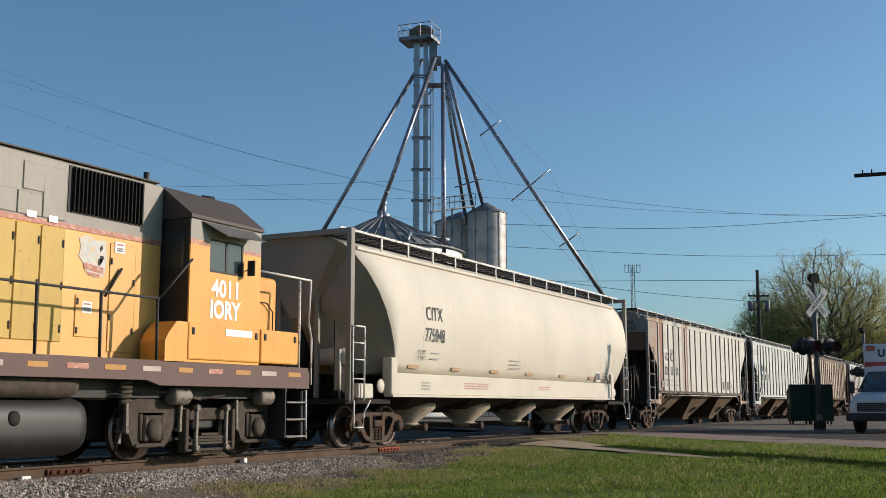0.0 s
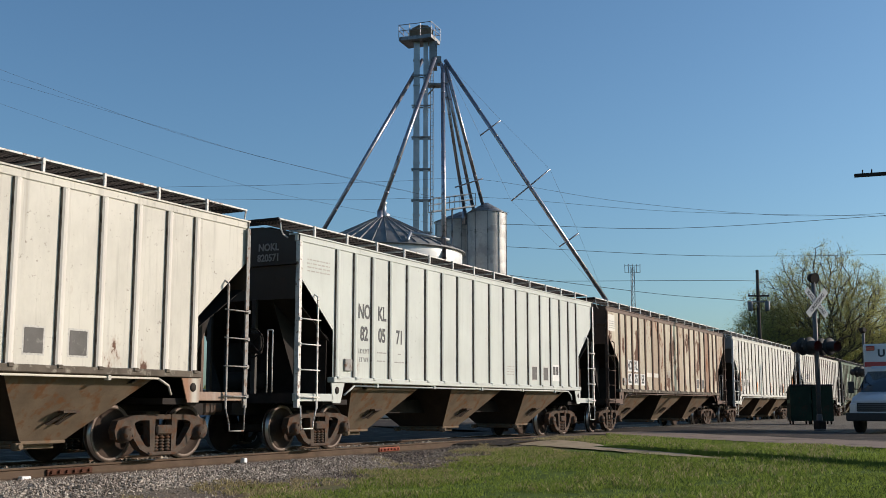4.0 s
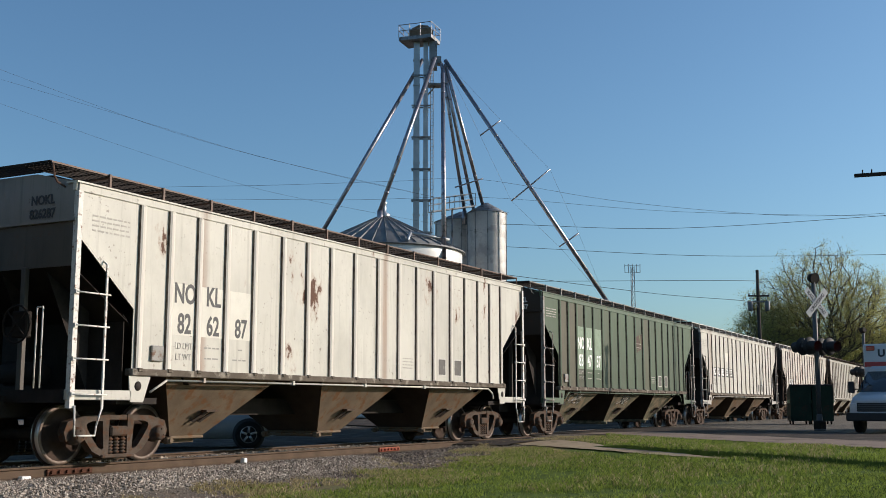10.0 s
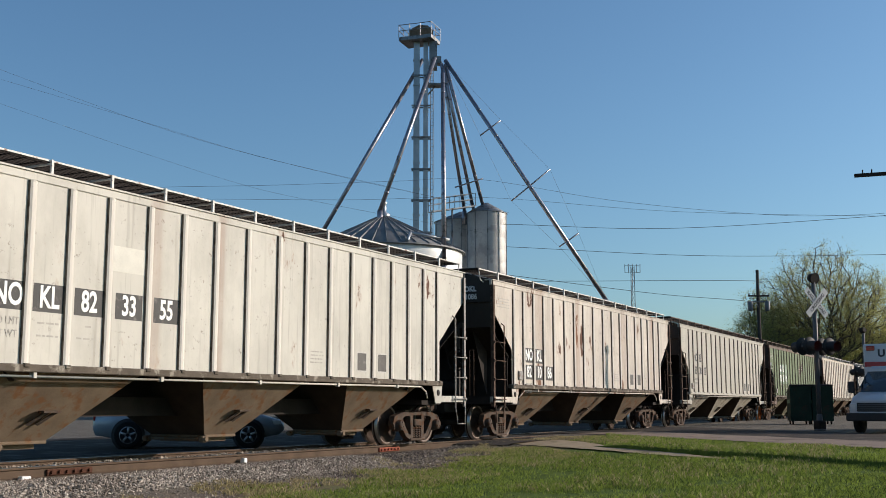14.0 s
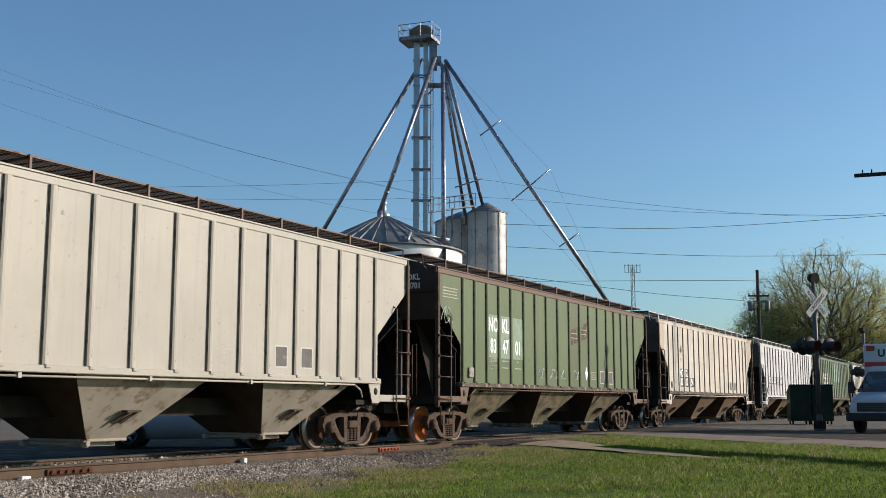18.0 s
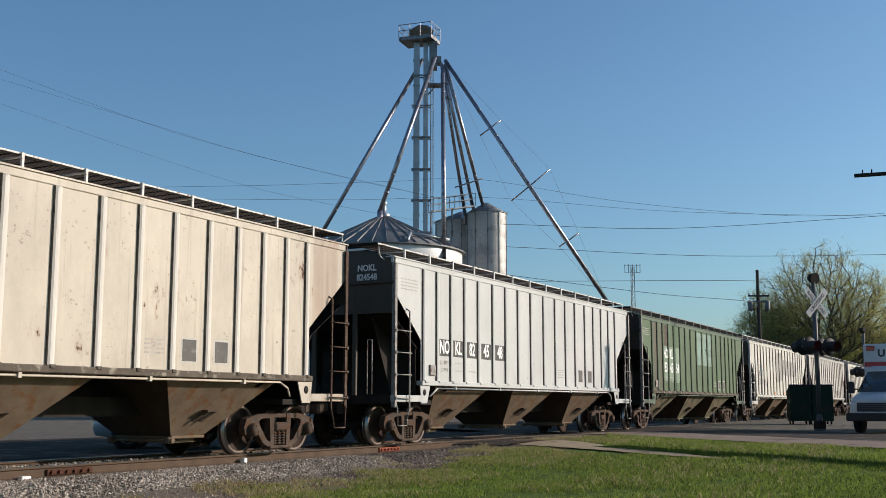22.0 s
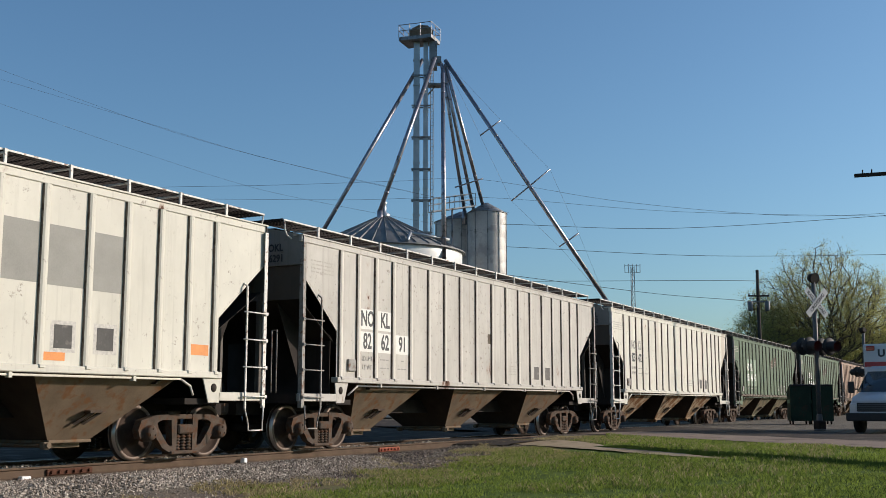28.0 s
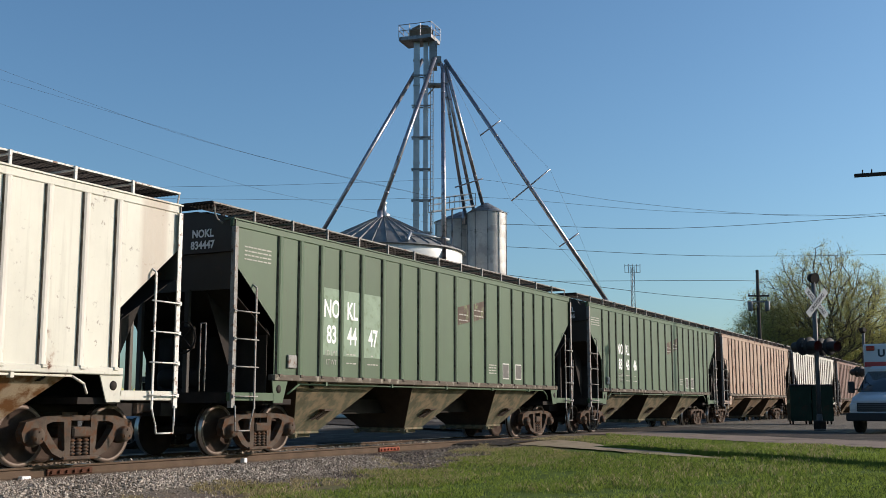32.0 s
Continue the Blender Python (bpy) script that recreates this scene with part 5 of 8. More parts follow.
M["loco_red"] = surface("loco_red_stripe", (0.42, 0.15, 0.10), 0.6, 0.0, 0.3, 5, 60, 0.1, 0.003, (0.55, 0.33, 0.22), 0.5)
M["loco_sill"] = car_paint("loco_sill", (0.115, 0.06, 0.05), 0.3, 0.6, 14.1)
M["loco_black"] = surface("loco_black", (0.02, 0.019, 0.018), 0.7, 0.0, 0.4, 4, 50, 0.3)
M["sill_yellow"] = car_paint("sill_yellow", (0.50, 0.25, 0.06), 0.35, 0.7, 15.2, dirt_col=(0.10, 0.06, 0.045))
M["sill_white"] = car_paint("sill_white", (0.50, 0.42, 0.36), 0.35, 0.7, 15.9, dirt_col=(0.12, 0.07, 0.055))
M["loco_under"] = surface("loco_underframe", (0.072, 0.058, 0.045), 0.8, 0.0, 0.4, 9, 50, 0.4, 0.006, (0.045, 0.037, 0.03), 0.1)
M["loco_cyl"] = surface("loco_cylinder", (0.20, 0.17, 0.135), 0.7, 0.0, 0.3, 6, 50, 0.3, 0.004, (0.07, 0.055, 0.042), 0.4)
M["tank_black"] = surface("fuel_tank", (0.011, 0.010, 0.009), 0.55, 0.0, 0.4, 1.2, 40, 0.2, 0.004, (0.022, 0.019, 0.016), 0.3)
M["glass"] = surface("cab_glass", (0.03, 0.04, 0.045), 0.08, 0.0, 0.1, 3, 30, 0.02)
M["buck_white"] = surface("crossbuck_white", (0.40, 0.40, 0.385), 0.6, 0.0, 0.15, 8, 60, 0.1)
M["emblem_pale"] = surface("emblem_pale", (0.50, 0.50, 0.46), 0.6, 0.0, 0.15, 9, 60, 0.1, 0.003, (0.62, 0.42, 0.2), 0.4)
M["sign_white"] = surface("sign_white", (0.75, 0.74, 0.72), 0.5, 0.0, 0.1, 8, 60, 0.1)


def b_loco_wheels(bm):
    for s in (-1, 1):
        prof = [(0.10, 0.58), (0.15, 0.60), (0.15, 0.66), (0.33, 0.69), (0.43, 0.67), (0.45, 0.655), (0.533, 0.66), (0.536, 0.69), (0.509, 0.715),
                (0.506, 0.79), (0.46, 0.795), (0.44, 0.785), (0.42, 0.745), (0.28, 0.72), (0.18, 0.765), (0.16, 0.815), (0.095, 0.82)]
        lathe(bm, [(r, s * h) for r, h in prof], 40, "y")
    tube(bm, (0, -0.95, 0), (0, 0.95, 0), 0.10, 12)


def b_blomberg(bm):
    """A cast two-axle power truck frame, seen from its outer side."""
    y0, y1 = -1.16, -1.0
    prism(bm, [(-2.0, 0.62), (-1.98, 0.95), (-1.7, 1.02), (-0.95, 0.98), (-0.6, 0.86), (0.6, 0.86), (0.95, 0.98), (1.7, 1.02), (1.98, 0.95), (2.0, 0.62),
               (1.80, 0.26), (1.66, 0.26), (1.70, 0.78), (1.10, 0.78), (1.14, 0.26), (1.00, 0.26), (0.78, 0.66), (-0.78, 0.66), (-1.00, 0.26), (-1.14, 0.26),
               (-1.10, 0.78), (-1.70, 0.78), (-1.66, 0.26), (-1.80, 0.26)], y0, y1)
    for s in (-1, 1):
        bevel_box(bm, s * 1.4 - 0.36, s * 1.4 + 0.36, y0 - 0.02, y1, 0.22, 0.29, 0.015, 1)


def b_loco_box(bm):
    bevel_box(bm, -0.22, 0.22, -1.22, -1.04, 0.32, 0.74, 0.03, 1)
    lathe(bm, [(0.02, -1.30), (0.13, -1.29), (0.17, -1.25), (0.19, -1.2)], 16, "y", (0, 0, 0.508))
    for s in (-0.26, 0.26):
        tube(bm, (s, -1.15, 0.34), (s, -1.15, 0.76), 0.045, 8)


def b_leaf_spring(bm):
    for k in range(4):
        w = 0.62 - 0.13 * k
        box(bm, -w, w, -1.25, -1.13, 0.24 + 0.05 * k, 0.28 + 0.05 * k)
    for s in (-0.62, 0.62):
        bevel_box(bm, s - 0.05, s + 0.05, -1.27, -1.1, 0.16, 0.84, 0.015, 1)
    bevel_box(bm, -0.66, 0.66, -1.27, -1.10, 0.12, 0.17, 0.015, 1)


def b_cylinder(bm):
    lathe(bm, [(0.03, -0.28), (0.13, -0.27), (0.155, -0.22), (0.155, 0.12), (0.11, 0.16), (0.06, 0.26), (0.03, 0.27)], 16, "x", (0, -1.28, 1.06))


def b_shoe(bm):
    # shoe on its hanger, beside the tread
    prism(bm, [(-0.03, 0.30), (0.03, 0.30), (0.055, 0.50), (0.03, 0.70), (-0.03, 0.70), (0.0, 0.50)], -1.06, -0.98)
    prism(bm, [(-0.05, 0.46), (0.0, 0.46), (-0.02, 1.0), (-0.07, 1.0)], -1.24, -1.18)
    tube(bm, (-0.03, -1.25, 0.50), (-0.03, -0.98, 0.50), 0.03, 8)


def b_hanger(bm):
    bevel_box(bm, -0.035, 0.035, -1.30, -1.24, 0.14, 0.92, 0.012, 1)
    tube(bm, (0, -1.33, 0.86), (0, -1.2, 0.86), 0.05, 10)
    tube(bm, (0, -1.33, 0.18), (0, -1.2, 0.18), 0.05, 10)


def b_brake_pipe(bm):
    pipe(bm, [(-1.9, -1.2, 1.08), (-1.2, -1.26, 1.12), (-0.3, -1.26, 1.0), (0.4, -1.26, 1.1), (1.9, -1.22, 1.1)], 0.018, 6)
    pipe(bm, [(1.95, -1.2, 0.9), (2.02, -1.1, 0.5), (1.98, -0.95, 0.16)], 0.022, 6)
    pipe(bm, [(-1.95, -1.2, 0.9), (-2.02, -1.1, 0.5), (-1.98, -0.95, 0.16)], 0.022, 6)


def loco_truck(parent, x):
    tr = new("power_truck")
    tr.parent = parent
    tr.matrix_basis = pose(x, 0, 0)
    for rz in (0, 180):
        r = pose(0, 0, 0, 0, 0, rz)
        piece("truck_frame", shared("truck_frame", b_blomberg, M["loco_under"]), M["loco_under"], tr, r)
        piece("leaf_spring", shared("leaf_spring", b_leaf_spring, M["loco_under"]), M["loco_under"], tr, r)
        for s in (-1.39, 1.39):
            piece("axle_box", shared("loco_axle_box", b_loco_box, M["loco_under"]), M["loco_under"], tr, r @ Matrix.Translation((s, 0, 0)))
        for s in (-1.39, 1.39):
            for sx in (-0.60, 0.60):
                piece("brake_shoe", shared("brake_shoe", b_shoe, M["loco_cyl"]), M["loco_cyl"], tr, r @ Matrix.Translation((s + sx, 0, 0)) @ Matrix.Diagonal((1 if sx < 0 else -1, 1, 1, 1)))
        for s in (-0.40, 0.40):
            piece("swing_hanger", shared("swing_hanger", b_hanger, M["loco_cyl"]), M["loco_cyl"], tr, r @ Matrix.Translation((s, 0, 0)))
        piece("brake_pipe", shared("brake_pipe", b_brake_pipe, M["loco_under"]), M["loco_under"], tr, r)
        for s in (-0.85, 1.5):
            piece("brake_cylinder", shared("brake_cylinder", b_cylinder, M["loco_cyl"]), M["loco_cyl"], tr, r @ Matrix.Translation((s, 0, 0)))
    bm = bmesh.new()
    bevel_box(bm, -0.3, 0.3, -1.1, 1.1, 0.5, 0.85, 0.03, 1)
    box(bm, -0.8, 0.8, -0.55, 0.55, 0.3, 0.8)
    part("bolster", bm, M["loco_black"], tr)
    me = shared("loco_wheelset", b_loco_wheels, M["wheel"])
    if len(me.materials) == 1:
        me.materials.append(M["tread"])
        for p in me.polygons:
            if math.hypot(p.center.x, p.center.z) > 0.49 and abs(p.normal.y) < 0.7:
                p.material_index = 1
    for s in (-1.39, 1.39):
        wheelsets.append(piece("wheelset", me, M["wheel"], tr, (s, 0, 0.508)))


def handrail(parent, pts, r=0.022, material="loco_black"):
    bm = bmesh.new()
    pipe(bm, pts, r, 6)
    part("handrail", bm, M[material], parent)


def locomotive():
    """A four-axle road switcher, coupled with its short nose towards the wagons. x is the plan at the clip's start."""
    lo = thing("diesel_locomotive", "yellow and grey diesel locomotive with weathered paint", "locomotive", (0, TRACK_Y, 0))

    def mk(name, mat, build, label=""):
        bm = bmesh.new()
        build(bm)
        return part(name, bm, M[mat], lo, label)

    HW = 0.95
    # long hood in bands: yellow below, a red stripe, grey above
    mk("hood_lower", "loco_hood", lambda b: bevel_box(b, 0.9, 14.31, -HW, HW, 1.62, 3.60, 0.02, 2))
    mk("hood_stripe", "loco_red", lambda b: box(b, 0.9, 14.31, -HW - 0.003, HW + 0.003, 3.60, 3.68))
    mk("hood_upper", "loco_grey", lambda b: prism(b, [(-HW, 3.68), (-HW, 4.61), (-HW + 0.06, 4.66), (HW - 0.06, 4.66), (HW, 4.61), (HW, 3.68)], 0.9, 14.31, axis="x"))
    mk("hood_roof", "loco_roof", lambda b: prism(b, [(-HW - 0.02, 4.662), (-HW - 0.02, 4.685), (-0.5, 4.72), (0.5, 4.72), (HW + 0.02, 4.685), (HW + 0.02, 4.662)], 0.95, 14.2, axis="x"))
    for x in (11.25, 9.2, 7.0):
        mk("roof_hump", "loco_grey", lambda b: bevel_box(b, x - 0.45, x + 0.45, -0.6, 0.6, 4.70, 4.76, 0.02, 2))
    # engine-room doors
    for i in range(15):
        x1 = 12.15 - i * 0.475
        d = mk("hood_door", "loco_mustard" if i < 9 else "loco_hood", lambda b: bevel_box(b, x1 - 0.462, x1, -HW - 0.018, -HW, 1.85, 3.58, 0.012, 1))
        bm = bmesh.new()
        for z in (2.05, 2.7, 3.35):
            bevel_box(bm, x1 - 0.05, x1 - 0.02, -HW - 0.035, -HW - 0.018, z - 0.06, z + 0.06, 0.006, 1)
        part("latch", bm, M["loco_black"], d)
        mk("hood_door", "loco_grey", lambda b: bevel_box(b, x1 - 0.462, x1, -HW - 0.018, -HW, 3.70, 4.05 if i % 4 else 4.4, 0.012, 1))
    mk("access_panel", "loco_hood", lambda b: bevel_box(b, 12.42, 12.98, -HW - 0.016, -HW, 1.95, 2.60, 0.01, 1))
    mk("access_panel", "loco_grey", lambda b: bevel_box(b, 11.3, 12.1, -HW - 0.016, -HW, 4.08, 4.50, 0.01, 1))
    mk("access_panel", "loco_hood", lambda b: bevel_box(b, 13.12, 13.7, -HW - 0.012, -HW, 1.75, 3.50, 0.01, 1))
    # intake grille
    gr = mk("intake_grille", "loco_black", lambda b: box(b, 12.18, 13.84, -HW - 0.012, -HW, 3.86, 4.60))
    bm = bmesh.new()
    bevel_box(bm, -0.012, 0.012, -0.05, 0.0, 3.88, 4.58, 0.004, 1)
    slat = to_mesh("slat", bm, M["steel_dark"])
    for i in range(19):
        part("slat", slat, None, gr, at=(12.27 + i * 0.083, -HW - 0.013, 0))
    em = mk("emblem", "emblem_pale", lambda b: prism(b, [(12.44, 3.50), (12.60, 3.55), (12.83, 3.49), (13.02, 3.52), (13.05, 3.2), (13.0, 2.95), (12.82, 2.9), (12.6, 2.98), (12.55, 3.12), (12.45, 3.2), (12.49, 3.36)], -HW - 0.008, -HW - 0.002),
            "peeling pale emblem with red and black shapes")
    for tone, pts in (("loco_red", [(12.56, 3.02), (12.98, 2.97), (12.98, 3.07), (12.56, 3.12)]), ("loco_red", [(12.66, 2.93), (12.9, 2.91), (12.9, 2.96), (12.66, 2.975)]),
                      ("loco_black", [(12.86, 3.2), (12.98, 3.22), (12.98, 3.26), (12.9, 3.26), (12.9, 3.1), (12.86, 3.1)]), ("loco_black", [(12.9, 3.32), (12.96, 3.38), (12.93, 3.44), (12.88, 3.38)])):
        bm = bmesh.new()
        prism(bm, pts, -HW - 0.0115, -HW - 0.0085)
        part("emblem_shape", bm, M[tone], em)
    for x, z, w, h in ((13.32, 3.44, 0.11, 0.09), (12.66, 2.42, 0.10, 0.09), (11.9, 3.70, 0.09, 0.05), (11.48, 3.72, 0.09, 0.05)):
        sg = mk("notice", "sign_white", lambda b: box(b, x - w, x + w, -HW - 0.022, -HW - 0.019, z - h, z + h))
        if h > 0.08:
            for zz, tone in ((0.045, "loco_red"), (-0.02, "letter_grey"), (-0.055, "letter_grey")):
                bm = bmesh.new()
                box(bm, x - 0.075, x + 0.075, -HW - 0.0255, -HW - 0.0222, z + zz - 0.012, z + zz + 0.016)
                part("notice_print", bm, M[tone], sg)
    # hinges on the hood's side, grab irons
    for x, z in ((13.15, 3.2), (13.15, 2.3), (13.66, 2.9), (13.66, 2.1), (12.46, 2.5), (12.46, 2.05)):
        mk("hinge", "loco_black", lambda b: bevel_box(b, x - 0.018, x + 0.018, -HW - 0.03, -HW - 0.012, z - 0.05, z + 0.05, 0.005, 1))
    # cab
    CW, X0, X1 = 1.56, 14.35, 16.30
    mk("cab_wall", "loco_yellow", lambda b: prism(b, [(X0, 1.62), (X1, 1.62), (X1, 3.18), (15.78, 3.18), (14.86, 3.18), (X0, 3.18)], -CW, -CW + 0.03))
    mk("cab_wall", "loco_yellow", lambda b: box(b, X0, 14.86, -CW, -CW + 0.03, 3.181, 3.70))
    mk("cab_wall", "loco_yellow", lambda b: box(b, 15.78, X1, -CW, -CW + 0.03, 3.181, 3.60))
    mk("cab_stripe", "loco_red", lambda b: box(b, 15.78, X1, -CW, -CW + 0.03, 3.601, 3.66))
    mk("cab_stripe", "loco_red", lambda b: box(b, X0, 14.86, -CW - 0.002, -CW + 0.028, 3.62, 3.69))
    mk("cab_upper_wall", "loco_grey", lambda b: box(b, X0, 14.86, -CW, -CW + 0.03, 3.701, 4.10))
    mk("cab_upper_wall", "loco_grey", lambda b: box(b, 15.78, X1, -CW, -CW + 0.03, 3.661, 4.10))
    mk("cab_upper_wall", "loco_grey", lambda b: box(b, 14.86, 15.78, -CW, -CW + 0.03, 3.76, 4.10))
    mk("cab_far_wall", "loco_yellow", lambda b: box(b, X0, X1, CW - 0.03, CW, 1.62, 4.10))
    # rear wall coloured black: the shade on it is painted in
    mk("cab_rear_wall", "loco_black", lambda b: prism(b, [(-CW + 0.035, 1.62), (CW - 0.035, 1.62), (CW - 0.035, 4.06), (0.9, 4.55), (-0.9, 4.55), (-CW + 0.035, 4.06)], X0, X0 + 0.03, axis="x"))
    fw = mk("cab_front_wall", "loco_grey", lambda b: prism(b, [(-CW + 0.035, 1.62), (CW - 0.035, 1.62), (CW - 0.035, 4.06), (0.9, 4.55), (-0.9, 4.55), (-CW + 0.035, 4.06)], X1 - 0.03, X1, axis="x"))
    for y in (-1.15, -0.42, 0.42, 1.15):
        bm = bmesh.new()
        bevel_box(bm, X1 + 0.001, X1 + 0.012, y - 0.28, y + 0.28, 3.45, 3.98, 0.004, 1)
        part("windscreen", bm, M["glass"], fw)
    mk("cab_rear_window", "glass", lambda b: bevel_box(b, X0 - 0.012, X0 - 0.001, -1.42, -1.08, 3.2, 3.85, 0.004, 1))
    mk("cab_roof", "loco_roof", lambda b: prism(b, [(-CW - 0.04, 4.06), (-CW - 0.03, 4.12), (-0.92, 4.63), (-0.82, 4.67), (-0.3, 4.70), (0.3, 4.70), (0.82, 4.67), (0.92, 4.63), (CW + 0.03, 4.12), (CW + 0.04, 4.06)], X0 - 0.03, X1 + 0.05, axis="x"))
    mk("roof_horn", "steel_dark", lambda b: (tube(b, (15.75, -0.6, 4.6), (15.75, -0.6, 4.72), 0.04, 8), tube(b, (15.75, -0.6, 4.73), (16.05, -0.6, 4.73), 0.03, 8, 0.055), tube(b, (15.75, -0.52, 4.71), (15.45, -0.52, 4.71), 0.025, 8, 0.05)))
    mk("exhaust_stub", "loco_black", lambda b: tube(b, (14.1, -0.75, 4.6), (14.1, -0.75, 4.86), 0.05, 8))
    # side window with two panes, frame, sunshade and mirror
    win = mk("window_frame", "loco_black", lambda b: (box(b, 14.86, 15.78, -CW + 0.005, -CW + 0.03, 3.18, 3.22), box(b, 14.86, 15.78, -CW + 0.005, -CW + 0.03, 3.73, 3.76),
                                                       box(b, 15.29, 15.34, -CW + 0.004, -CW + 0.03, 3.22, 3.73), box(b, 15.74, 15.779, -CW + 0.004, -CW + 0.031, 3.221, 3.729)))
    for xa, xb in ((14.87, 15.28), (15.35, 15.73)):
        bm = bmesh.new()
        box(bm, xa, xb, -CW + 0.012, -CW + 0.018, 3.22, 3.73)
        part("pane", bm, M["glass"], win)
    mk("sunshade", "loco_shade", lambda b: slab(b, [(14.62, -CW - 0.02, 4.03), (16.05, -CW - 0.02, 4.03), (16.0, -CW - 0.30, 3.84), (14.95, -CW - 0.30, 3.80)], 0.015))
    mk("mirror", "loco_black", lambda b: (bevel_box(b, 15.82, 15.86, -CW - 0.22, -CW - 0.06, 3.2, 3.48, 0.01, 1), tube(b, (15.84, -CW, 3.3), (15.84, -CW - 0.1, 3.3), 0.012, 6)))
    # low cabinets along the cab's foot and nose
    for xa, xb in ((14.33, 16.29), (16.32, 17.5)):
        c = mk("equipment_cabinet", "loco_yellow", lambda b: bevel_box(b, xa, xb, -CW - 0.03, -0.96, 1.66, 2.28, 0.03, 2))
        for x in (xa + 0.12, xb - 0.12):
            bm = bmesh.new()
            bevel_box(bm, x - 0.03, x + 0.03, -CW - 0.05, -CW - 0.03, 2.08, 2.20, 0.008, 1)
            part("latch", bm, M["loco_black"], c)
    mk("step_box", "loco_yellow", lambda b: prism(b, [(13.78, 1.62), (14.32, 1.62), (14.32, 2.28), (14.05, 2.28), (13.86, 2.08), (13.78, 1.95)], -CW - 0.02, -1.05))
    mk("name_plate", "sign_white", lambda b: box(b, 15.3, 16.05, -CW - 0.036, -CW - 0.031, 2.10, 2.22))
    # short nose
    mk("nose", "loco_yellow", lambda b: bevel_box(b, 16.31, 17.72, -0.92, 0.92, 1.64, 3.38, 0.10, 3))
    mk("nose_lamp", "loco_black", lambda b: lathe(b, [(0.02, -0.95), (0.10, -0.95), (0.12, -0.93), (0.12, -0.9)], 14, "y", (16.75, 0, 3.12)))
    handrail(lo, [(16.5, -0.95, 2.9), (17.3, -0.97, 2.86), (17.5, -0.97, 2.7), (17.5, -0.97, 2.3)], 0.012)
    letter(lo, "4011", 15.32, 2.90, 0.42, LW, y=-CW - 0.004, sx=0.95)
    letter(lo, "IORY", 15.30, 2.53, 0.42, LW, y=-CW - 0.004, sx=0.85, bold=0.018)
    # deck, striped side sill, pilot
    mk("deck", "loco_sill", lambda b: box(b, 0.2, 17.9, -1.55, 1.55, 1.52, 1.62))
    for s in (-1, 1):
        sill = mk("side_sill", "loco_sill", lambda b: prism(b, [(0.2, 1.30), (13.4, 1.30), (13.7, 1.22), (17.9, 1.22), (17.9, 1.54), (0.2, 1.54)], min(s * 1.58, s * 1.5), max(s * 1.58, s * 1.5)))
        for i in range(22):
            x = 17.4 - i * 0.78
            bm = bmesh.new()
            box(bm, x - 0.20 + 0.05 * math.sin(i * 5), x + 0.20, min(s * 1.586, s * 1.582), max(s * 1.586, s * 1.582), 1.44, 1.52)
            part("sill_stripe", bm, M["sill_yellow"] if i % 2 == 0 else (M["sill_white"] if i % 4 == 1 else M["loco_red"]), sill)
    mk("underframe", "loco_black", lambda b: box(b, 0.4, 17.7, -1.2, 1.2, 1.02, 1.515))
    mk("traction_motor", "loco_black", lambda b: (box(b, 13.2, 17.4, -0.55, 0.55, 0.35, 1.0), box(b, 2.9, 6.9, -0.55, 0.55, 0.35, 1.0)))
    mk("pilot", "loco_black", lambda b: (bevel_box(b, 17.75, 17.88, -1.5, 1.5, 0.25, 1.2, 0.02, 1), box(b, 0.25, 0.38, -1.5, 1.5, 0.25, 1.2)))
    for s in (-1, 1):
        st = mk("step_well", "loco_black", lambda b: (box(b, 17.15, 17.74, min(s * 1.1, s * 1.12), max(s * 1.1, s * 1.12), 0.3, 1.2), box(b, 17.15, 17.18, min(s * 1.13, s * 1.56), max(s * 1.13, s * 1.56), 0.3, 1.2)))
        for z in (0.30, 0.62, 0.94):
            bm = bmesh.new()
            bevel_box(bm, 17.2, 17.86, min(s * 1.57, s * 1.2), max(s * 1.57, s * 1.2), z, z + 0.035, 0.008, 1)
            part("step", bm, M["ladder_grey"], st)
    y = -1.53
    handrail(lo, [(17.86, y, 1.2), (17.88, y, 0.28)], 0.025, "ladder_white")
    handrail(lo, [(17.60, y, 1.62), (17.60, y, 3.30)], 0.025, "ladder_white")
    handrail(lo, [(16.35, -1.5, 3.36), (17.98, y, 3.34), (17.92, y, 2.5), (18.02, y, 2.2), (18.02, y, 1.3)], 0.022, "ladder_white")
    # side handrail with posts
    handrail(lo, [(1.0, -1.5, 2.62), (13.7, -1.5, 2.62), (14.36, -1.6, 3.34)])
    handrail(lo, [(13.0, -1.0, 2.62), (13.35, -1.0, 3.1)])
    for i in range(11):
        x = 13.66 - i * 1.245
        handrail(lo, [(x, -1.52, 1.45), (x, -1.5, 2.62)], 0.026)
    handrail(lo, [(1.0, 1.5, 2.62), (13.7, 1.5, 2.62)])
    # fuel tank and air reservoir
    tank = mk("fuel_tank", "tank_black", lambda b: bevel_box(b, 7.2, 12.55, -1.38, 1.38, 0.16, 1.04, 0.34, 8))
    for p in tank.data.polygons:
        p.use_smooth = True
    mk("air_reservoir", "loco_under", lambda b: lathe(b, [(0.04, 7.4), (0.15, 7.45), (0.19, 7.6), (0.19, 12.0), (0.15, 12.15), (0.04, 12.2)], 16, "x", (0, -1.25, 1.19)))
    mk("filler_neck", "steel_dark", lambda b: lathe(b, [(0.02, -1.40), (0.09, -1.40), (0.11, -1.38), (0.11, -1.3)], 14, "y", (11.0, 0, 0.72)))
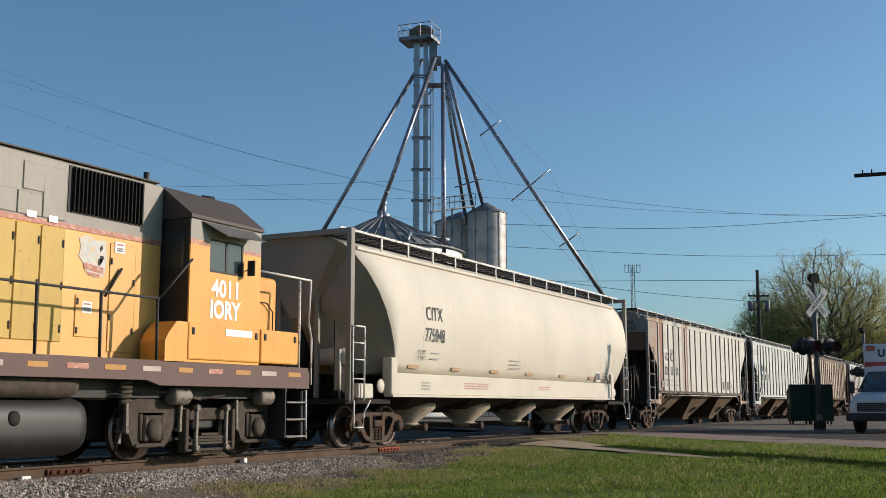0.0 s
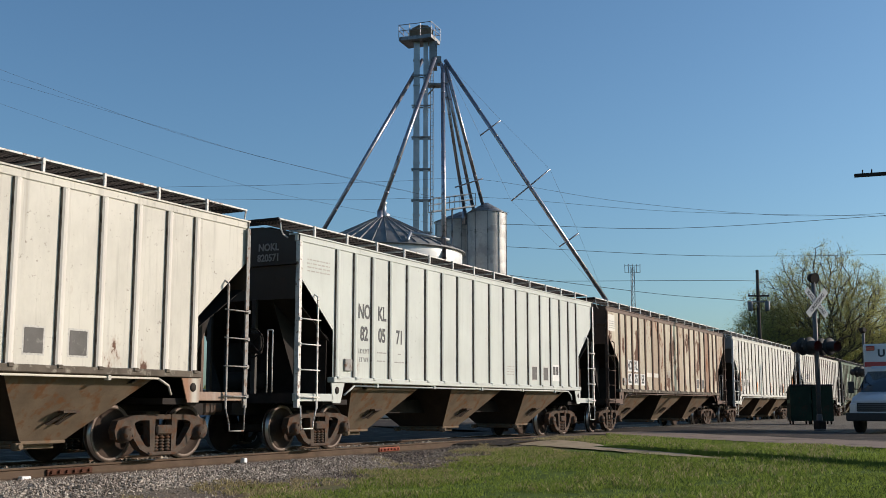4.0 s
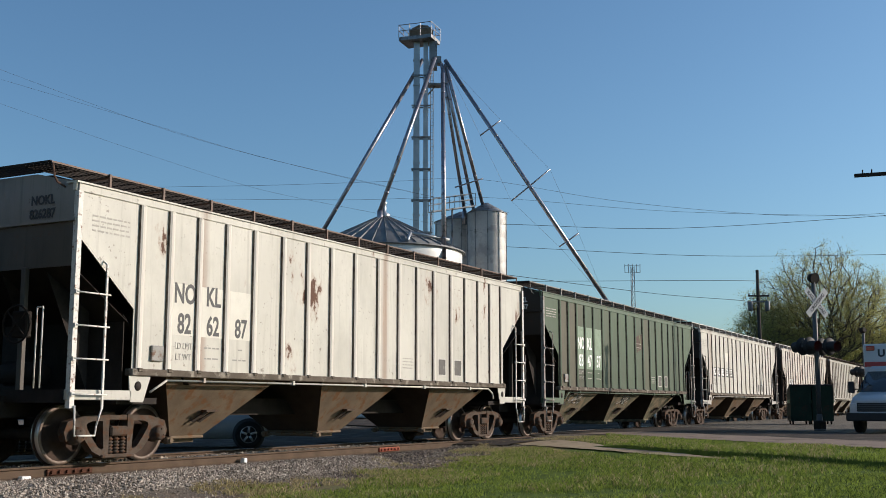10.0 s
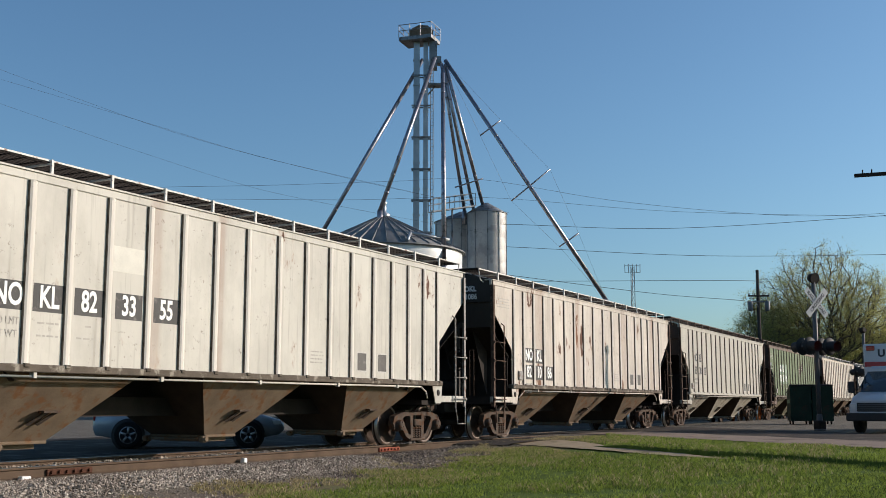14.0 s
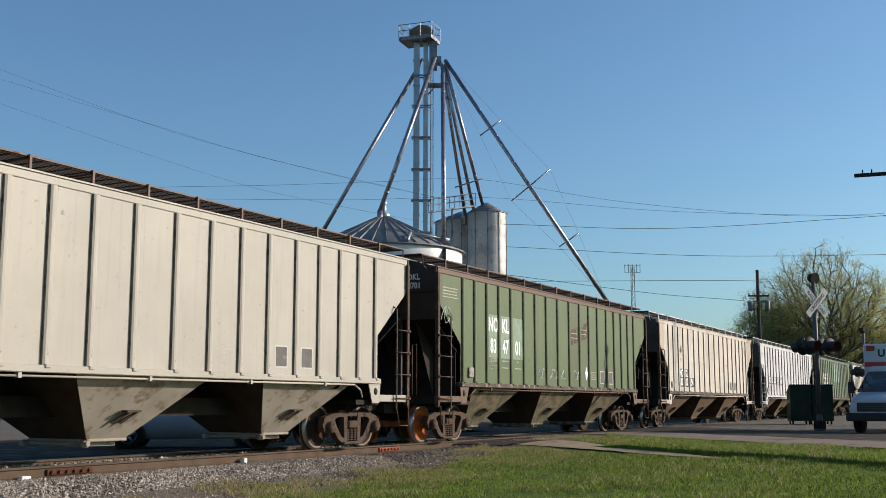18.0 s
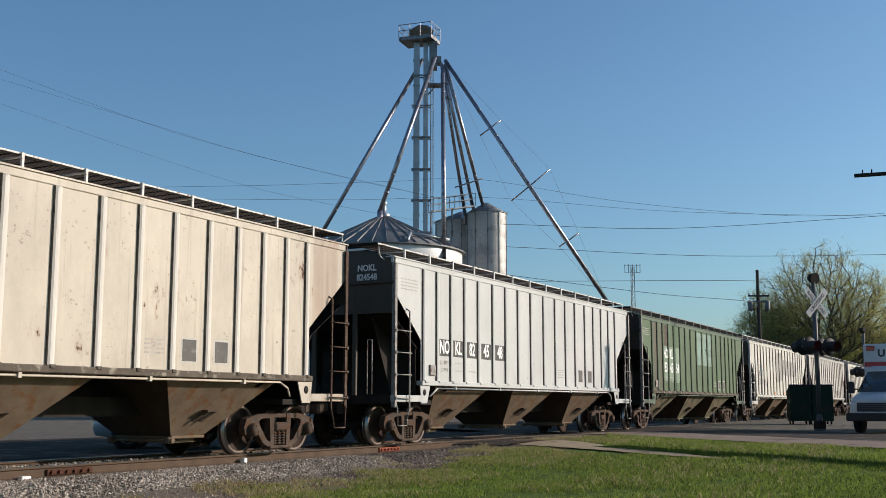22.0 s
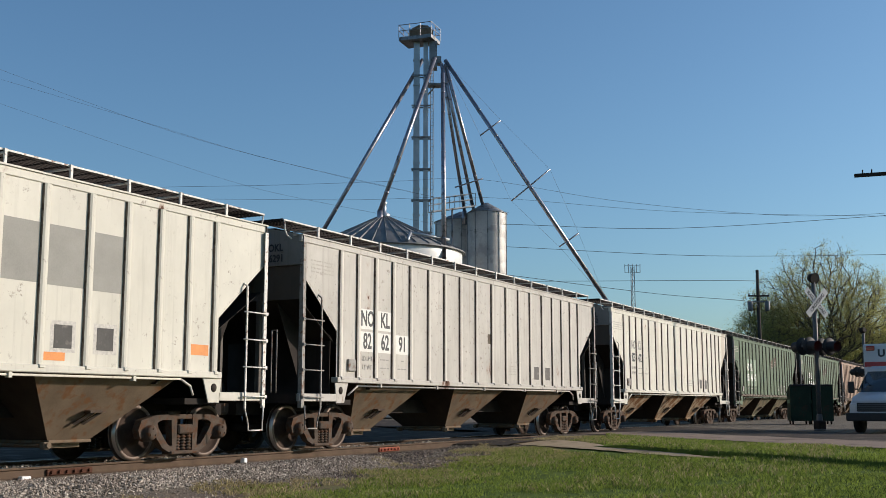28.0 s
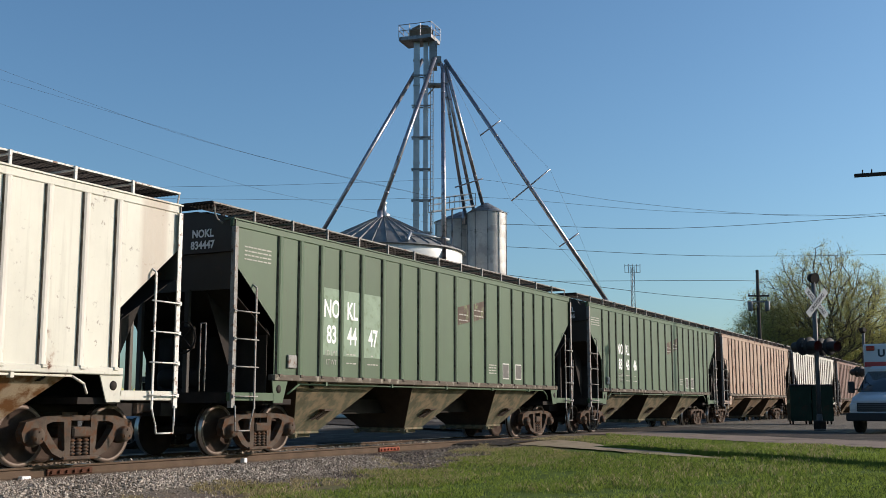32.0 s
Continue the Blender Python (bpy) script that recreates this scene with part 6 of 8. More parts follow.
    mk("hose_coil", "loco_under", lambda b: [tube(b, (13.05, -1.35, 0.95 + 0.075 * k), (13.30, -1.35, 0.97 + 0.075 * k), 0.032, 8) for k in range(5)])
    loco_truck(lo, 15.38)
    loco_truck(lo, 4.9)
    for m in (pose(17.3, 0, 0, 0, 0, 180), pose(0.8, 0, 0)):
        piece("coupler", shared("coupler", b_coupler, M["truck"]), M["truck"], lo, m)
    train.append((lo, 0.0))


locomotive()

# ---- grain elevator beyond the track ----
M["bin_white"] = surface("bin_wall", (0.62, 0.62, 0.60), 0.45, 0.2, 0.12, 0.6, 20, 0.1)
M["roof_sheet"] = surface("bin_roof", (0.20, 0.20, 0.195), 0.65, 0.3, 0.25, 0.8, 20, 0.2)
M["pipe_rust"] = surface("spout_pipe", (0.34, 0.32, 0.335), 0.3, 0.85, 0.25, 1.5, 30, 0.2, 0.003, (0.13, 0.105, 0.10), 0.3)
M["motor"] = surface("drive_housing", (0.16, 0.12, 0.08), 0.7, 0.1, 0.3, 3, 40, 0.2)


def away(p, q):
    """Horizontal unit vectors: from p to q, and across."""
    d = (Vector(q) - Vector(p))
    d.z = 0
    d.normalize()
    return d, Vector((d.y, -d.x, 0))


elev = thing("bucket_elevator", "tall galvanised grain leg with head platform and spouts", "grain elevator", (78.6, 43.1, 0.0))
EL = Vector((78.6, 43.1, 0.0))
RT = Vector((0.463, -0.886, 0))       # to the right as the elevator is seen
FW = Vector((0.886, 0.463, 0))        # away


def loc(u, v, z):
    """A place of the elevator's own plan: right, away, up; relative to its foot."""
    return RT * u + FW * v + Vector((0, 0, z))


def obox(bm, u0, u1, v0, v1, z0, z1):
    vs = [bm.verts.new(loc(u, v, z)) for u in (u0, u1) for v in (v0, v1) for z in (z0, z1)]
    for f in ((0, 1, 3, 2), (4, 6, 7, 5), (0, 4, 5, 1), (2, 3, 7, 6), (0, 2, 6, 4), (1, 5, 7, 3)):
        bm.faces.new([vs[i] for i in f])


for u0, u1 in ((-0.62, -0.12), (0.20, 0.58)):
    bm = bmesh.new()
    obox(bm, u0, u1, -0.25, 0.25, 0, 31.3)
    for k in range(14):
        obox(bm, u0 - 0.04, u1 + 0.04, -0.29, 0.29, 2.2 * k + 1.0, 2.2 * k + 1.09)
    part("leg_trunk", bm, M["galv"], elev)
for z in (4.0, 6.8, 9.6, 12.4, 14.9, 17.6, 20.2, 22.9, 25.6, 28.2):
    bm = bmesh.new()
    obox(bm, -0.78, 0.80, -0.36, -0.30, z, z + 0.13)
    obox(bm, -0.78, 0.80, 0.30, 0.36, z, z + 0.13)
    part("bracket", bm, M["galv_dark"], elev)
bm = bmesh.new()
for u in (0.82, 1.02):
    tube(bm, loc(u, -0.1, 0), loc(u, -0.1, 30.6), 0.04, 5)
for k in range(100):
    tube(bm, loc(0.82, -0.1, 0.3 * k + 0.3), loc(1.02, -0.1, 0.3 * k + 0.3), 0.02, 4)
part("ladder", bm, M["galv_dark"], elev)
bm = bmesh.new()
obox(bm, -1.9, 1.55, -1.3, 1.3, 31.2, 31.5)
deck = part("platform", bm, M["galv_dark"], elev, at=Matrix.Rotation(radians(-20), 4, "Z") @ Matrix.Diagonal((0.84, 0.84, 1, 1)))
for z in (32.05, 32.55):
    bm = bmesh.new()
    pts = [loc(u, v, z) for u, v in ((-1.9, -1.3), (1.55, -1.3), (1.55, 1.3), (-1.9, 1.3), (-1.9, -1.3))]
    pipe(bm, pts, 0.035, 5)
    part("guard_rail", bm, M["galv_dark"], deck)
for u, v in ((-1.9, -1.3), (-0.75, -1.3), (0.4, -1.3), (1.55, -1.3), (1.55, 0), (1.55, 1.3), (0.4, 1.3), (-0.75, 1.3), (-1.9, 1.3), (-1.9, 0)):
    bm = bmesh.new()
    tube(bm, loc(u, v, 31.5), loc(u, v, 32.6), 0.035, 5)
    part("rail_post", bm, M["galv_dark"], deck)
bm = bmesh.new()
vs = []
for v in (-0.6, 0.6):
    vs.append([bm.verts.new(loc(u, v, z)) for u, z in ((-1.0, 31.5), (1.0, 31.5), (1.0, 32.1), (0.55, 32.5), (-0.15, 32.55), (-0.75, 32.25), (-1.0, 32.0))])
for i in range(7):
    bm.faces.new((vs[0][i], vs[0][(i + 1) % 7], vs[1][(i + 1) % 7], vs[1][i]))
bm.faces.new(vs[0][::-1])
bm.faces.new(vs[1])
part("head_housing", bm, M["motor"], elev)
bm = bmesh.new()
obox(bm, 0.7, 1.35, -0.5, 0.5, 28.9, 31.2)
obox(bm, 0.9, 1.7, -0.4, 0.4, 29.3, 29.9)
obox(bm, 0.6, 1.75, -0.55, 0.55, 27.4, 27.55)
part("distributor", bm, M["galv_dark"], elev)
bm = bmesh.new()
for u in (0.65, 1.7):
    for v in (-0.5, 0.5):
        tube(bm, loc(u, v, 27.5), loc(u, v, 29.4), 0.04, 5)
tube(bm, loc(1.2, 0, 27.4), loc(0.5, 0, 26.6), 0.06, 6)
part("distributor_stand", bm, M["galv_dark"], elev)
SPOUTS = [((79.27, 43.32, 29.94), (69.31, 46.47, 14.1), 0.16), ((77.3, 41.1, 29.2), (71.15, 42.55, 15.6), 0.17), ((76.2, 39.8, 27.4), (70.2, 36.55, 11.2), 0.17),
          ((78.0, 40.85, 28.9), (83.82, 41.66, 17.5), 0.14), ((78.1, 40.75, 28.7), (84.17, 40.96, 17.6), 0.14), ((78.2, 40.6, 28.9), (84.52, 40.21, 17.9), 0.15),
          ((78.0, 40.5, 29.1), (79.91, 27.72, 8.9), 0.16)]
for a, b, r in SPOUTS:
    bm = bmesh.new()
    a, b = Vector(a) - EL, Vector(b) - EL
    tube(bm, a, b, r, 12)
    n = 9
    for k in range(1, n):
        p = a.lerp(b, k / n)
        tube(bm, p - (b - a).normalized() * 0.06, p + (b - a).normalized() * 0.06, r + 0.012, 12)
    tube(bm, b, b + Vector((0, 0, -1.2)), r + 0.05, 12)
    part("spout", bm, M["pipe_rust"], elev)
# cross arms on the long spouts, with guy cables
ARMS = [((78.81, 37.72, 22.61), (79.42, 36.17, 23.84)), ((79.29, 35.23, 17.07), (80.39, 32.34, 19.57)), ((80.12, 31.52, 13.24), (80.69, 30.11, 14.29)), ((82.32, 41.82, 19.32), (83.34, 39.64, 20.08))]
for a, b in ARMS:
    bm = bmesh.new()
    tube(bm, Vector(a) - EL, Vector(b) - EL, 0.06, 6)
    part("cross_arm", bm, M["pipe_rust"], elev)
ends = [(77.9, 40.6, 29.2)] + [a for a, b in ARMS[:3]] + [(79.91, 27.72, 8.9)]
ends2 = [(77.9, 40.6, 29.2)] + [b for a, b in ARMS[:3]] + [(79.91, 27.72, 8.9)]
for chain in (ends, ends2):
    bm = bmesh.new()
    pipe(bm, [Vector(p) - EL for p in chain], 0.009, 4)
    part("guy_cable", bm, M["galv_dark"], elev)

# round bin with a ribbed cone roof
binn = thing("grain_bin", "white round grain bin with ribbed conical steel roof", "grain bin", (71.8, 42.6, 0.0))
bm = bmesh.new()
R = 6.0
prof = []
for k in range(12):
    prof += [(R, k * 1.03 + 0.06), (R + 0.02, k * 1.03 + 0.2), (R + 0.02, k * 1.03 + 0.9)]
lathe(bm, prof + [(R, 12.36)], 64)
part("bin_wall", bm, M["bin_white"], binn)
bm = bmesh.new()
lathe(bm, [(R + 0.25, 12.3), (R + 0.25, 12.38), (0.5, 15.15), (0.45, 15.15)], 64)
roof = part("cone_roof", bm, M["roof_sheet"], binn)
bm = bmesh.new()
b2 = bmesh.new()
prism(b2, [(0.0, -0.02), (0.07, -0.02), (0.05, 0.09), (0.02, 0.09)], 0, 1, axis="x")
for v in b2.verts:
    v.co = Vector((0.5 + v.co.x * (R - 0.3), v.co.y - 0.035, v.co.z + 15.15 - v.co.x * (2.77 * (R - 0.3) / (R - 0.25))))
rib = to_mesh("roof_rib", b2, M["roof_sheet"])
for k in range(36):
    part("roof_rib", rib, None, roof, at=pose(0, 0, 0, 0, 0, k * 10 + 3))
bm.free()
bm = bmesh.new()
lathe(bm, [(0.5, 15.1), (0.5, 15.4), (0.2, 15.6), (0.2, 16.2), (0.28, 16.3), (0.1, 16.5)], 16)
part("roof_cap", bm, M["galv"], binn)
bm = bmesh.new()
pipe(bm, [loc(2.0, -5.9, 12.5), loc(2.2, -4.5, 13.3), loc(5.0, -3.0, 13.0)], 0.12, 6)
part("vent_pipe", bm, M["galv"], binn)

# two galvanised silos with low cone roofs and a catwalk
M["silo_galv"] = surface("silo_galvanised", (0.40, 0.385, 0.36), 0.55, 0.25, 0.2, 0.5, 12, 0.15, 0.004, (0.3, 0.29, 0.275), 0.5)
for (x, y), r, top in (((84.75, 40.0), 1.72, 17.2), ((86.2, 43.2), 2.3, 16.9)):
    si = thing("silo", "weathered galvanised steel silo with low conical roof", "silo", (x, y, 0), "silos")
    bm = bmesh.new()
    prof = []
    for k in range(16):
        z0, z1 = top / 16 * k, top / 16 * (k + 1)
        prof += [(r - 0.004, z0), (r, z0 + 0.03), (r, z1 - 0.03)]
    lathe(bm, prof + [(r - 0.004, top)], 48)
    part("silo_wall", bm, M["silo_galv"], si)
    bm = bmesh.new()
    lathe(bm, [(r + 0.08, top), (r + 0.08, top + 0.05), (0.25, top + 0.95), (0.2, top + 1.0)], 40)
    part("silo_roof", bm, M["galv_dark"], si)
    bm = bmesh.new()
    box(bm, -0.05, 0.05, -0.05, 0.0, 0, top)
    seam = to_mesh("seam", bm, M["galv_dark"])
    for k in range(10):
        part("seam", seam, None, si, at=pose(0, 0, 0, 0, 0, k * 36 + 10) @ Matrix.Translation((0, -r, 0)))
cw = thing("catwalk", "steel catwalk with rails above the silos", "catwalk", (0, 0, 0))
a, b = Vector((80.2, 43.0, 17.0)), Vector((83.9, 40.9, 17.9))
bm = bmesh.new()
side = Vector((b.y - a.y, a.x - b.x, 0)).normalized() * 0.4
quadv = [a - side, b - side, b + side, a + side]
slab(bm, quadv, 0.1)
part("walkway", bm, M["galv_dark"], cw)
for s in (-1, 1):
    for h in (0.55, 1.05):
        bm = bmesh.new()
        tube(bm, a + side * s + Vector((0, 0, h)), b + side * s + Vector((0, 0, h)), 0.03, 5)
        part("guard_rail", bm, M["galv_dark"], cw)
    for k in range(5):
        bm = bmesh.new()
        p = a.lerp(b, k / 4) + side * s
        tube(bm, p, p + Vector((0, 0, 1.05)), 0.03, 5)
        part("rail_post", bm, M["galv_dark"], cw)
for k in range(3):
    bm = bmesh.new()
    p = a.lerp(b, k / 2)
    tube(bm, Vector((p.x, p.y, -0.1)), p, 0.07, 6)
    part("leg", bm, M["galv_dark"], cw)

# ---- crossing signals ----
M["mast"] = surface("mast_alu", (0.085, 0.083, 0.08), 0.6, 0.15, 0.15, 4, 50, 0.1)
M["lens"] = surface("red_lens", (0.30, 0.012, 0.01), 0.15, 0.0, 0.2, 20, 60, 0.1)
m_, t_, b_ = nodes("lamp_lit")
b_.inputs["Base Color"].default_value = (0.8, 0.25, 0.2, 1)
b_.inputs["Emission Color"].default_value = (1.0, 0.75, 0.7, 1)
b_.inputs["Emission Strength"].default_value = 1.5
M["lamp_lit"] = m_
m_, t_, b_ = nodes("signal_lens")
b_.inputs["Base Color"].default_value = (0.42, 0.02, 0.015, 1)
b_.inputs["Roughness"].default_value = 0.2
b_.inputs["Emission Color"].default_value = (1.0, 0.05, 0.03, 1)
b_.inputs["Emission Strength"].default_value = 0.22
M["signal_lens"] = m_


def crossing_signal(at, rz, label, lettered=True):
    """A mast with crossbuck, bell and two pairs of lamps; it faces local -y."""
    sg = thing("crossing_signal", label, "crossing signal", at, "crossing signals", rz=rz)
    bm = bmesh.new()
    tube(bm, (0, 0, 0), (0, 0, 4.95), 0.075, 14)
    lathe(bm, [(0.2, 0.0), (0.2, 0.04), (0.11, 0.06), (0.09, 0.5), (0.075, 0.52)], 14)
    part("mast", bm, M["mast"], sg)
    bm = bmesh.new()
    bevel_box(bm, -0.15, 0.15, -0.15, 0.15, -0.3, 0.32, 0.03, 1)
    part("base", bm, M["steel_dark"], sg)
    bm = bmesh.new()
    tube(bm, (0, -0.10, 4.95), (0, 0.12, 5.0), 0.19, 16, 0.14)
    tube(bm, (0, 0, 4.9), (0, 0, 5.02), 0.09, 10)
    part("bell", bm, M["steel_dark"], sg)
    for ang, word in ((45, "CROSSING"), (-45, "RAIL    ROAD")):
        m = pose(0, -0.13 if ang > 0 else -0.10, 4.15, 0, -ang, 0)
        bm = bmesh.new()
        bevel_box(bm, -0.60, 0.60, -0.008, 0.008, -0.115, 0.115, 0.004, 1)
        if not lettered:
            bm.free()
            continue
        bl = part("crossbuck_blade", bm, M["buck_white"], sg, at=m)
        if lettered:
            piece("lettering", font_mesh(word, 0.17, 0.003), M["letter_black"], bl, pose(0, -0.013, -0.005, 90, 0, 0))
    bm = bmesh.new()
    tube(bm, (-0.62, 0, 2.72), (0.62, 0, 2.72), 0.04, 8)
    part("cross_arm", bm, M["mast"], sg)
    # added white drum that stands for a gleam at the arm's middle
    bm = bmesh.new()
    tube(bm, (0, -0.14, 2.72), (0, 0.14, 2.72), 0.11, 12)
    part("gleam_drum", bm, M["sign_white"], sg)
    for k, x in enumerate((-0.42, 0.42)):
        for s in (-1, 1):
            y = s * 0.16
            bm = bmesh.new()
            lathe(bm, [(0.02, 0.0), (0.29, 0.0), (0.29, 0.012), (0.02, 0.012)], 24, "y", (x, y, 2.72))
            lathe(bm, [(0.12, 0.02 * -s), (0.12, -0.15 * s), (0.05, -0.17 * s)], 16, "y", (x, y, 2.72))
            disc = part("lamp_disc", bm, M["loco_black"], sg)
            bm = bmesh.new()
            tube(bm, (x, y + s * 0.013, 2.72), (x, y + s * 0.36, 2.70), 0.17, 20, 0.175, caps=False)
            part("hood", bm, M["loco_black"], disc)
            bm = bmesh.new()
            lathe(bm, [(0.14, 0.014 * s), (0.11, 0.03 * s), (0.01, 0.04 * s)], 18, "y", (x, y, 2.72))
            part("lens", bm, M["lamp_lit"] if (k == 1 and s == 1) else M["signal_lens"], disc)
    return sg


ROAD_AZ = math.degrees(math.atan2(ROAD_DIR.y, ROAD_DIR.x))
near_signal = crossing_signal((40.45, 6.34, 0.045), ROAD_AZ - 90, "railroad crossing signal with white crossbuck and red lamps")
near_signal.matrix_basis = near_signal.matrix_basis @ Matrix.Diagonal((1.07, 1.07, 1.07, 1))
crossing_signal((64.1, 7.55, 0.0), ROAD_AZ + 90, "railroad crossing signal seen from behind beyond the road", False)

# ---- steel bins for refuse beside the road ----
M["dump_green"] = surface("dumpster_green", (0.012, 0.026, 0.019), 0.8, 0.0, 0.3, 2.5, 40, 0.2, 0.003, (0.03, 0.022, 0.015), 0.3)
M["dump_light"] = surface("dumpster_side", (0.05, 0.13, 0.07), 0.6, 0.0, 0.3, 2.5, 40, 0.2)
M["lid"] = surface("plastic_lid", (0.02, 0.02, 0.022), 0.5, 0.0, 0.3, 3, 40, 0.2)
dz = ground_z(50.4, 8.4)
for k, (px_, py_) in enumerate(((50.20, 8.70), (50.56, 7.86))):
    du = thing("dumpster", "dark green steel dumpster with black lid beside the road", "dumpster", (px_, py_, dz), "dumpsters", rz=-74)
    bm = bmesh.new()
    prism(bm, [(-0.75, 0.15), (0.75, 0.15), (0.75, 1.30), (-0.75, 1.62)], -0.43, 0.43, axis="x")
    part("body", bm, M["dump_green"], du)
    bm = bmesh.new()
    slab(bm, [(-0.45, -0.80, 1.66), (0.45, -0.80, 1.66), (0.45, 0.80, 1.33), (-0.45, 0.80, 1.33)], 0.04)
    part("lid", bm, M["lid"], du)
    for s in (-0.445, 0.43):
        bm = bmesh.new()
        bevel_box(bm, s, s + 0.06, -0.55, 0.55, 0.9, 1.05, 0.01, 1)
        part("fork_pocket", bm, M["dump_light"], du)
    for x in (-0.34, 0.34):
        for y in (-0.6, 0.6):
            bm = bmesh.new()
            lathe(bm, [(0.03, -0.03), (0.08, -0.03), (0.08, 0.03), (0.03, 0.03)], 12, "x", (x, y, 0.08))
            box(bm, x - 0.04, x + 0.04, y - 0.04, y + 0.04, 0.09, 0.16)
            part("caster", bm, M["steel_dark"], du)

# ---- vehicles ----
M["tyre"] = surface("tyre", (0.018, 0.018, 0.018), 0.85, 0.0, 0.2, 10, 60, 0.2)
M["alloy"] = surface("alloy_rim", (0.45, 0.46, 0.47), 0.3, 0.8, 0.1, 8, 60, 0.05)
M["silver"] = surface("silver_car_paint", (0.38, 0.40, 0.43), 0.25, 0.15, 0.06, 1.5, 40, 0.03)
M["van_white"] = surface("van_white_paint", (0.50, 0.515, 0.53), 0.3, 0.0, 0.06, 1.5, 40, 0.03)
M["van_red"] = surface("van_red_stripe", (0.40, 0.03, 0.03), 0.4, 0.0, 0.1, 3, 40, 0.03)
M["van_grey"] = surface("van_grey_trim", (0.10, 0.105, 0.11), 0.55, 0.0, 0.2, 3, 40, 0.1)
M["chrome"] = surface("chrome", (0.6, 0.6, 0.6), 0.15, 0.95, 0.05, 5, 40, 0.03)
M["headlight"] = surface("headlight_lens", (0.55, 0.56, 0.56), 0.1, 0.0, 0.1, 5, 40, 0.05)


def road_wheel(parent, x, y, r, w, side):
    bm = bmesh.new()
    lathe(bm, [(r * 0.62, -w / 2), (r * 0.9, -w / 2), (r, -w / 2 + 0.03), (r, w / 2 - 0.03), (r * 0.9, w / 2), (r * 0.62, w / 2)], 28, "y")
    wh = part("wheel", bm, M["tyre"], parent, at=(x, y, r))
    bm = bmesh.new()
    yo = side * w / 2
    lathe(bm, [(r * 0.64, yo * 0.9), (r * 0.62, yo * 1.02), (r * 0.54, yo * 0.98), (r * 0.52, yo * 0.5)], 28, "y")
    for k in range(5):
        a = 2 * math.pi * k / 5 + 0.3
        tube(bm, (0.04 * math.cos(a), yo * 0.9, 0.04 * math.sin(a)), (r * 0.56 * math.cos(a), yo * 0.92, r * 0.56 * math.sin(a)), 0.035, 6, 0.03)
    lathe(bm, [(0.02, yo * 0.98), (0.06, yo * 0.95), (0.06, yo * 0.6)], 12, "y")
    part("rim", bm, M["alloy"], wh)


def loft(bm, sections, close=True):
    """Sections: lists of points with as many points each, joined in order."""
    rings = [[bm.verts.new(p) for p in s] for s in sections]
    n = len(rings[0])
    for a, b in zip(rings, rings[1:]):
        for i in range(n - (0 if close else 1)):
            bm.faces.new((a[i], a[(i + 1) % n], b[(i + 1) % n], b[i])).smooth = True
    bm.faces.new(rings[0][::-1])
    bm.faces.new(rings[-1])


def sedan(at, rz, tone="silver"):
    """A saloon car, front towards +x."""
    c = thing("parked_car", tone + " saloon car standing behind the track", "car", at, "waiting cars", rz=rz)
    paint = M["silver"] if tone == "silver" else M["van_grey"]
    bm = bmesh.new()
    secs = []
    for x, hw, zl, zh in ((-2.28, 0.62, 0.45, 0.72), (-2.2, 0.78, 0.32, 0.88), (-1.7, 0.87, 0.24, 0.96), (-0.8, 0.89, 0.22, 0.95), (0.3, 0.89, 0.22, 0.93), (1.1, 0.88, 0.22, 0.90), (1.75, 0.85, 0.25, 0.80), (2.15, 0.74, 0.32, 0.68), (2.28, 0.55, 0.42, 0.58)):
        secs.append([(x, -hw * 0.93, zl), (x, -hw, (zl + zh) / 2 - 0.05), (x, -hw * 0.97, zh - 0.08), (x, -hw * 0.86, zh), (x, hw * 0.86, zh), (x, hw * 0.97, zh - 0.08), (x, hw, (zl + zh) / 2 - 0.05), (x, hw * 0.93, zl)])
    loft(bm, secs)
    part("body", bm, paint, c)
    bm = bmesh.new()
    loft(bm, [[(x, -w, z0), (x, -w * 0.8, z1), (x, w * 0.8, z1), (x, w, z0)] for x, w, z0, z1 in ((-1.55, 0.70, 0.93, 0.97), (-0.9, 0.74, 0.94, 1.36), (-0.3, 0.75, 0.93, 1.43), (0.3, 0.75, 0.92, 1.40), (1.15, 0.72, 0.88, 0.93))])
    part("glasshouse", bm, M["glass"], c)
    bm = bmesh.new()
    loft(bm, [[(x, -w, z), (x, -w * 0.9, z + 0.03), (x, w * 0.9, z + 0.03), (x, w, z)] for x, w, z in ((-0.95, 0.58, 1.355), (-0.3, 0.61, 1.425), (0.32, 0.60, 1.40))])
    part("roof", bm, paint, c)
    for x in (-1.42, 1.42):
        for s in (-1, 1):
            bm = bmesh.new()
            lathe(bm, [(0.39, s * 0.80), (0.39, s * 0.897), (0.02, s * 0.897)], 28, "y", (x, 0, 0.33))
            part("wheel_arch", bm, M["loco_black"], c)
            road_wheel(c, x, s * 0.83, 0.325, 0.21, s)
    for s in (-1, 1):
        bm = bmesh.new()
        bevel_box(bm, 1.95, 2.2, s * 0.62 - 0.14, s * 0.62 + 0.14, 0.55, 0.68, 0.03, 2)
        part("headlight", bm, M["headlight"], c)
        bm = bmesh.new()
        bevel_box(bm, -2.26, -2.1, s * 0.62 - 0.14, s * 0.62 + 0.14, 0.66, 0.82, 0.03, 2)
        part("tail_light", bm, M["lens"], c)
    return c


sedan((21.76, 18.43, ground_z(21.76, 18.43) + 0.014), -53)


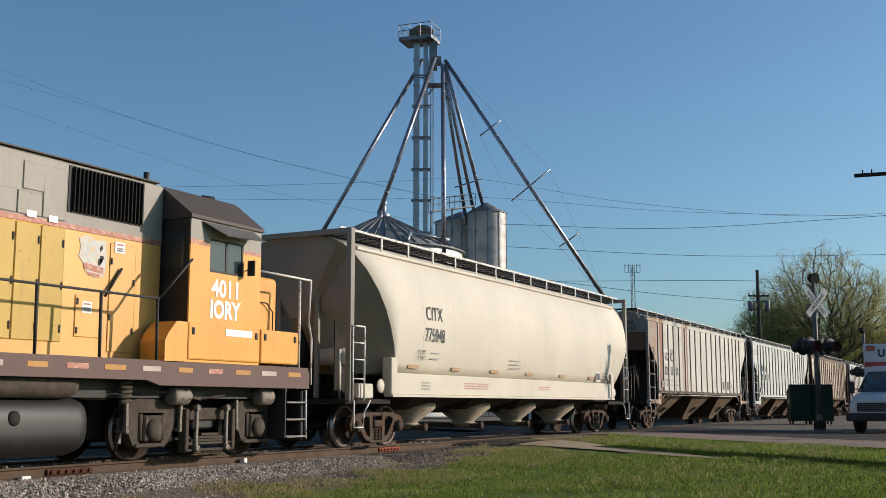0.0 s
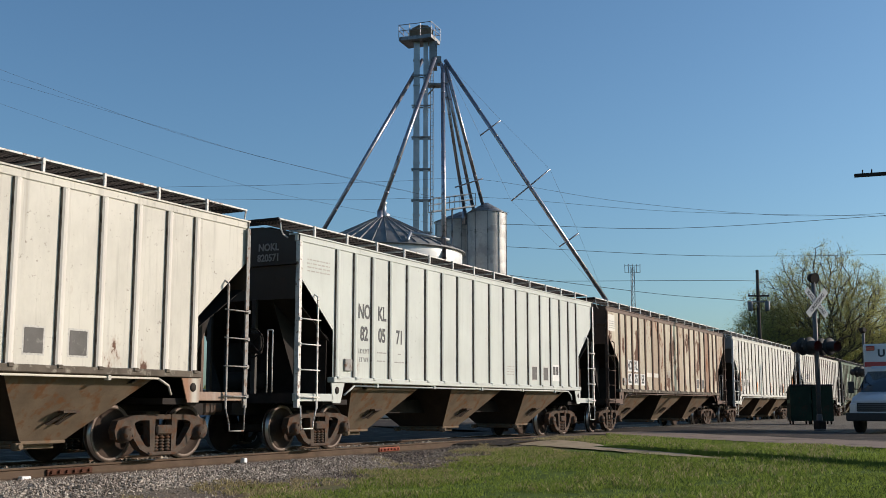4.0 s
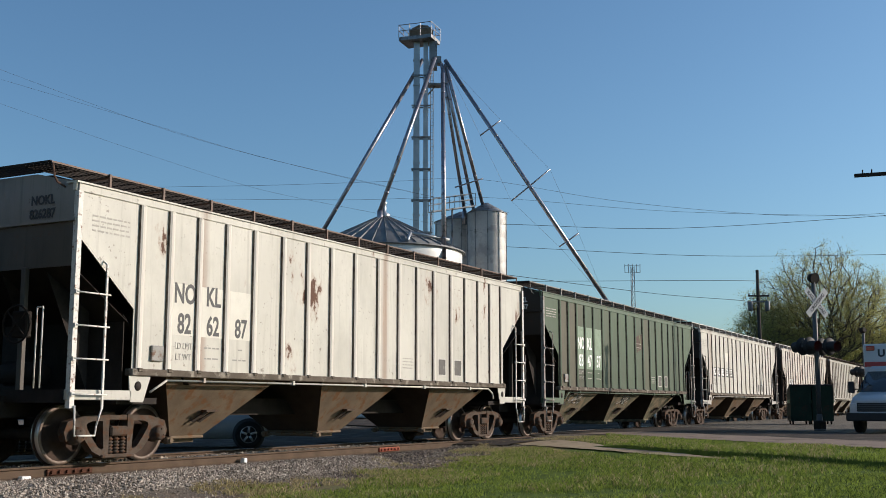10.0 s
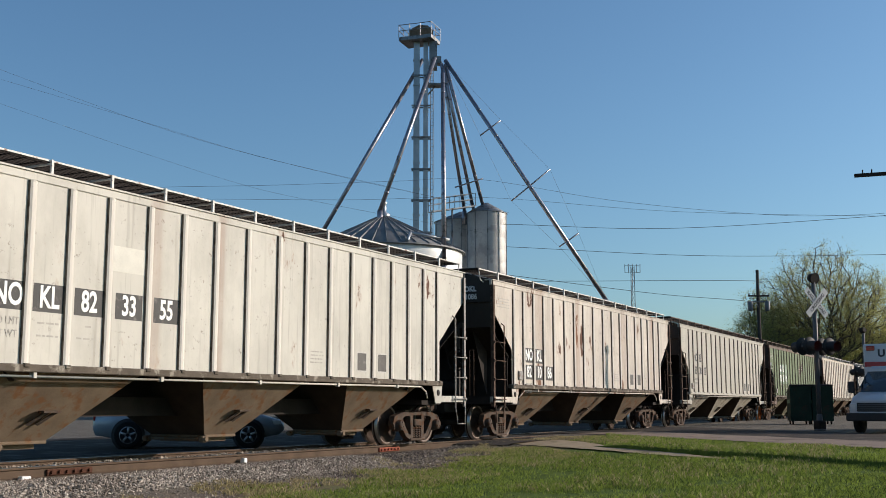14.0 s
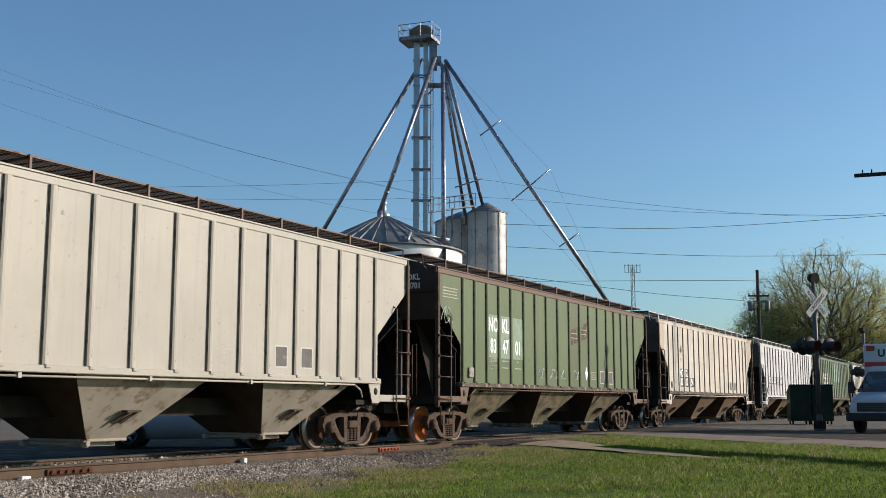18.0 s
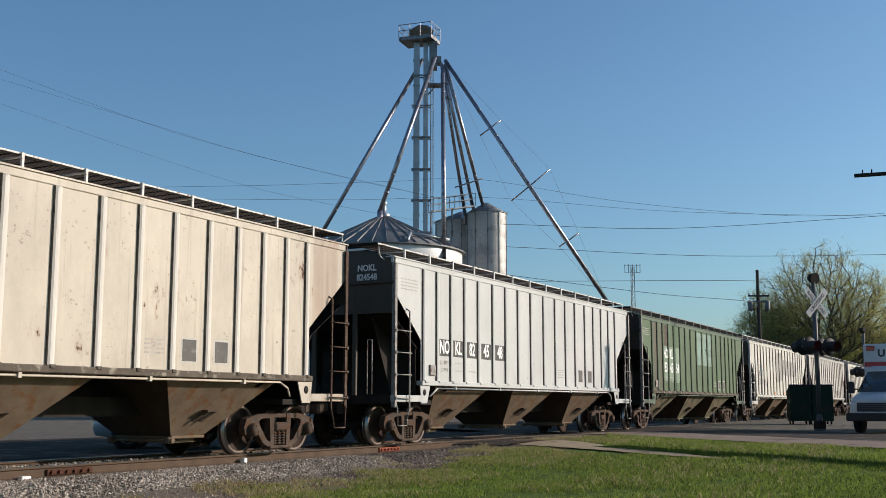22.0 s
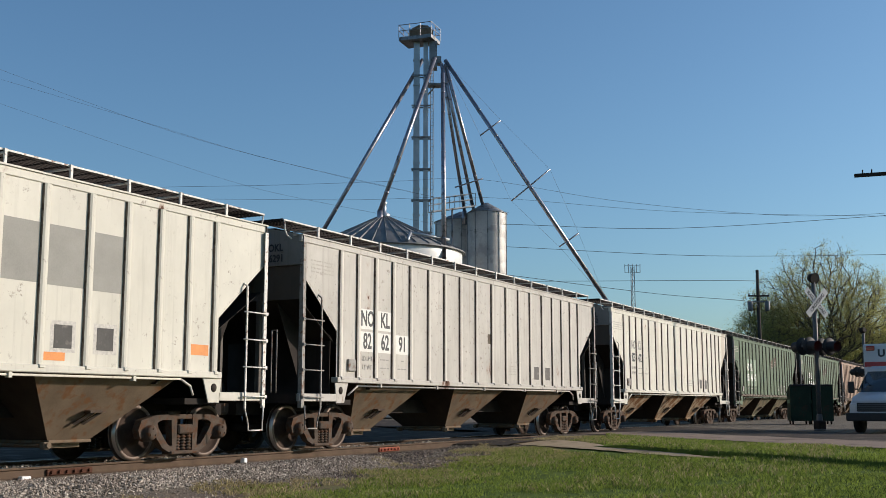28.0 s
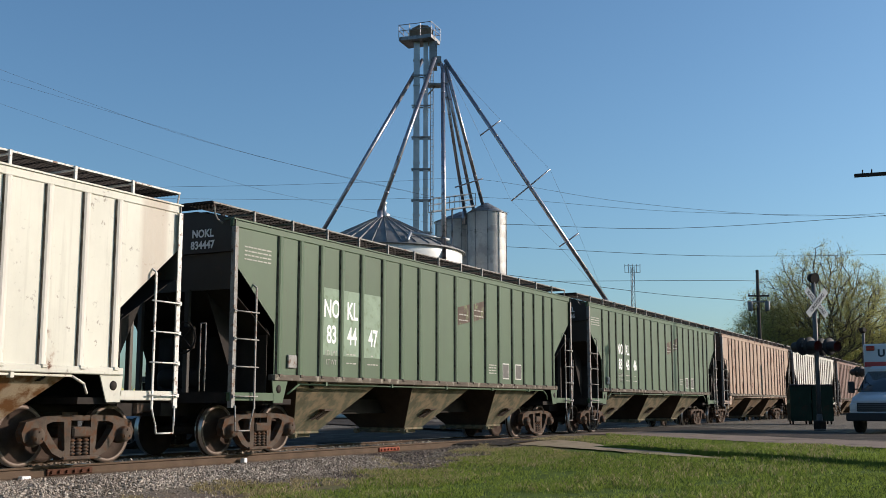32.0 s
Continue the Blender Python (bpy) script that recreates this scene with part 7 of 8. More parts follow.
def ambulance(at, rz):
    """A van-cab ambulance with a box body, front towards -y."""
    a = thing("ambulance", "white box-body ambulance with red stripe standing on the road", "ambulance", at, rz=rz)
    bm = bmesh.new()
    loft(bm, [[(-w, y, z0), (-w * 0.98, y, (z0 + z1) / 2), (-w * 0.88, y, z1), (w * 0.88, y, z1), (w * 0.98, y, (z0 + z1) / 2), (w, y, z0)] for y, w, z0, z1 in
              ((0.0, 0.92, 0.62, 1.02), (0.1, 0.97, 0.5, 1.12), (0.7, 1.0, 0.45, 1.24), (1.15, 1.0, 0.45, 1.34), (2.6, 1.0, 0.45, 1.36))])
    part("cab_body", bm, M["van_white"], a)
    bm = bmesh.new()
    loft(bm, [[(-w, y, 1.30), (-w * 0.8, y2, z), (w * 0.8, y2, z), (w, y, 1.30)] for y, y2, w, z in ((1.0, 1.05, 0.96, 1.34), (1.55, 1.75, 0.97, 2.02), (2.6, 2.6, 0.97, 2.1))])
    part("windscreen", bm, M["glass"], a)
    bm = bmesh.new()
    loft(bm, [[(-w, y, z - 0.05), (-w * 0.9, y, z + 0.06), (w * 0.9, y, z + 0.06), (w, y, z - 0.05)] for y, w, z in ((1.72, 0.80, 2.02), (2.2, 0.86, 2.12), (2.6, 0.88, 2.14))])
    part("cab_roof", bm, M["van_white"], a)
    bm = bmesh.new()
    bevel_box(bm, -1.15, 1.15, 2.6, 6.4, 0.55, 2.95, 0.05, 2)
    bx = part("box_body", bm, M["van_white"], a)
    bm = bmesh.new()
    box(bm, -1.12, 1.12, 2.592, 2.599, 2.18, 2.34)
    part("stripe", bm, M["van_red"], bx)
    piece("lettering", font_mesh("U", 0.34, 0.015), M["letter_black"], bx, pose(-0.55, 2.594, 2.62, 90, 0, 0))
    for x in (-0.9, 0.9):
        bm = bmesh.new()
        bevel_box(bm, x - 0.14, x + 0.14, 2.54, 2.6, 2.72, 2.88, 0.02, 1)
        part("beacon", bm, M["lens"], bx)
    bm = bmesh.new()
    bevel_box(bm, -0.7, 0.7, -0.03, 0.03, 0.68, 0.96, 0.02, 1)
    gr = part("grille", bm, M["loco_black"], a)
    for k in range(4):
        bm = bmesh.new()
        box(bm, -0.66, 0.66, -0.045, -0.03, 0.72 + 0.06 * k, 0.74 + 0.06 * k)
        part("grille_bar", bm, M["van_grey"], gr)
    bm = bmesh.new()
    bevel_box(bm, -1.02, 1.02, -0.14, 0.12, 0.38, 0.64, 0.04, 2)
    part("bumper", bm, M["loco_black"], a)
    for s in (-1, 1):
        bm = bmesh.new()
        bevel_box(bm, s * 0.80 - 0.12, s * 0.80 + 0.12, -0.03, 0.06, 0.72, 0.94, 0.02, 1)
        part("headlight", bm, M["headlight"], a)
        bm = bmesh.new()
        bevel_box(bm, s * 1.22 - 0.1, s * 1.22 + 0.1, 1.25, 1.33, 1.28, 1.66, 0.02, 1)
        tube(bm, (s * 0.97, 1.35, 1.4), (s * 1.2, 1.3, 1.42), 0.02, 6)
        part("mirror", bm, M["loco_black"], a)
        bm = bmesh.new()
        tube(bm, (s * 0.3, 1.12, 1.36), (s * 0.7, 1.3, 1.62), 0.012, 5)
        part("wiper", bm, M["loco_black"], a)
    for x in (-0.86, 0.86):
        for y in (0.85, 5.0):
            bm = bmesh.new()
            lathe(bm, [(0.24, -0.12), (0.36, -0.12), (0.385, -0.09), (0.385, 0.09), (0.36, 0.12), (0.24, 0.12)], 26, "x", (0, 0, 0))
            wh = part("wheel", bm, M["tyre"], a, at=(x, y, 0.385))
            bm = bmesh.new()
            lathe(bm, [(0.25, 0.0), (0.22, 0.125 if x > 0 else -0.125), (0.05, 0.13 if x > 0 else -0.13)], 20, "x", (0, 0, 0))
            part("rim", bm, M["alloy"], wh)
    return a


ambulance((37.44, 4.04, road_z(37.3, 4.0)), -99)

# ---- trees, poles and wires ----
M["bark"] = surface("bark", (0.12, 0.10, 0.082), 0.95, 0.0, 0.3, 3, 40, 0.6, 0.02)


def leaf_material(name, dark, lite):
    m, t, b = nodes(name)
    g = t.nodes.new("ShaderNodeNewGeometry")
    col = ramp(t, g.outputs["Random Per Island"], [(0.0, dark), (0.6, lite), (1.0, tuple(c * 1.3 for c in lite))])
    t.links.new(col, b.inputs["Base Color"])
    b.inputs["Roughness"].default_value = 0.7
    tr = t.nodes.new("ShaderNodeBsdfTranslucent")
    t.links.new(col, tr.inputs["Color"])
    mx = t.nodes.new("ShaderNodeMixShader")
    mx.inputs[0].default_value = 0.45
    t.links.new(b.outputs[0], mx.inputs[1])
    t.links.new(tr.outputs[0], mx.inputs[2])
    t.links.new(mx.outputs[0], t.nodes["Material Output"].inputs["Surface"])
    return m


M["leaf"] = leaf_material("young_leaves", (0.17, 0.17, 0.055), (0.46, 0.43, 0.155))
M["leaf_dense"] = leaf_material("dense_leaves", (0.17, 0.18, 0.055), (0.42, 0.40, 0.14))


def leaf_mesh(name, pts, size, rng, material):
    """Many small leaf quads round the given points."""
    n = len(pts)
    P_ = np.array(pts, dtype=float)
    a = rng.normal(size=(n, 3))
    a /= np.linalg.norm(a, axis=1)[:, None]
    b = np.cross(a, rng.normal(size=(n, 3)))
    b /= np.linalg.norm(b, axis=1)[:, None]
    s = size * rng.uniform(0.5, 1.3, (n, 1))
    v = np.stack([P_ - a * s, P_ + b * s * 0.5, P_ + a * s, P_ - b * s * 0.5], 1).reshape(-1, 3)
    me = bpy.data.meshes.new(name)
    me.from_pydata(v.tolist(), [], (np.arange(n)[:, None] * 4 + np.arange(4)).tolist())
    me.materials.append(material)
    return me


def tree(at, label, seed, lobes, fork, tips, leaves, leaf_size, material, girth=0.0165, twig=0.012, bare=0.35):
    """A tree whose limbs reach for points scattered in its crown's lobes: (x, y, z, radius, half height) round the foot."""
    tr = thing("tree", label, "tree", at, "trees")
    rng = np.random.default_rng(seed)
    goals = []
    vol = np.array([r * r * h for *c, r, h in lobes])
    for (cx, cy, cz, r, h), share in zip(lobes, vol / vol.sum()):
        d = rng.normal(size=(int(tips * share), 3))
        d /= np.linalg.norm(d, axis=1)[:, None]
        d *= rng.uniform(0.12, 1.0, (len(d), 1)) ** 0.5 * (1 + 0.09 * np.sin(d[:, :1] * 7 + seed) + 0.09 * np.cos(d[:, 2:] * 9 + d[:, 1:2] * 6))
        goals.append(d * (r, r, h) + (cx, cy, cz))
    goals = np.concatenate(goals)
    fk = np.array(fork, float)
    goals = goals[np.argsort(np.linalg.norm(goals - fk, axis=1) + rng.normal(0, 0.8, len(goals)))]
    cap = len(goals) * 3 + 8
    node, up, run = np.zeros((cap, 3)), np.full(cap, -1), np.zeros(cap)
    n = 5
    for q in range(5):
        node[q] = fk * (q / 4) + (0.12 * math.sin(q * 2.0), 0.12 * math.cos(q * 1.3), -0.3 if q == 0 else 0)
        up[q] = q - 1
    ends = []
    for g in goals:
        away_ = g - node[1:n]
        dist = np.linalg.norm(away_, axis=1)
        fit_ = dist + 0.42 * run[1:n] + 0.35 * np.clip(node[1:n, 2] - g[2], 0, 9)
        src = 1 + int(np.argmin(fit_))
        a, length = node[src], dist[src - 1]
        last = src
        for f in (0.34, 0.68, 1.0):
            node[n] = a + (g - a) * f + rng.normal(0, 0.018, 3) * length * (f < 1) + (0, 0, 0.03 * length * math.sin(f * 3.14))
            up[n], run[n] = last, run[last] + length / 3
            last = n
            n += 1
        ends.append(last)
    load = np.zeros(n)
    load[ends] = 1
    for q in range(n - 1, 0, -1):
        load[up[q]] += load[q]
    rad = np.maximum(twig, girth * np.maximum(load, 1) ** 0.46)
    verts, faces = [], []
    for q in range(1, n):
        p0, p1 = Vector(node[up[q]]), Vector(node[q])
        seg = 8 if rad[q] > 0.09 else 5 if rad[q] > 0.03 else 3
        r0 = min(rad[up[q]], rad[q] * 1.25)
        qt = (p1 - p0).to_track_quat("Z", "Y")
        n0 = len(verts)
        for c, r in ((p0, r0), (p1, rad[q])):
            for w in range(seg):
                ang = 2 * math.pi * w / seg
                verts.append(tuple(c + qt @ Vector((math.cos(ang) * r, math.sin(ang) * r, 0))))
        for w in range(seg):
            faces.append((n0 + w, n0 + (w + 1) % seg, n0 + seg + (w + 1) % seg, n0 + seg + w))
    me = bpy.data.meshes.new("trunk_and_limbs")
    me.from_pydata(verts, [], faces)
    me.materials.append(M["bark"])
    for p in me.polygons:
        p.use_smooth = True
    part("trunk", me, None, tr)
    tp = node[ends]
    high = tp[:, 2].max()
    tp = tp[rng.uniform(0, 1, len(tp)) > bare * np.clip(tp[:, 2] / high * 1.6 - 0.5, 0, 1)]
    tp = tp[rng.permutation(len(tp))[:int(len(tp) * 0.42)]]
    pick = tp[rng.integers(0, len(tp), leaves)] + rng.normal(0, 1, (leaves, 3)) * rng.uniform(0.10, 0.72, (leaves, 1))
    part("crown", leaf_mesh("crown", pick, leaf_size, rng, material), None, tr)
    return tr


tree((120.6, 16.5, 0.0), "large spreading tree with dark limbs and sparse young leaves", 4,
     [(-0.6, 1.4, 11.6, 6.6, 6.3), (0.3, 5.4, 9.2, 4.2, 4.6), (0.4, -3.2, 9.6, 4.4, 4.8)], (0.2, 0.5, 4.6), 2800, 110000, 0.062, M["leaf"], bare=0.7)
tree((119.0, 24.2, 0.0), "leafy tree with dull green foliage behind the pole", 23,
     [(0, 0, 8.4, 2.9, 5.2), (0, -2.6, 8.2, 3.4, 4.2)], (0, 0, 3.0), 1000, 60000, 0.062, M["leaf_dense"], bare=0.3)
tree((124.0, 9.6, 0.0), "leafy tree with bright fresh green foliage", 31, [(0, 0, 6.6, 4.6, 3.8)], (0, 0, 2.6), 900, 40000, 0.065, M["leaf"], bare=0.1)
# shrubs and far woods
rngw = np.random.default_rng(8)
pts = []
for k in range(330):
    x, az = rngw.uniform(128, 170), rngw.uniform(0.05, 0.175)
    y = x * math.tan(az)
    n = 110
    c = np.array([x, y, rngw.uniform(1.0, 8.5)])
    pts.append(c + rngw.normal(0, 1, (n, 3)) * np.array([1.2, 1.2, 0.9]))
pts = np.concatenate(pts)
pts[:, 2] = np.abs(pts[:, 2]) * 1.1
sh = new("shrubs", leaf_mesh("shrubs", pts, 0.26, rngw, M["leaf_dense"]))
tagged(sh, "dense green shrubs and low woods beyond the road", "shrubs", kind="stuff")
pts = []
for k in range(700):
    a = rngw.uniform(-0.25, 1.75)
    r = rngw.uniform(380, 520)
    c = np.array([math.cos(a) * r, math.sin(a) * r, rngw.uniform(2.0, 4.0)])
    pts.append(c + rngw.normal(0, 1, (40, 3)) * np.array([4.5, 4.5, 2.2]))
pts = np.concatenate(pts)
pts[:, 2] = np.abs(pts[:, 2])
fw_ = new("far_woods", leaf_mesh("far_woods", pts, 1.6, rngw, M["leaf_dense"]))
tagged(fw_, "far line of woods on the horizon", "woods", kind="stuff")

M["pole_wood"] = surface("pole_wood", (0.06, 0.05, 0.043), 0.9, 0.0, 0.3, 3, 40, 0.4, 0.01)
M["transformer"] = surface("transformer_grey", (0.14, 0.145, 0.15), 0.5, 0.2, 0.1, 3, 40, 0.1)


def utility_pole(at, height, arm_az, cans=2):
    po = thing("utility_pole", "dark wooden utility pole with transformers", "utility pole", at, "utility poles", rz=arm_az)
    bm = bmesh.new()
    tube(bm, (0, 0, -0.5), (0, 0, height), 0.17, 10, 0.11)
    part("pole", bm, M["pole_wood"], po)
    bm = bmesh.new()
    bevel_box(bm, -0.75, 0.75, -0.19, -0.09, height - 1.9, height - 1.79, 0.01, 1)
    part("cross_arm", bm, M["pole_wood"], po)
    for x in (-0.68, -0.3, 0.3, 0.68):
        bm = bmesh.new()
        lathe(bm, [(0.03, 0), (0.05, 0.03), (0.03, 0.08), (0.05, 0.12), (0.02, 0.16)], 10, "z", (x, -0.14, height - 1.79))
        part("insulator", bm, M["transformer"], po)
    for k in range(cans):
        x = (-0.6, 0.6, 0.0)[k]
        bm = bmesh.new()
        lathe(bm, [(0.05, 0), (0.16, 0.02), (0.18, 0.08), (0.18, 0.62), (0.15, 0.68), (0.05, 0.72)], 16, "z", (x, -0.1, height - 2.9))
        box(bm, min(x, 0), max(x, 0), -0.13, -0.07, height - 2.3, height - 2.2)
        part("transformer", bm, M["transformer"], po)
    return po


utility_pole((79.0, 16.15, 0), 10.4, -62, 2)

M["wire"] = surface("weathered_wire", (0.16, 0.165, 0.17), 0.6, 0.3, 0.15, 2, 30, 0.05)
line = thing("power_line", "thin dark overhead power wires", "power line", (0, 0, 0))
WIRES = [[(37.5, 53.0, 21.1), (39.66, 49.28, 19.47), (44.98, 40.26, 15.7), (49.55, 32.24, 13.26), (54.1, 24.2, 11.3)],
         [(37.6, 53.1, 20.2), (39.74, 49.32, 18.86), (44.2, 41.59, 16.22), (47.58, 35.72, 14.24), (52.5, 27.2, 12.0)],
         [(42.4, 55.0, 19.6), (45.42, 49.78, 17.49), (48.11, 45.17, 15.68), (51.29, 39.69, 13.7), (53.9, 35.04, 12.55), (58.0, 27.7, 11.0)],
         [(52.0, 59.7, 15.2), (56.17, 51.6, 15.59), (59.88, 44.43, 15.74), (63.76, 36.92, 16.01), (66.41, 31.8, 16.13), (71.05, 23.38, 14.64), (76.5, 13.22, 13.69), (80.73, 5.02, 13.99)],
         [(52.0, 59.8, 14.9), (56.97, 50.28, 14.83), (62.5, 39.73, 14.76), (66.74, 31.54, 14.91), (72.91, 20.02, 13.96), (80.78, 5.05, 13.61)],
         [(67.5, 30.64, 13.12), (73.05, 20.09, 12.85), (80.74, 5.03, 13.88)],
         [(67.78, 30.56, 11.6), (74.17, 18.51, 10.99), (81.09, 5.21, 11.1)],
         [(68.11, 30.52, 9.69), (72.89, 21.74, 8.44), (75.8, 16.32, 7.94), (78.9, 16.1, 7.75)],
         [(64.62, 37.37, 9.2), (69.94, 27.14, 9.28), (75.63, 16.23, 9.31), (78.9, 16.1, 9.4)]]


def curve_through(pts, n=10):
    """A smooth line through the points (Catmull-Rom)."""
    p = [Vector(q) for q in pts]
    p = [p[0] * 2 - p[1]] + p + [p[-1] * 2 - p[-2]]
    out = []
    for i in range(1, len(p) - 2):
        for k in range(n):
            t = k / n
            a, b, c, d = p[i - 1:i + 3]
            out.append(0.5 * ((2 * b) + (c - a) * t + (2 * a - 5 * b + 4 * c - d) * t * t + (3 * b - a - 3 * c + d) * t ** 3))
    return out + [p[-2]]


for k, w in enumerate(WIRES):
    bm = bmesh.new()
    cable(bm, curve_through(w), 0.006 if k < 3 else 0.010 if k < 5 else 0.016, 4)
    part("wire", bm, M["wire"], line)

# lattice radio mast, far off
ant = thing("radio_mast", "slender grey lattice radio mast in the distance", "radio mast", (211.6, 67.7, 0))
bm = bmesh.new()
legs = [(0.55 * math.cos(a), 0.55 * math.sin(a)) for a in (0.4, 2.5, 4.6)]
for x, y in legs:
    tube(bm, (x, y, 0), (x * 0.7, y * 0.7, 28.4), 0.07, 5)
for k in range(24):
    z = 28.4 * k / 24
    for i in range(3):
        a, b = legs[i], legs[(i + 1) % 3]
        f0, f1 = 1 - 0.3 * k / 24, 1 - 0.3 * (k + 1) / 24
        tube(bm, (a[0] * f0, a[1] * f0, z), (b[0] * f1, b[1] * f1, z + 28.4 / 24), 0.035, 3)
part("lattice", bm, M["galv_dark"], ant)
for z in (27.3, 28.6):
    bm = bmesh.new()
    for a, b in (((-0.7, 1.35), (0.7, -1.35)), ((-0.7, 1.35), (-0.2, 0.2)), ((0.7, -1.35), (0.2, 0.2))):
        tube(bm, (a[0], a[1], z), (b[0], b[1], z), 0.05, 4)
    part("antenna_frame", bm, M["galv_dark"], ant)
for x, y in ((-0.7, 1.35), (0.7, -1.35), (0.0, 0.0), (-0.35, 0.7), (0.35, -0.7)):
    bm = bmesh.new()
    tube(bm, (x, y, 27.2), (x, y, 28.9), 0.06, 4)
    part("antenna_panel", bm, M["galv_dark"], ant)

# cross-arm of a utility pole that stands just outside the view
arm = thing("overhead_arm", "dark cross-arm of a utility pole beside the road", "utility pole", (49.72, 5.86, 0))
d_ = Vector((0.41, -0.80, 0.06)).normalized()
side = Vector((0.89, 0.45, 0)) * 0.07
base_ = Vector((0, 0, 10.82))
bm = bmesh.new()
slab(bm, [base_ - side, base_ + side, base_ + side + d_ * 4.4, base_ - side + d_ * 4.4], 0.15)
part("beam", bm, M["steel_dark"], arm)
for k in (0.35, 0.75):
    bm = bmesh.new()
    tube(bm, base_ + d_ * k, base_ + d_ * k + Vector((0, 0, 0.16)), 0.03, 6)
    part("insulator", bm, M["steel_dark"], arm)
bm = bmesh.new()
p_ = d_ * 2.2
tube(bm, (p_.x, p_.y, -0.6), (p_.x, p_.y, 11.8), 0.14, 12, 0.10)
part("pole", bm, M["steel_dark"], arm)

# ---- rail joints, paint spots ----
M["joint_rust"] = surface("joint_rust", (0.085, 0.038, 0.024), 0.85, 0.1, 0.4, 12, 60, 0.4)
M["joint_red"] = surface("joint_red_paint", (0.26, 0.075, 0.045), 0.75, 0.0, 0.4, 12, 60, 0.4)
for x, mat in ((12.64, "joint_rust"), (22.35, "joint_red")):
    jb = thing("joint_bar", "rusty bolted joint bar on the rail", "joint bar", (x, TRACK_Y - 0.7525, 0), "joint bars")
    bm = bmesh.new()
    bevel_box(bm, -0.46, 0.46, -0.05, -0.013, -0.145, -0.05, 0.01, 1)
    part("bar", bm, M[mat], jb)
    for k in range(6):
        bm = bmesh.new()
        tube(bm, (-0.38 + 0.152 * k, -0.05, -0.097), (-0.38 + 0.152 * k, -0.085, -0.097), 0.026, 6)
        part("bolt", bm, M[mat], jb)
for x, y, z, sx in ((16.85, TRACK_Y - 0.86, -0.12, 0.05), (11.7, TRACK_Y - 0.86, -0.17, 0.09)):
    bm = bmesh.new()
    bevel_box(bm, -sx, sx, -0.05, 0.05, -0.05, 0.05, 0.02, 2)
    mono("marker_stone", bm, M["sign_white"], "white painted stone beside the rail", "stone", (x, y, z), "marker stones")

# ---- crossing apron: worn asphalt and dirt that bury the rails ----
apron = band(steps(25.6, 48, 50), steps(11.6, 17.4, 16), lambda x, y: -0.028 + 0.012 * noise.noise(Vector((x, y, 3))) - 0.35 * max(0, 26.6 - x) ** 1.5 * 0.15)
mono("crossing_apron", apron, M["asphalt"], "worn asphalt of the level crossing", "road", kind="structure")

# ---- ballast stones, grass blades ----
def stones(n, area, seed, size):
    rng = np.random.default_rng(seed)
    base = np.array([(1, 0, 0), (-1, 0, 0), (0, 1, 0), (0, -1, 0), (0, 0, 1), (0, 0, -1)], float)
    f = np.array([(0, 2, 4), (2, 1, 4), (1, 3, 4), (3, 0, 4), (2, 0, 5), (1, 2, 5), (3, 1, 5), (0, 3, 5)])
    x0, x1, y0, y1 = area
    x = x0 + (x1 - x0) * rng.uniform(0, 1, n) ** 1.3
    y = rng.uniform(y0, y1, n)
    keep = np.abs(np.abs(y - TRACK_Y) - 0.7525) > 0.11
    x, y = x[keep], y[keep]
    n = len(x)
    z = np.array([ground_z(a, b) for a, b in zip(x, y)])
    s = size * rng.uniform(0.5, 1.5, n)
    v = base[None] * rng.uniform(0.5, 1.1, (n, 6, 1)) + rng.normal(0, 0.18, (n, 6, 3))
    a = rng.uniform(0, 6.283, n)
    c, si = np.cos(a)[:, None], np.sin(a)[:, None]
    v = np.stack([v[..., 0] * c - v[..., 1] * si, v[..., 0] * si + v[..., 1] * c, v[..., 2] * 0.8], -1) * s[:, None, None]
    v += np.stack([x, y, z + s * 0.35], -1)[:, None]
    me = bpy.data.meshes.new("ballast_stones")
    me.from_pydata(v.reshape(-1, 3).tolist(), [], (np.arange(n)[:, None, None] * 6 + f[None]).reshape(-1, 3).tolist())
    return me


def island_material(name, stops, rough=0.9):
    m, t, b = nodes(name)
    g = t.nodes.new("ShaderNodeNewGeometry")
    col = ramp(t, g.outputs["Random Per Island"], stops)
    v = coords(t)
    col = mix(t, 0.25, col, ramp(t, noise_tex(t, v, 1.1, 3), [(0.3, stops[0][1]), (0.7, stops[-1][1])]))
    t.links.new(col, b.inputs["Base Color"])
    b.inputs["Roughness"].default_value = rough
    return m


M["stone"] = island_material("ballast_stone", [(0.0, (0.085, 0.064, 0.048)), (0.4, (0.21, 0.168, 0.128)), (0.75, (0.38, 0.32, 0.255)), (1.0, (0.60, 0.53, 0.44))])
M["stone_brown"] = island_material("brown_stone", [(0.0, (0.03, 0.022, 0.017)), (0.5, (0.10, 0.075, 0.056)), (0.85, (0.20, 0.155, 0.12)), (1.0, (0.42, 0.36, 0.29))])
for n, area, seed, size, mat in ((30000, (7.0, 20.5, 11.6, 13.1), 1, 0.025, "stone"), (5000, (7.0, 26, 13.1, 15.9), 2, 0.030, "stone"), (3500, (7.0, 24, 10.6, 11.8), 3, 0.018, "stone"),
                                 (14000, (16.5, 26.5, 11.3, 13.1), 4, 0.024, "stone_brown"), (5000, (15.0, 30, 10.5, 12.4), 5, 0.020, "stone_brown")):
    me = stones(n, area, seed, size)
    me.materials.append(M[mat])
    tagged(new("ballast_stones", me), "loose pale and grey ballast stones" if mat == "stone" else "loose brown dirty ballast stones", "ballast", kind="stuff")


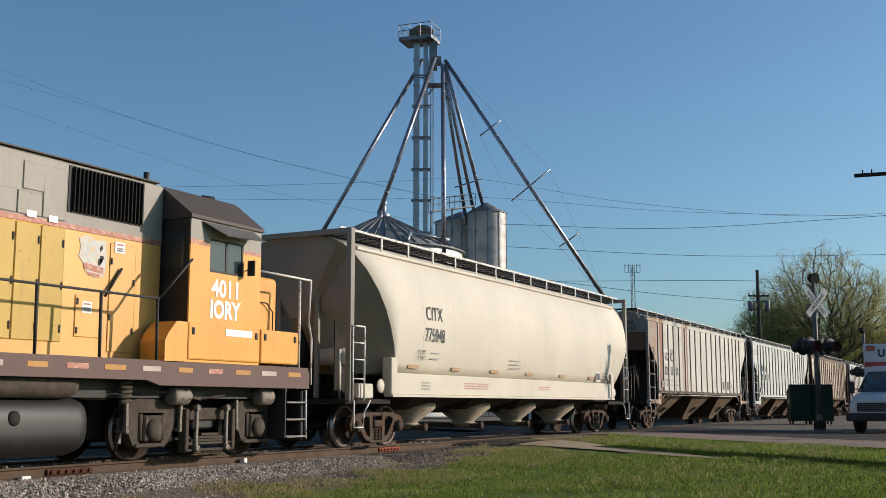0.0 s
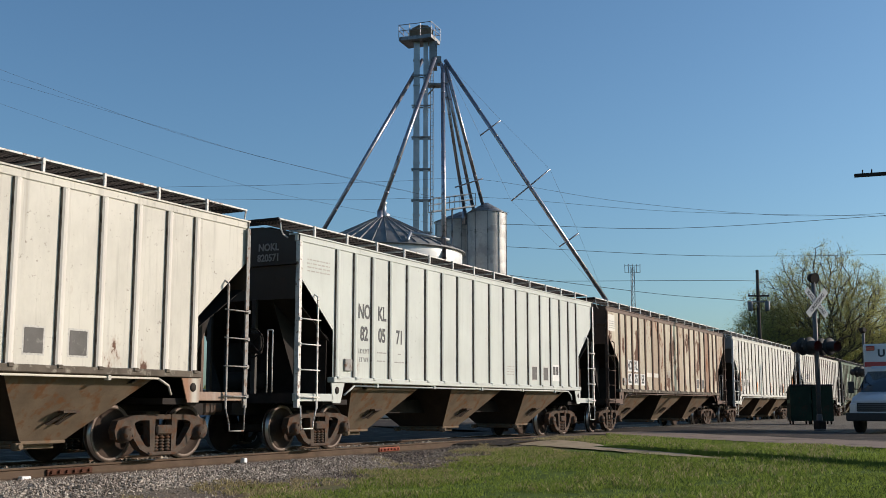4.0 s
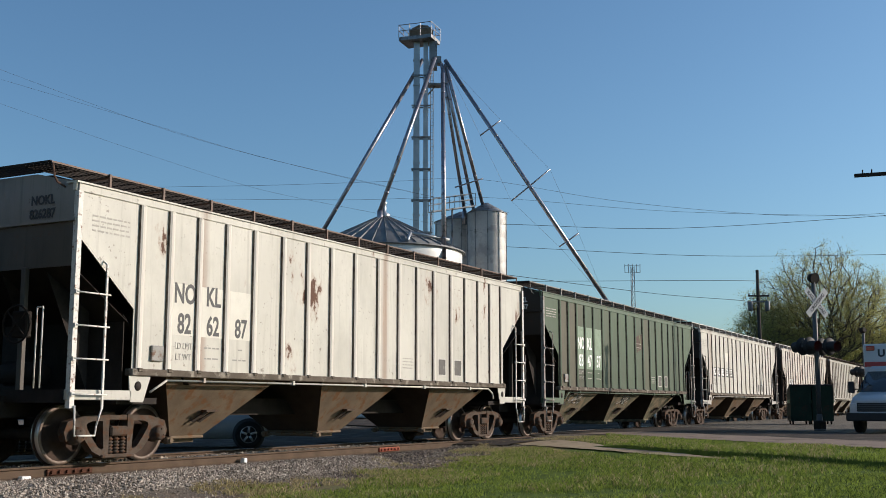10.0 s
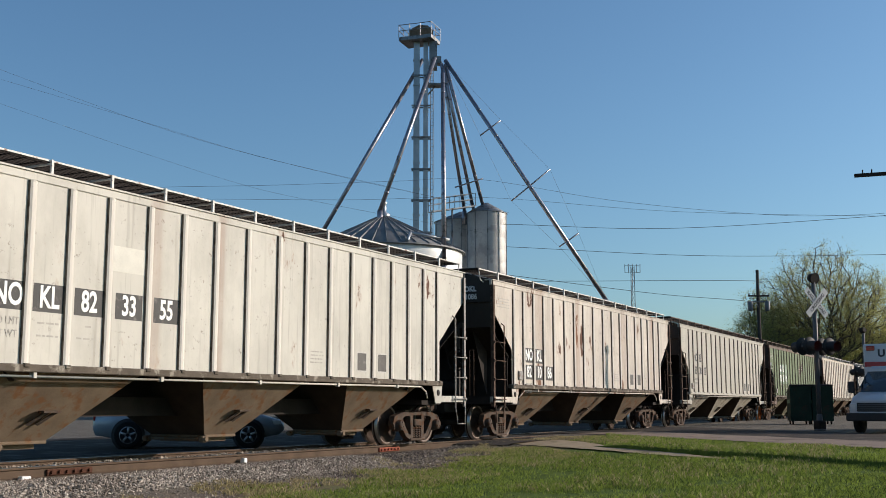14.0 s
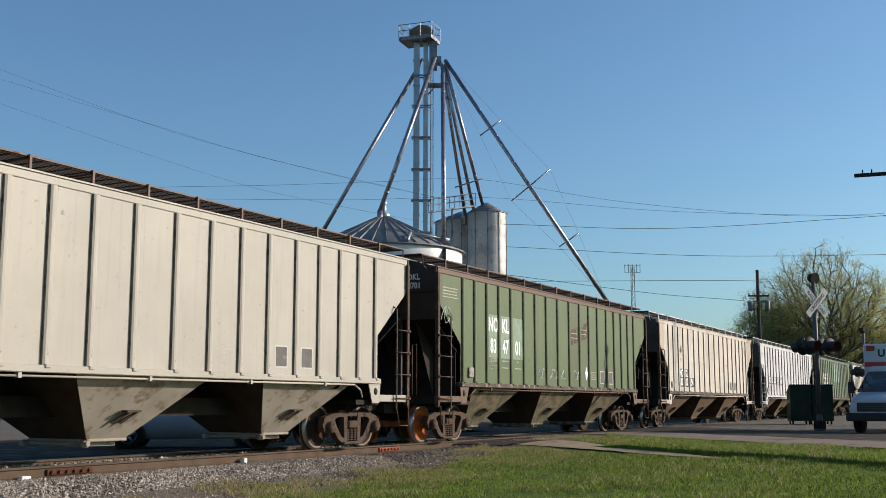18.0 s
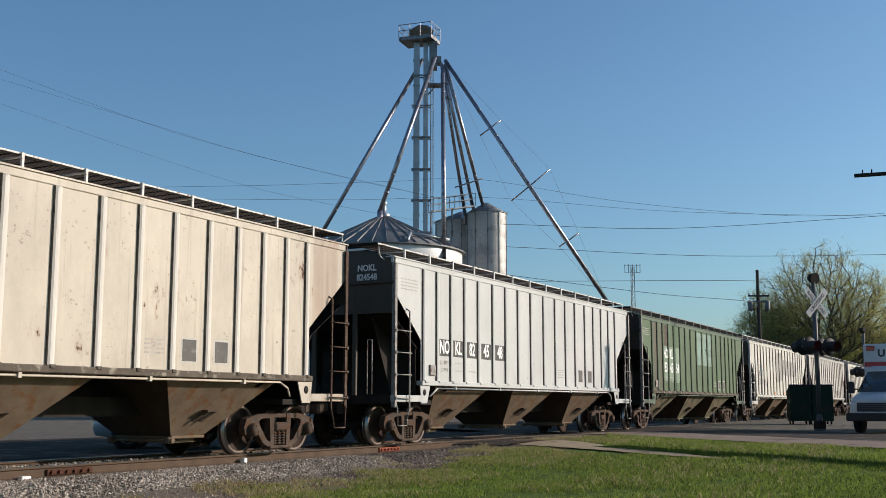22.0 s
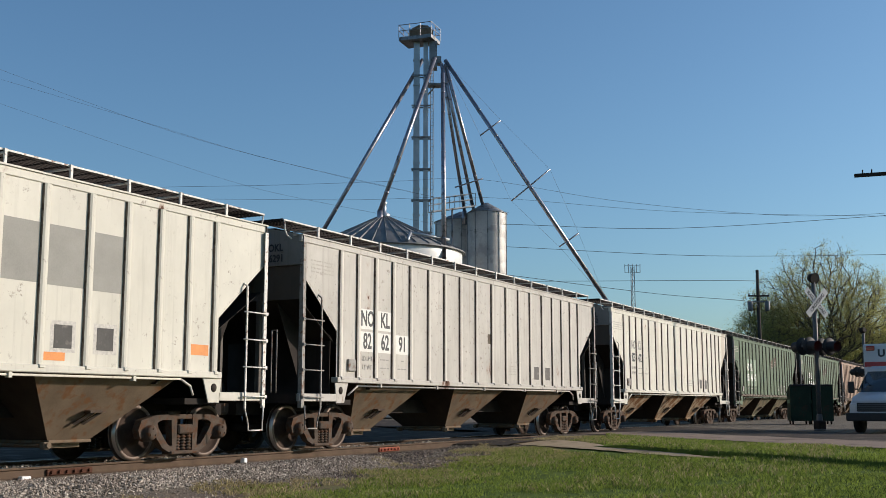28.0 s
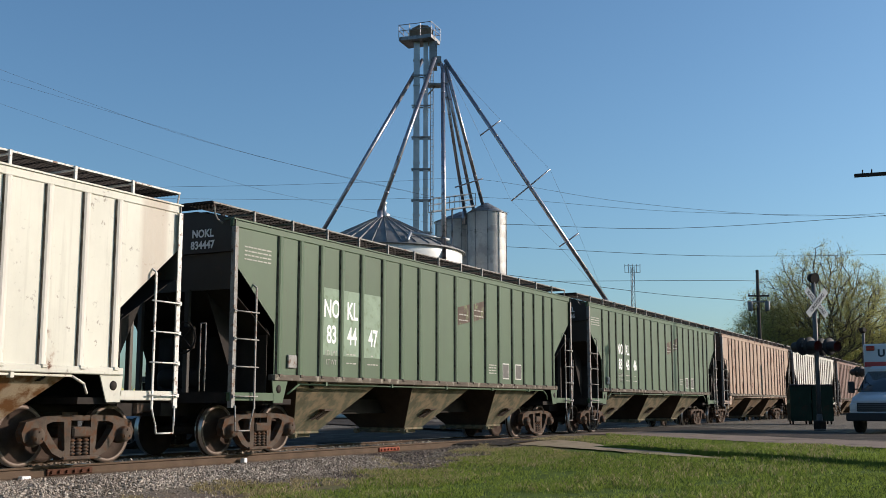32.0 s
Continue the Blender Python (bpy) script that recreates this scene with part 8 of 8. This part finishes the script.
def grass(n, seed, area, height, dens, slack=0.0):
    rng = np.random.default_rng(seed)
    x0, x1, y0, y1 = area
    x, y = x0 + (x1 - x0) * rng.uniform(0, 1, n) ** 1.4, rng.uniform(y0, y1, n)
    nz = np.array([noise.noise(Vector((a * 0.9, b * 0.9, 1.5))) for a, b in zip(x, y)])
    # thin out towards the ballast, and keep off the path and the road
    edge = 9.8 + 0.7 * nz + np.clip((x - 12) * 0.10, 0, 1.1) + slack
    along = (x - PATH_AT.x) * PATH_DIR.x + (y - PATH_AT.y) * PATH_DIR.y
    off = (x - PATH_AT.x) * PATH_SIDE.x + (y - PATH_AT.y) * PATH_SIDE.y + np.where((along > -5.0) & (along < 3), 0, -50)
    road = (x - 29.0) * 0.8 - (y - 6.7) * 0.6
    wide = np.array([path_width(a) for a in along])
    keep = (y < edge) & ((off < np.where((along > -2.5) & (along < 3), -0.6, 0.0)) | (off > wide + 0.02)) & ((road < -0.05) | (road > 8.3)) & (rng.uniform(0, 1, n) < dens + nz)
    x, y, nz = x[keep], y[keep], nz[keep]
    n = len(x)
    z = np.array([ground_z(a, b) + bank_lift(a, b) for a, b in zip(x, y)]) - 0.004
    k = 3
    P_ = np.repeat(np.stack([x, y, z], -1), k, 0) + np.concatenate([rng.normal(0, 0.022, (n * k, 2)), np.zeros((n * k, 1))], 1)
    a = rng.uniform(0, 6.283, n * k)
    w = 0.005 + 0.004 * rng.uniform(0, 1, n * k)
    hgt = height * rng.uniform(0.45, 1.25, n * k) * np.repeat(1 + 0.6 * nz, k)
    lean = rng.normal(0, 0.45, (n * k, 2)) * hgt[:, None]
    dx = np.stack([np.cos(a) * w, np.sin(a) * w, np.zeros(n * k)], -1)
    tip = P_ + np.concatenate([lean, hgt[:, None]], 1)
    mid = P_ + np.concatenate([lean * 0.4, hgt[:, None] * 0.6], 1)
    v = np.stack([P_ - dx, P_ + dx, mid + dx * 0.7, tip, mid - dx * 0.7], 1).reshape(-1, 3)
    me = bpy.data.meshes.new("grass_blades")
    me.from_pydata(v.tolist(), [], (np.arange(n * k)[:, None] * 5 + np.arange(5)).tolist())
    return me


M["grass"] = leaf_material("grass_blade", (0.038, 0.066, 0.012), (0.22, 0.285, 0.045))
M["grass_dry"] = leaf_material("dry_grass_blade", (0.20, 0.17, 0.08), (0.42, 0.35, 0.18))
for n, seed, area, hgt, dens, slack, mat in ((100000, 5, (9.0, 33.0, 0.5, 12.2), 0.062, 0.8, 0.0, "grass"), (22000, 6, (9.0, 33.0, 3.0, 12.4), 0.075, 0.16, 0.0, "grass_dry"),
                                             (24000, 7, (9.0, 27.0, 8.6, 12.4), 0.06, 0.34, 1.3, "grass_dry"), (9000, 9, (24.0, 31.0, 9.0, 12.2), 0.055, 0.5, 2.2, "grass_dry"), (7000, 8, (9.0, 27.0, 9.0, 12.4), 0.07, 0.2, 0.8, "grass")):
    me = grass(n, seed, area, hgt, dens, slack)
    me.materials.append(M[mat])
    tagged(new("grass", me), "short green lawn grass" if mat == "grass" else "dry straw-coloured grass in the verge", "grass", kind="stuff")


def motions():
    """The train rolls by at a nearly even pace, and its wheels turn."""
    for ob, x0 in train:
        walk(ob, [(t, pose(x0 - travel(t), TRACK_Y, 0)) for t in range(33)])
    for w in wheelsets:
        x, y, z = w.matrix_basis.translation
        rows = []
        for k in range(481):
            t = k / 15
            rows.append((t, pose(x, y, z) @ Matrix.Rotation(-travel(t) / z, 4, "Y")))
        walk(w, rows)


motions()
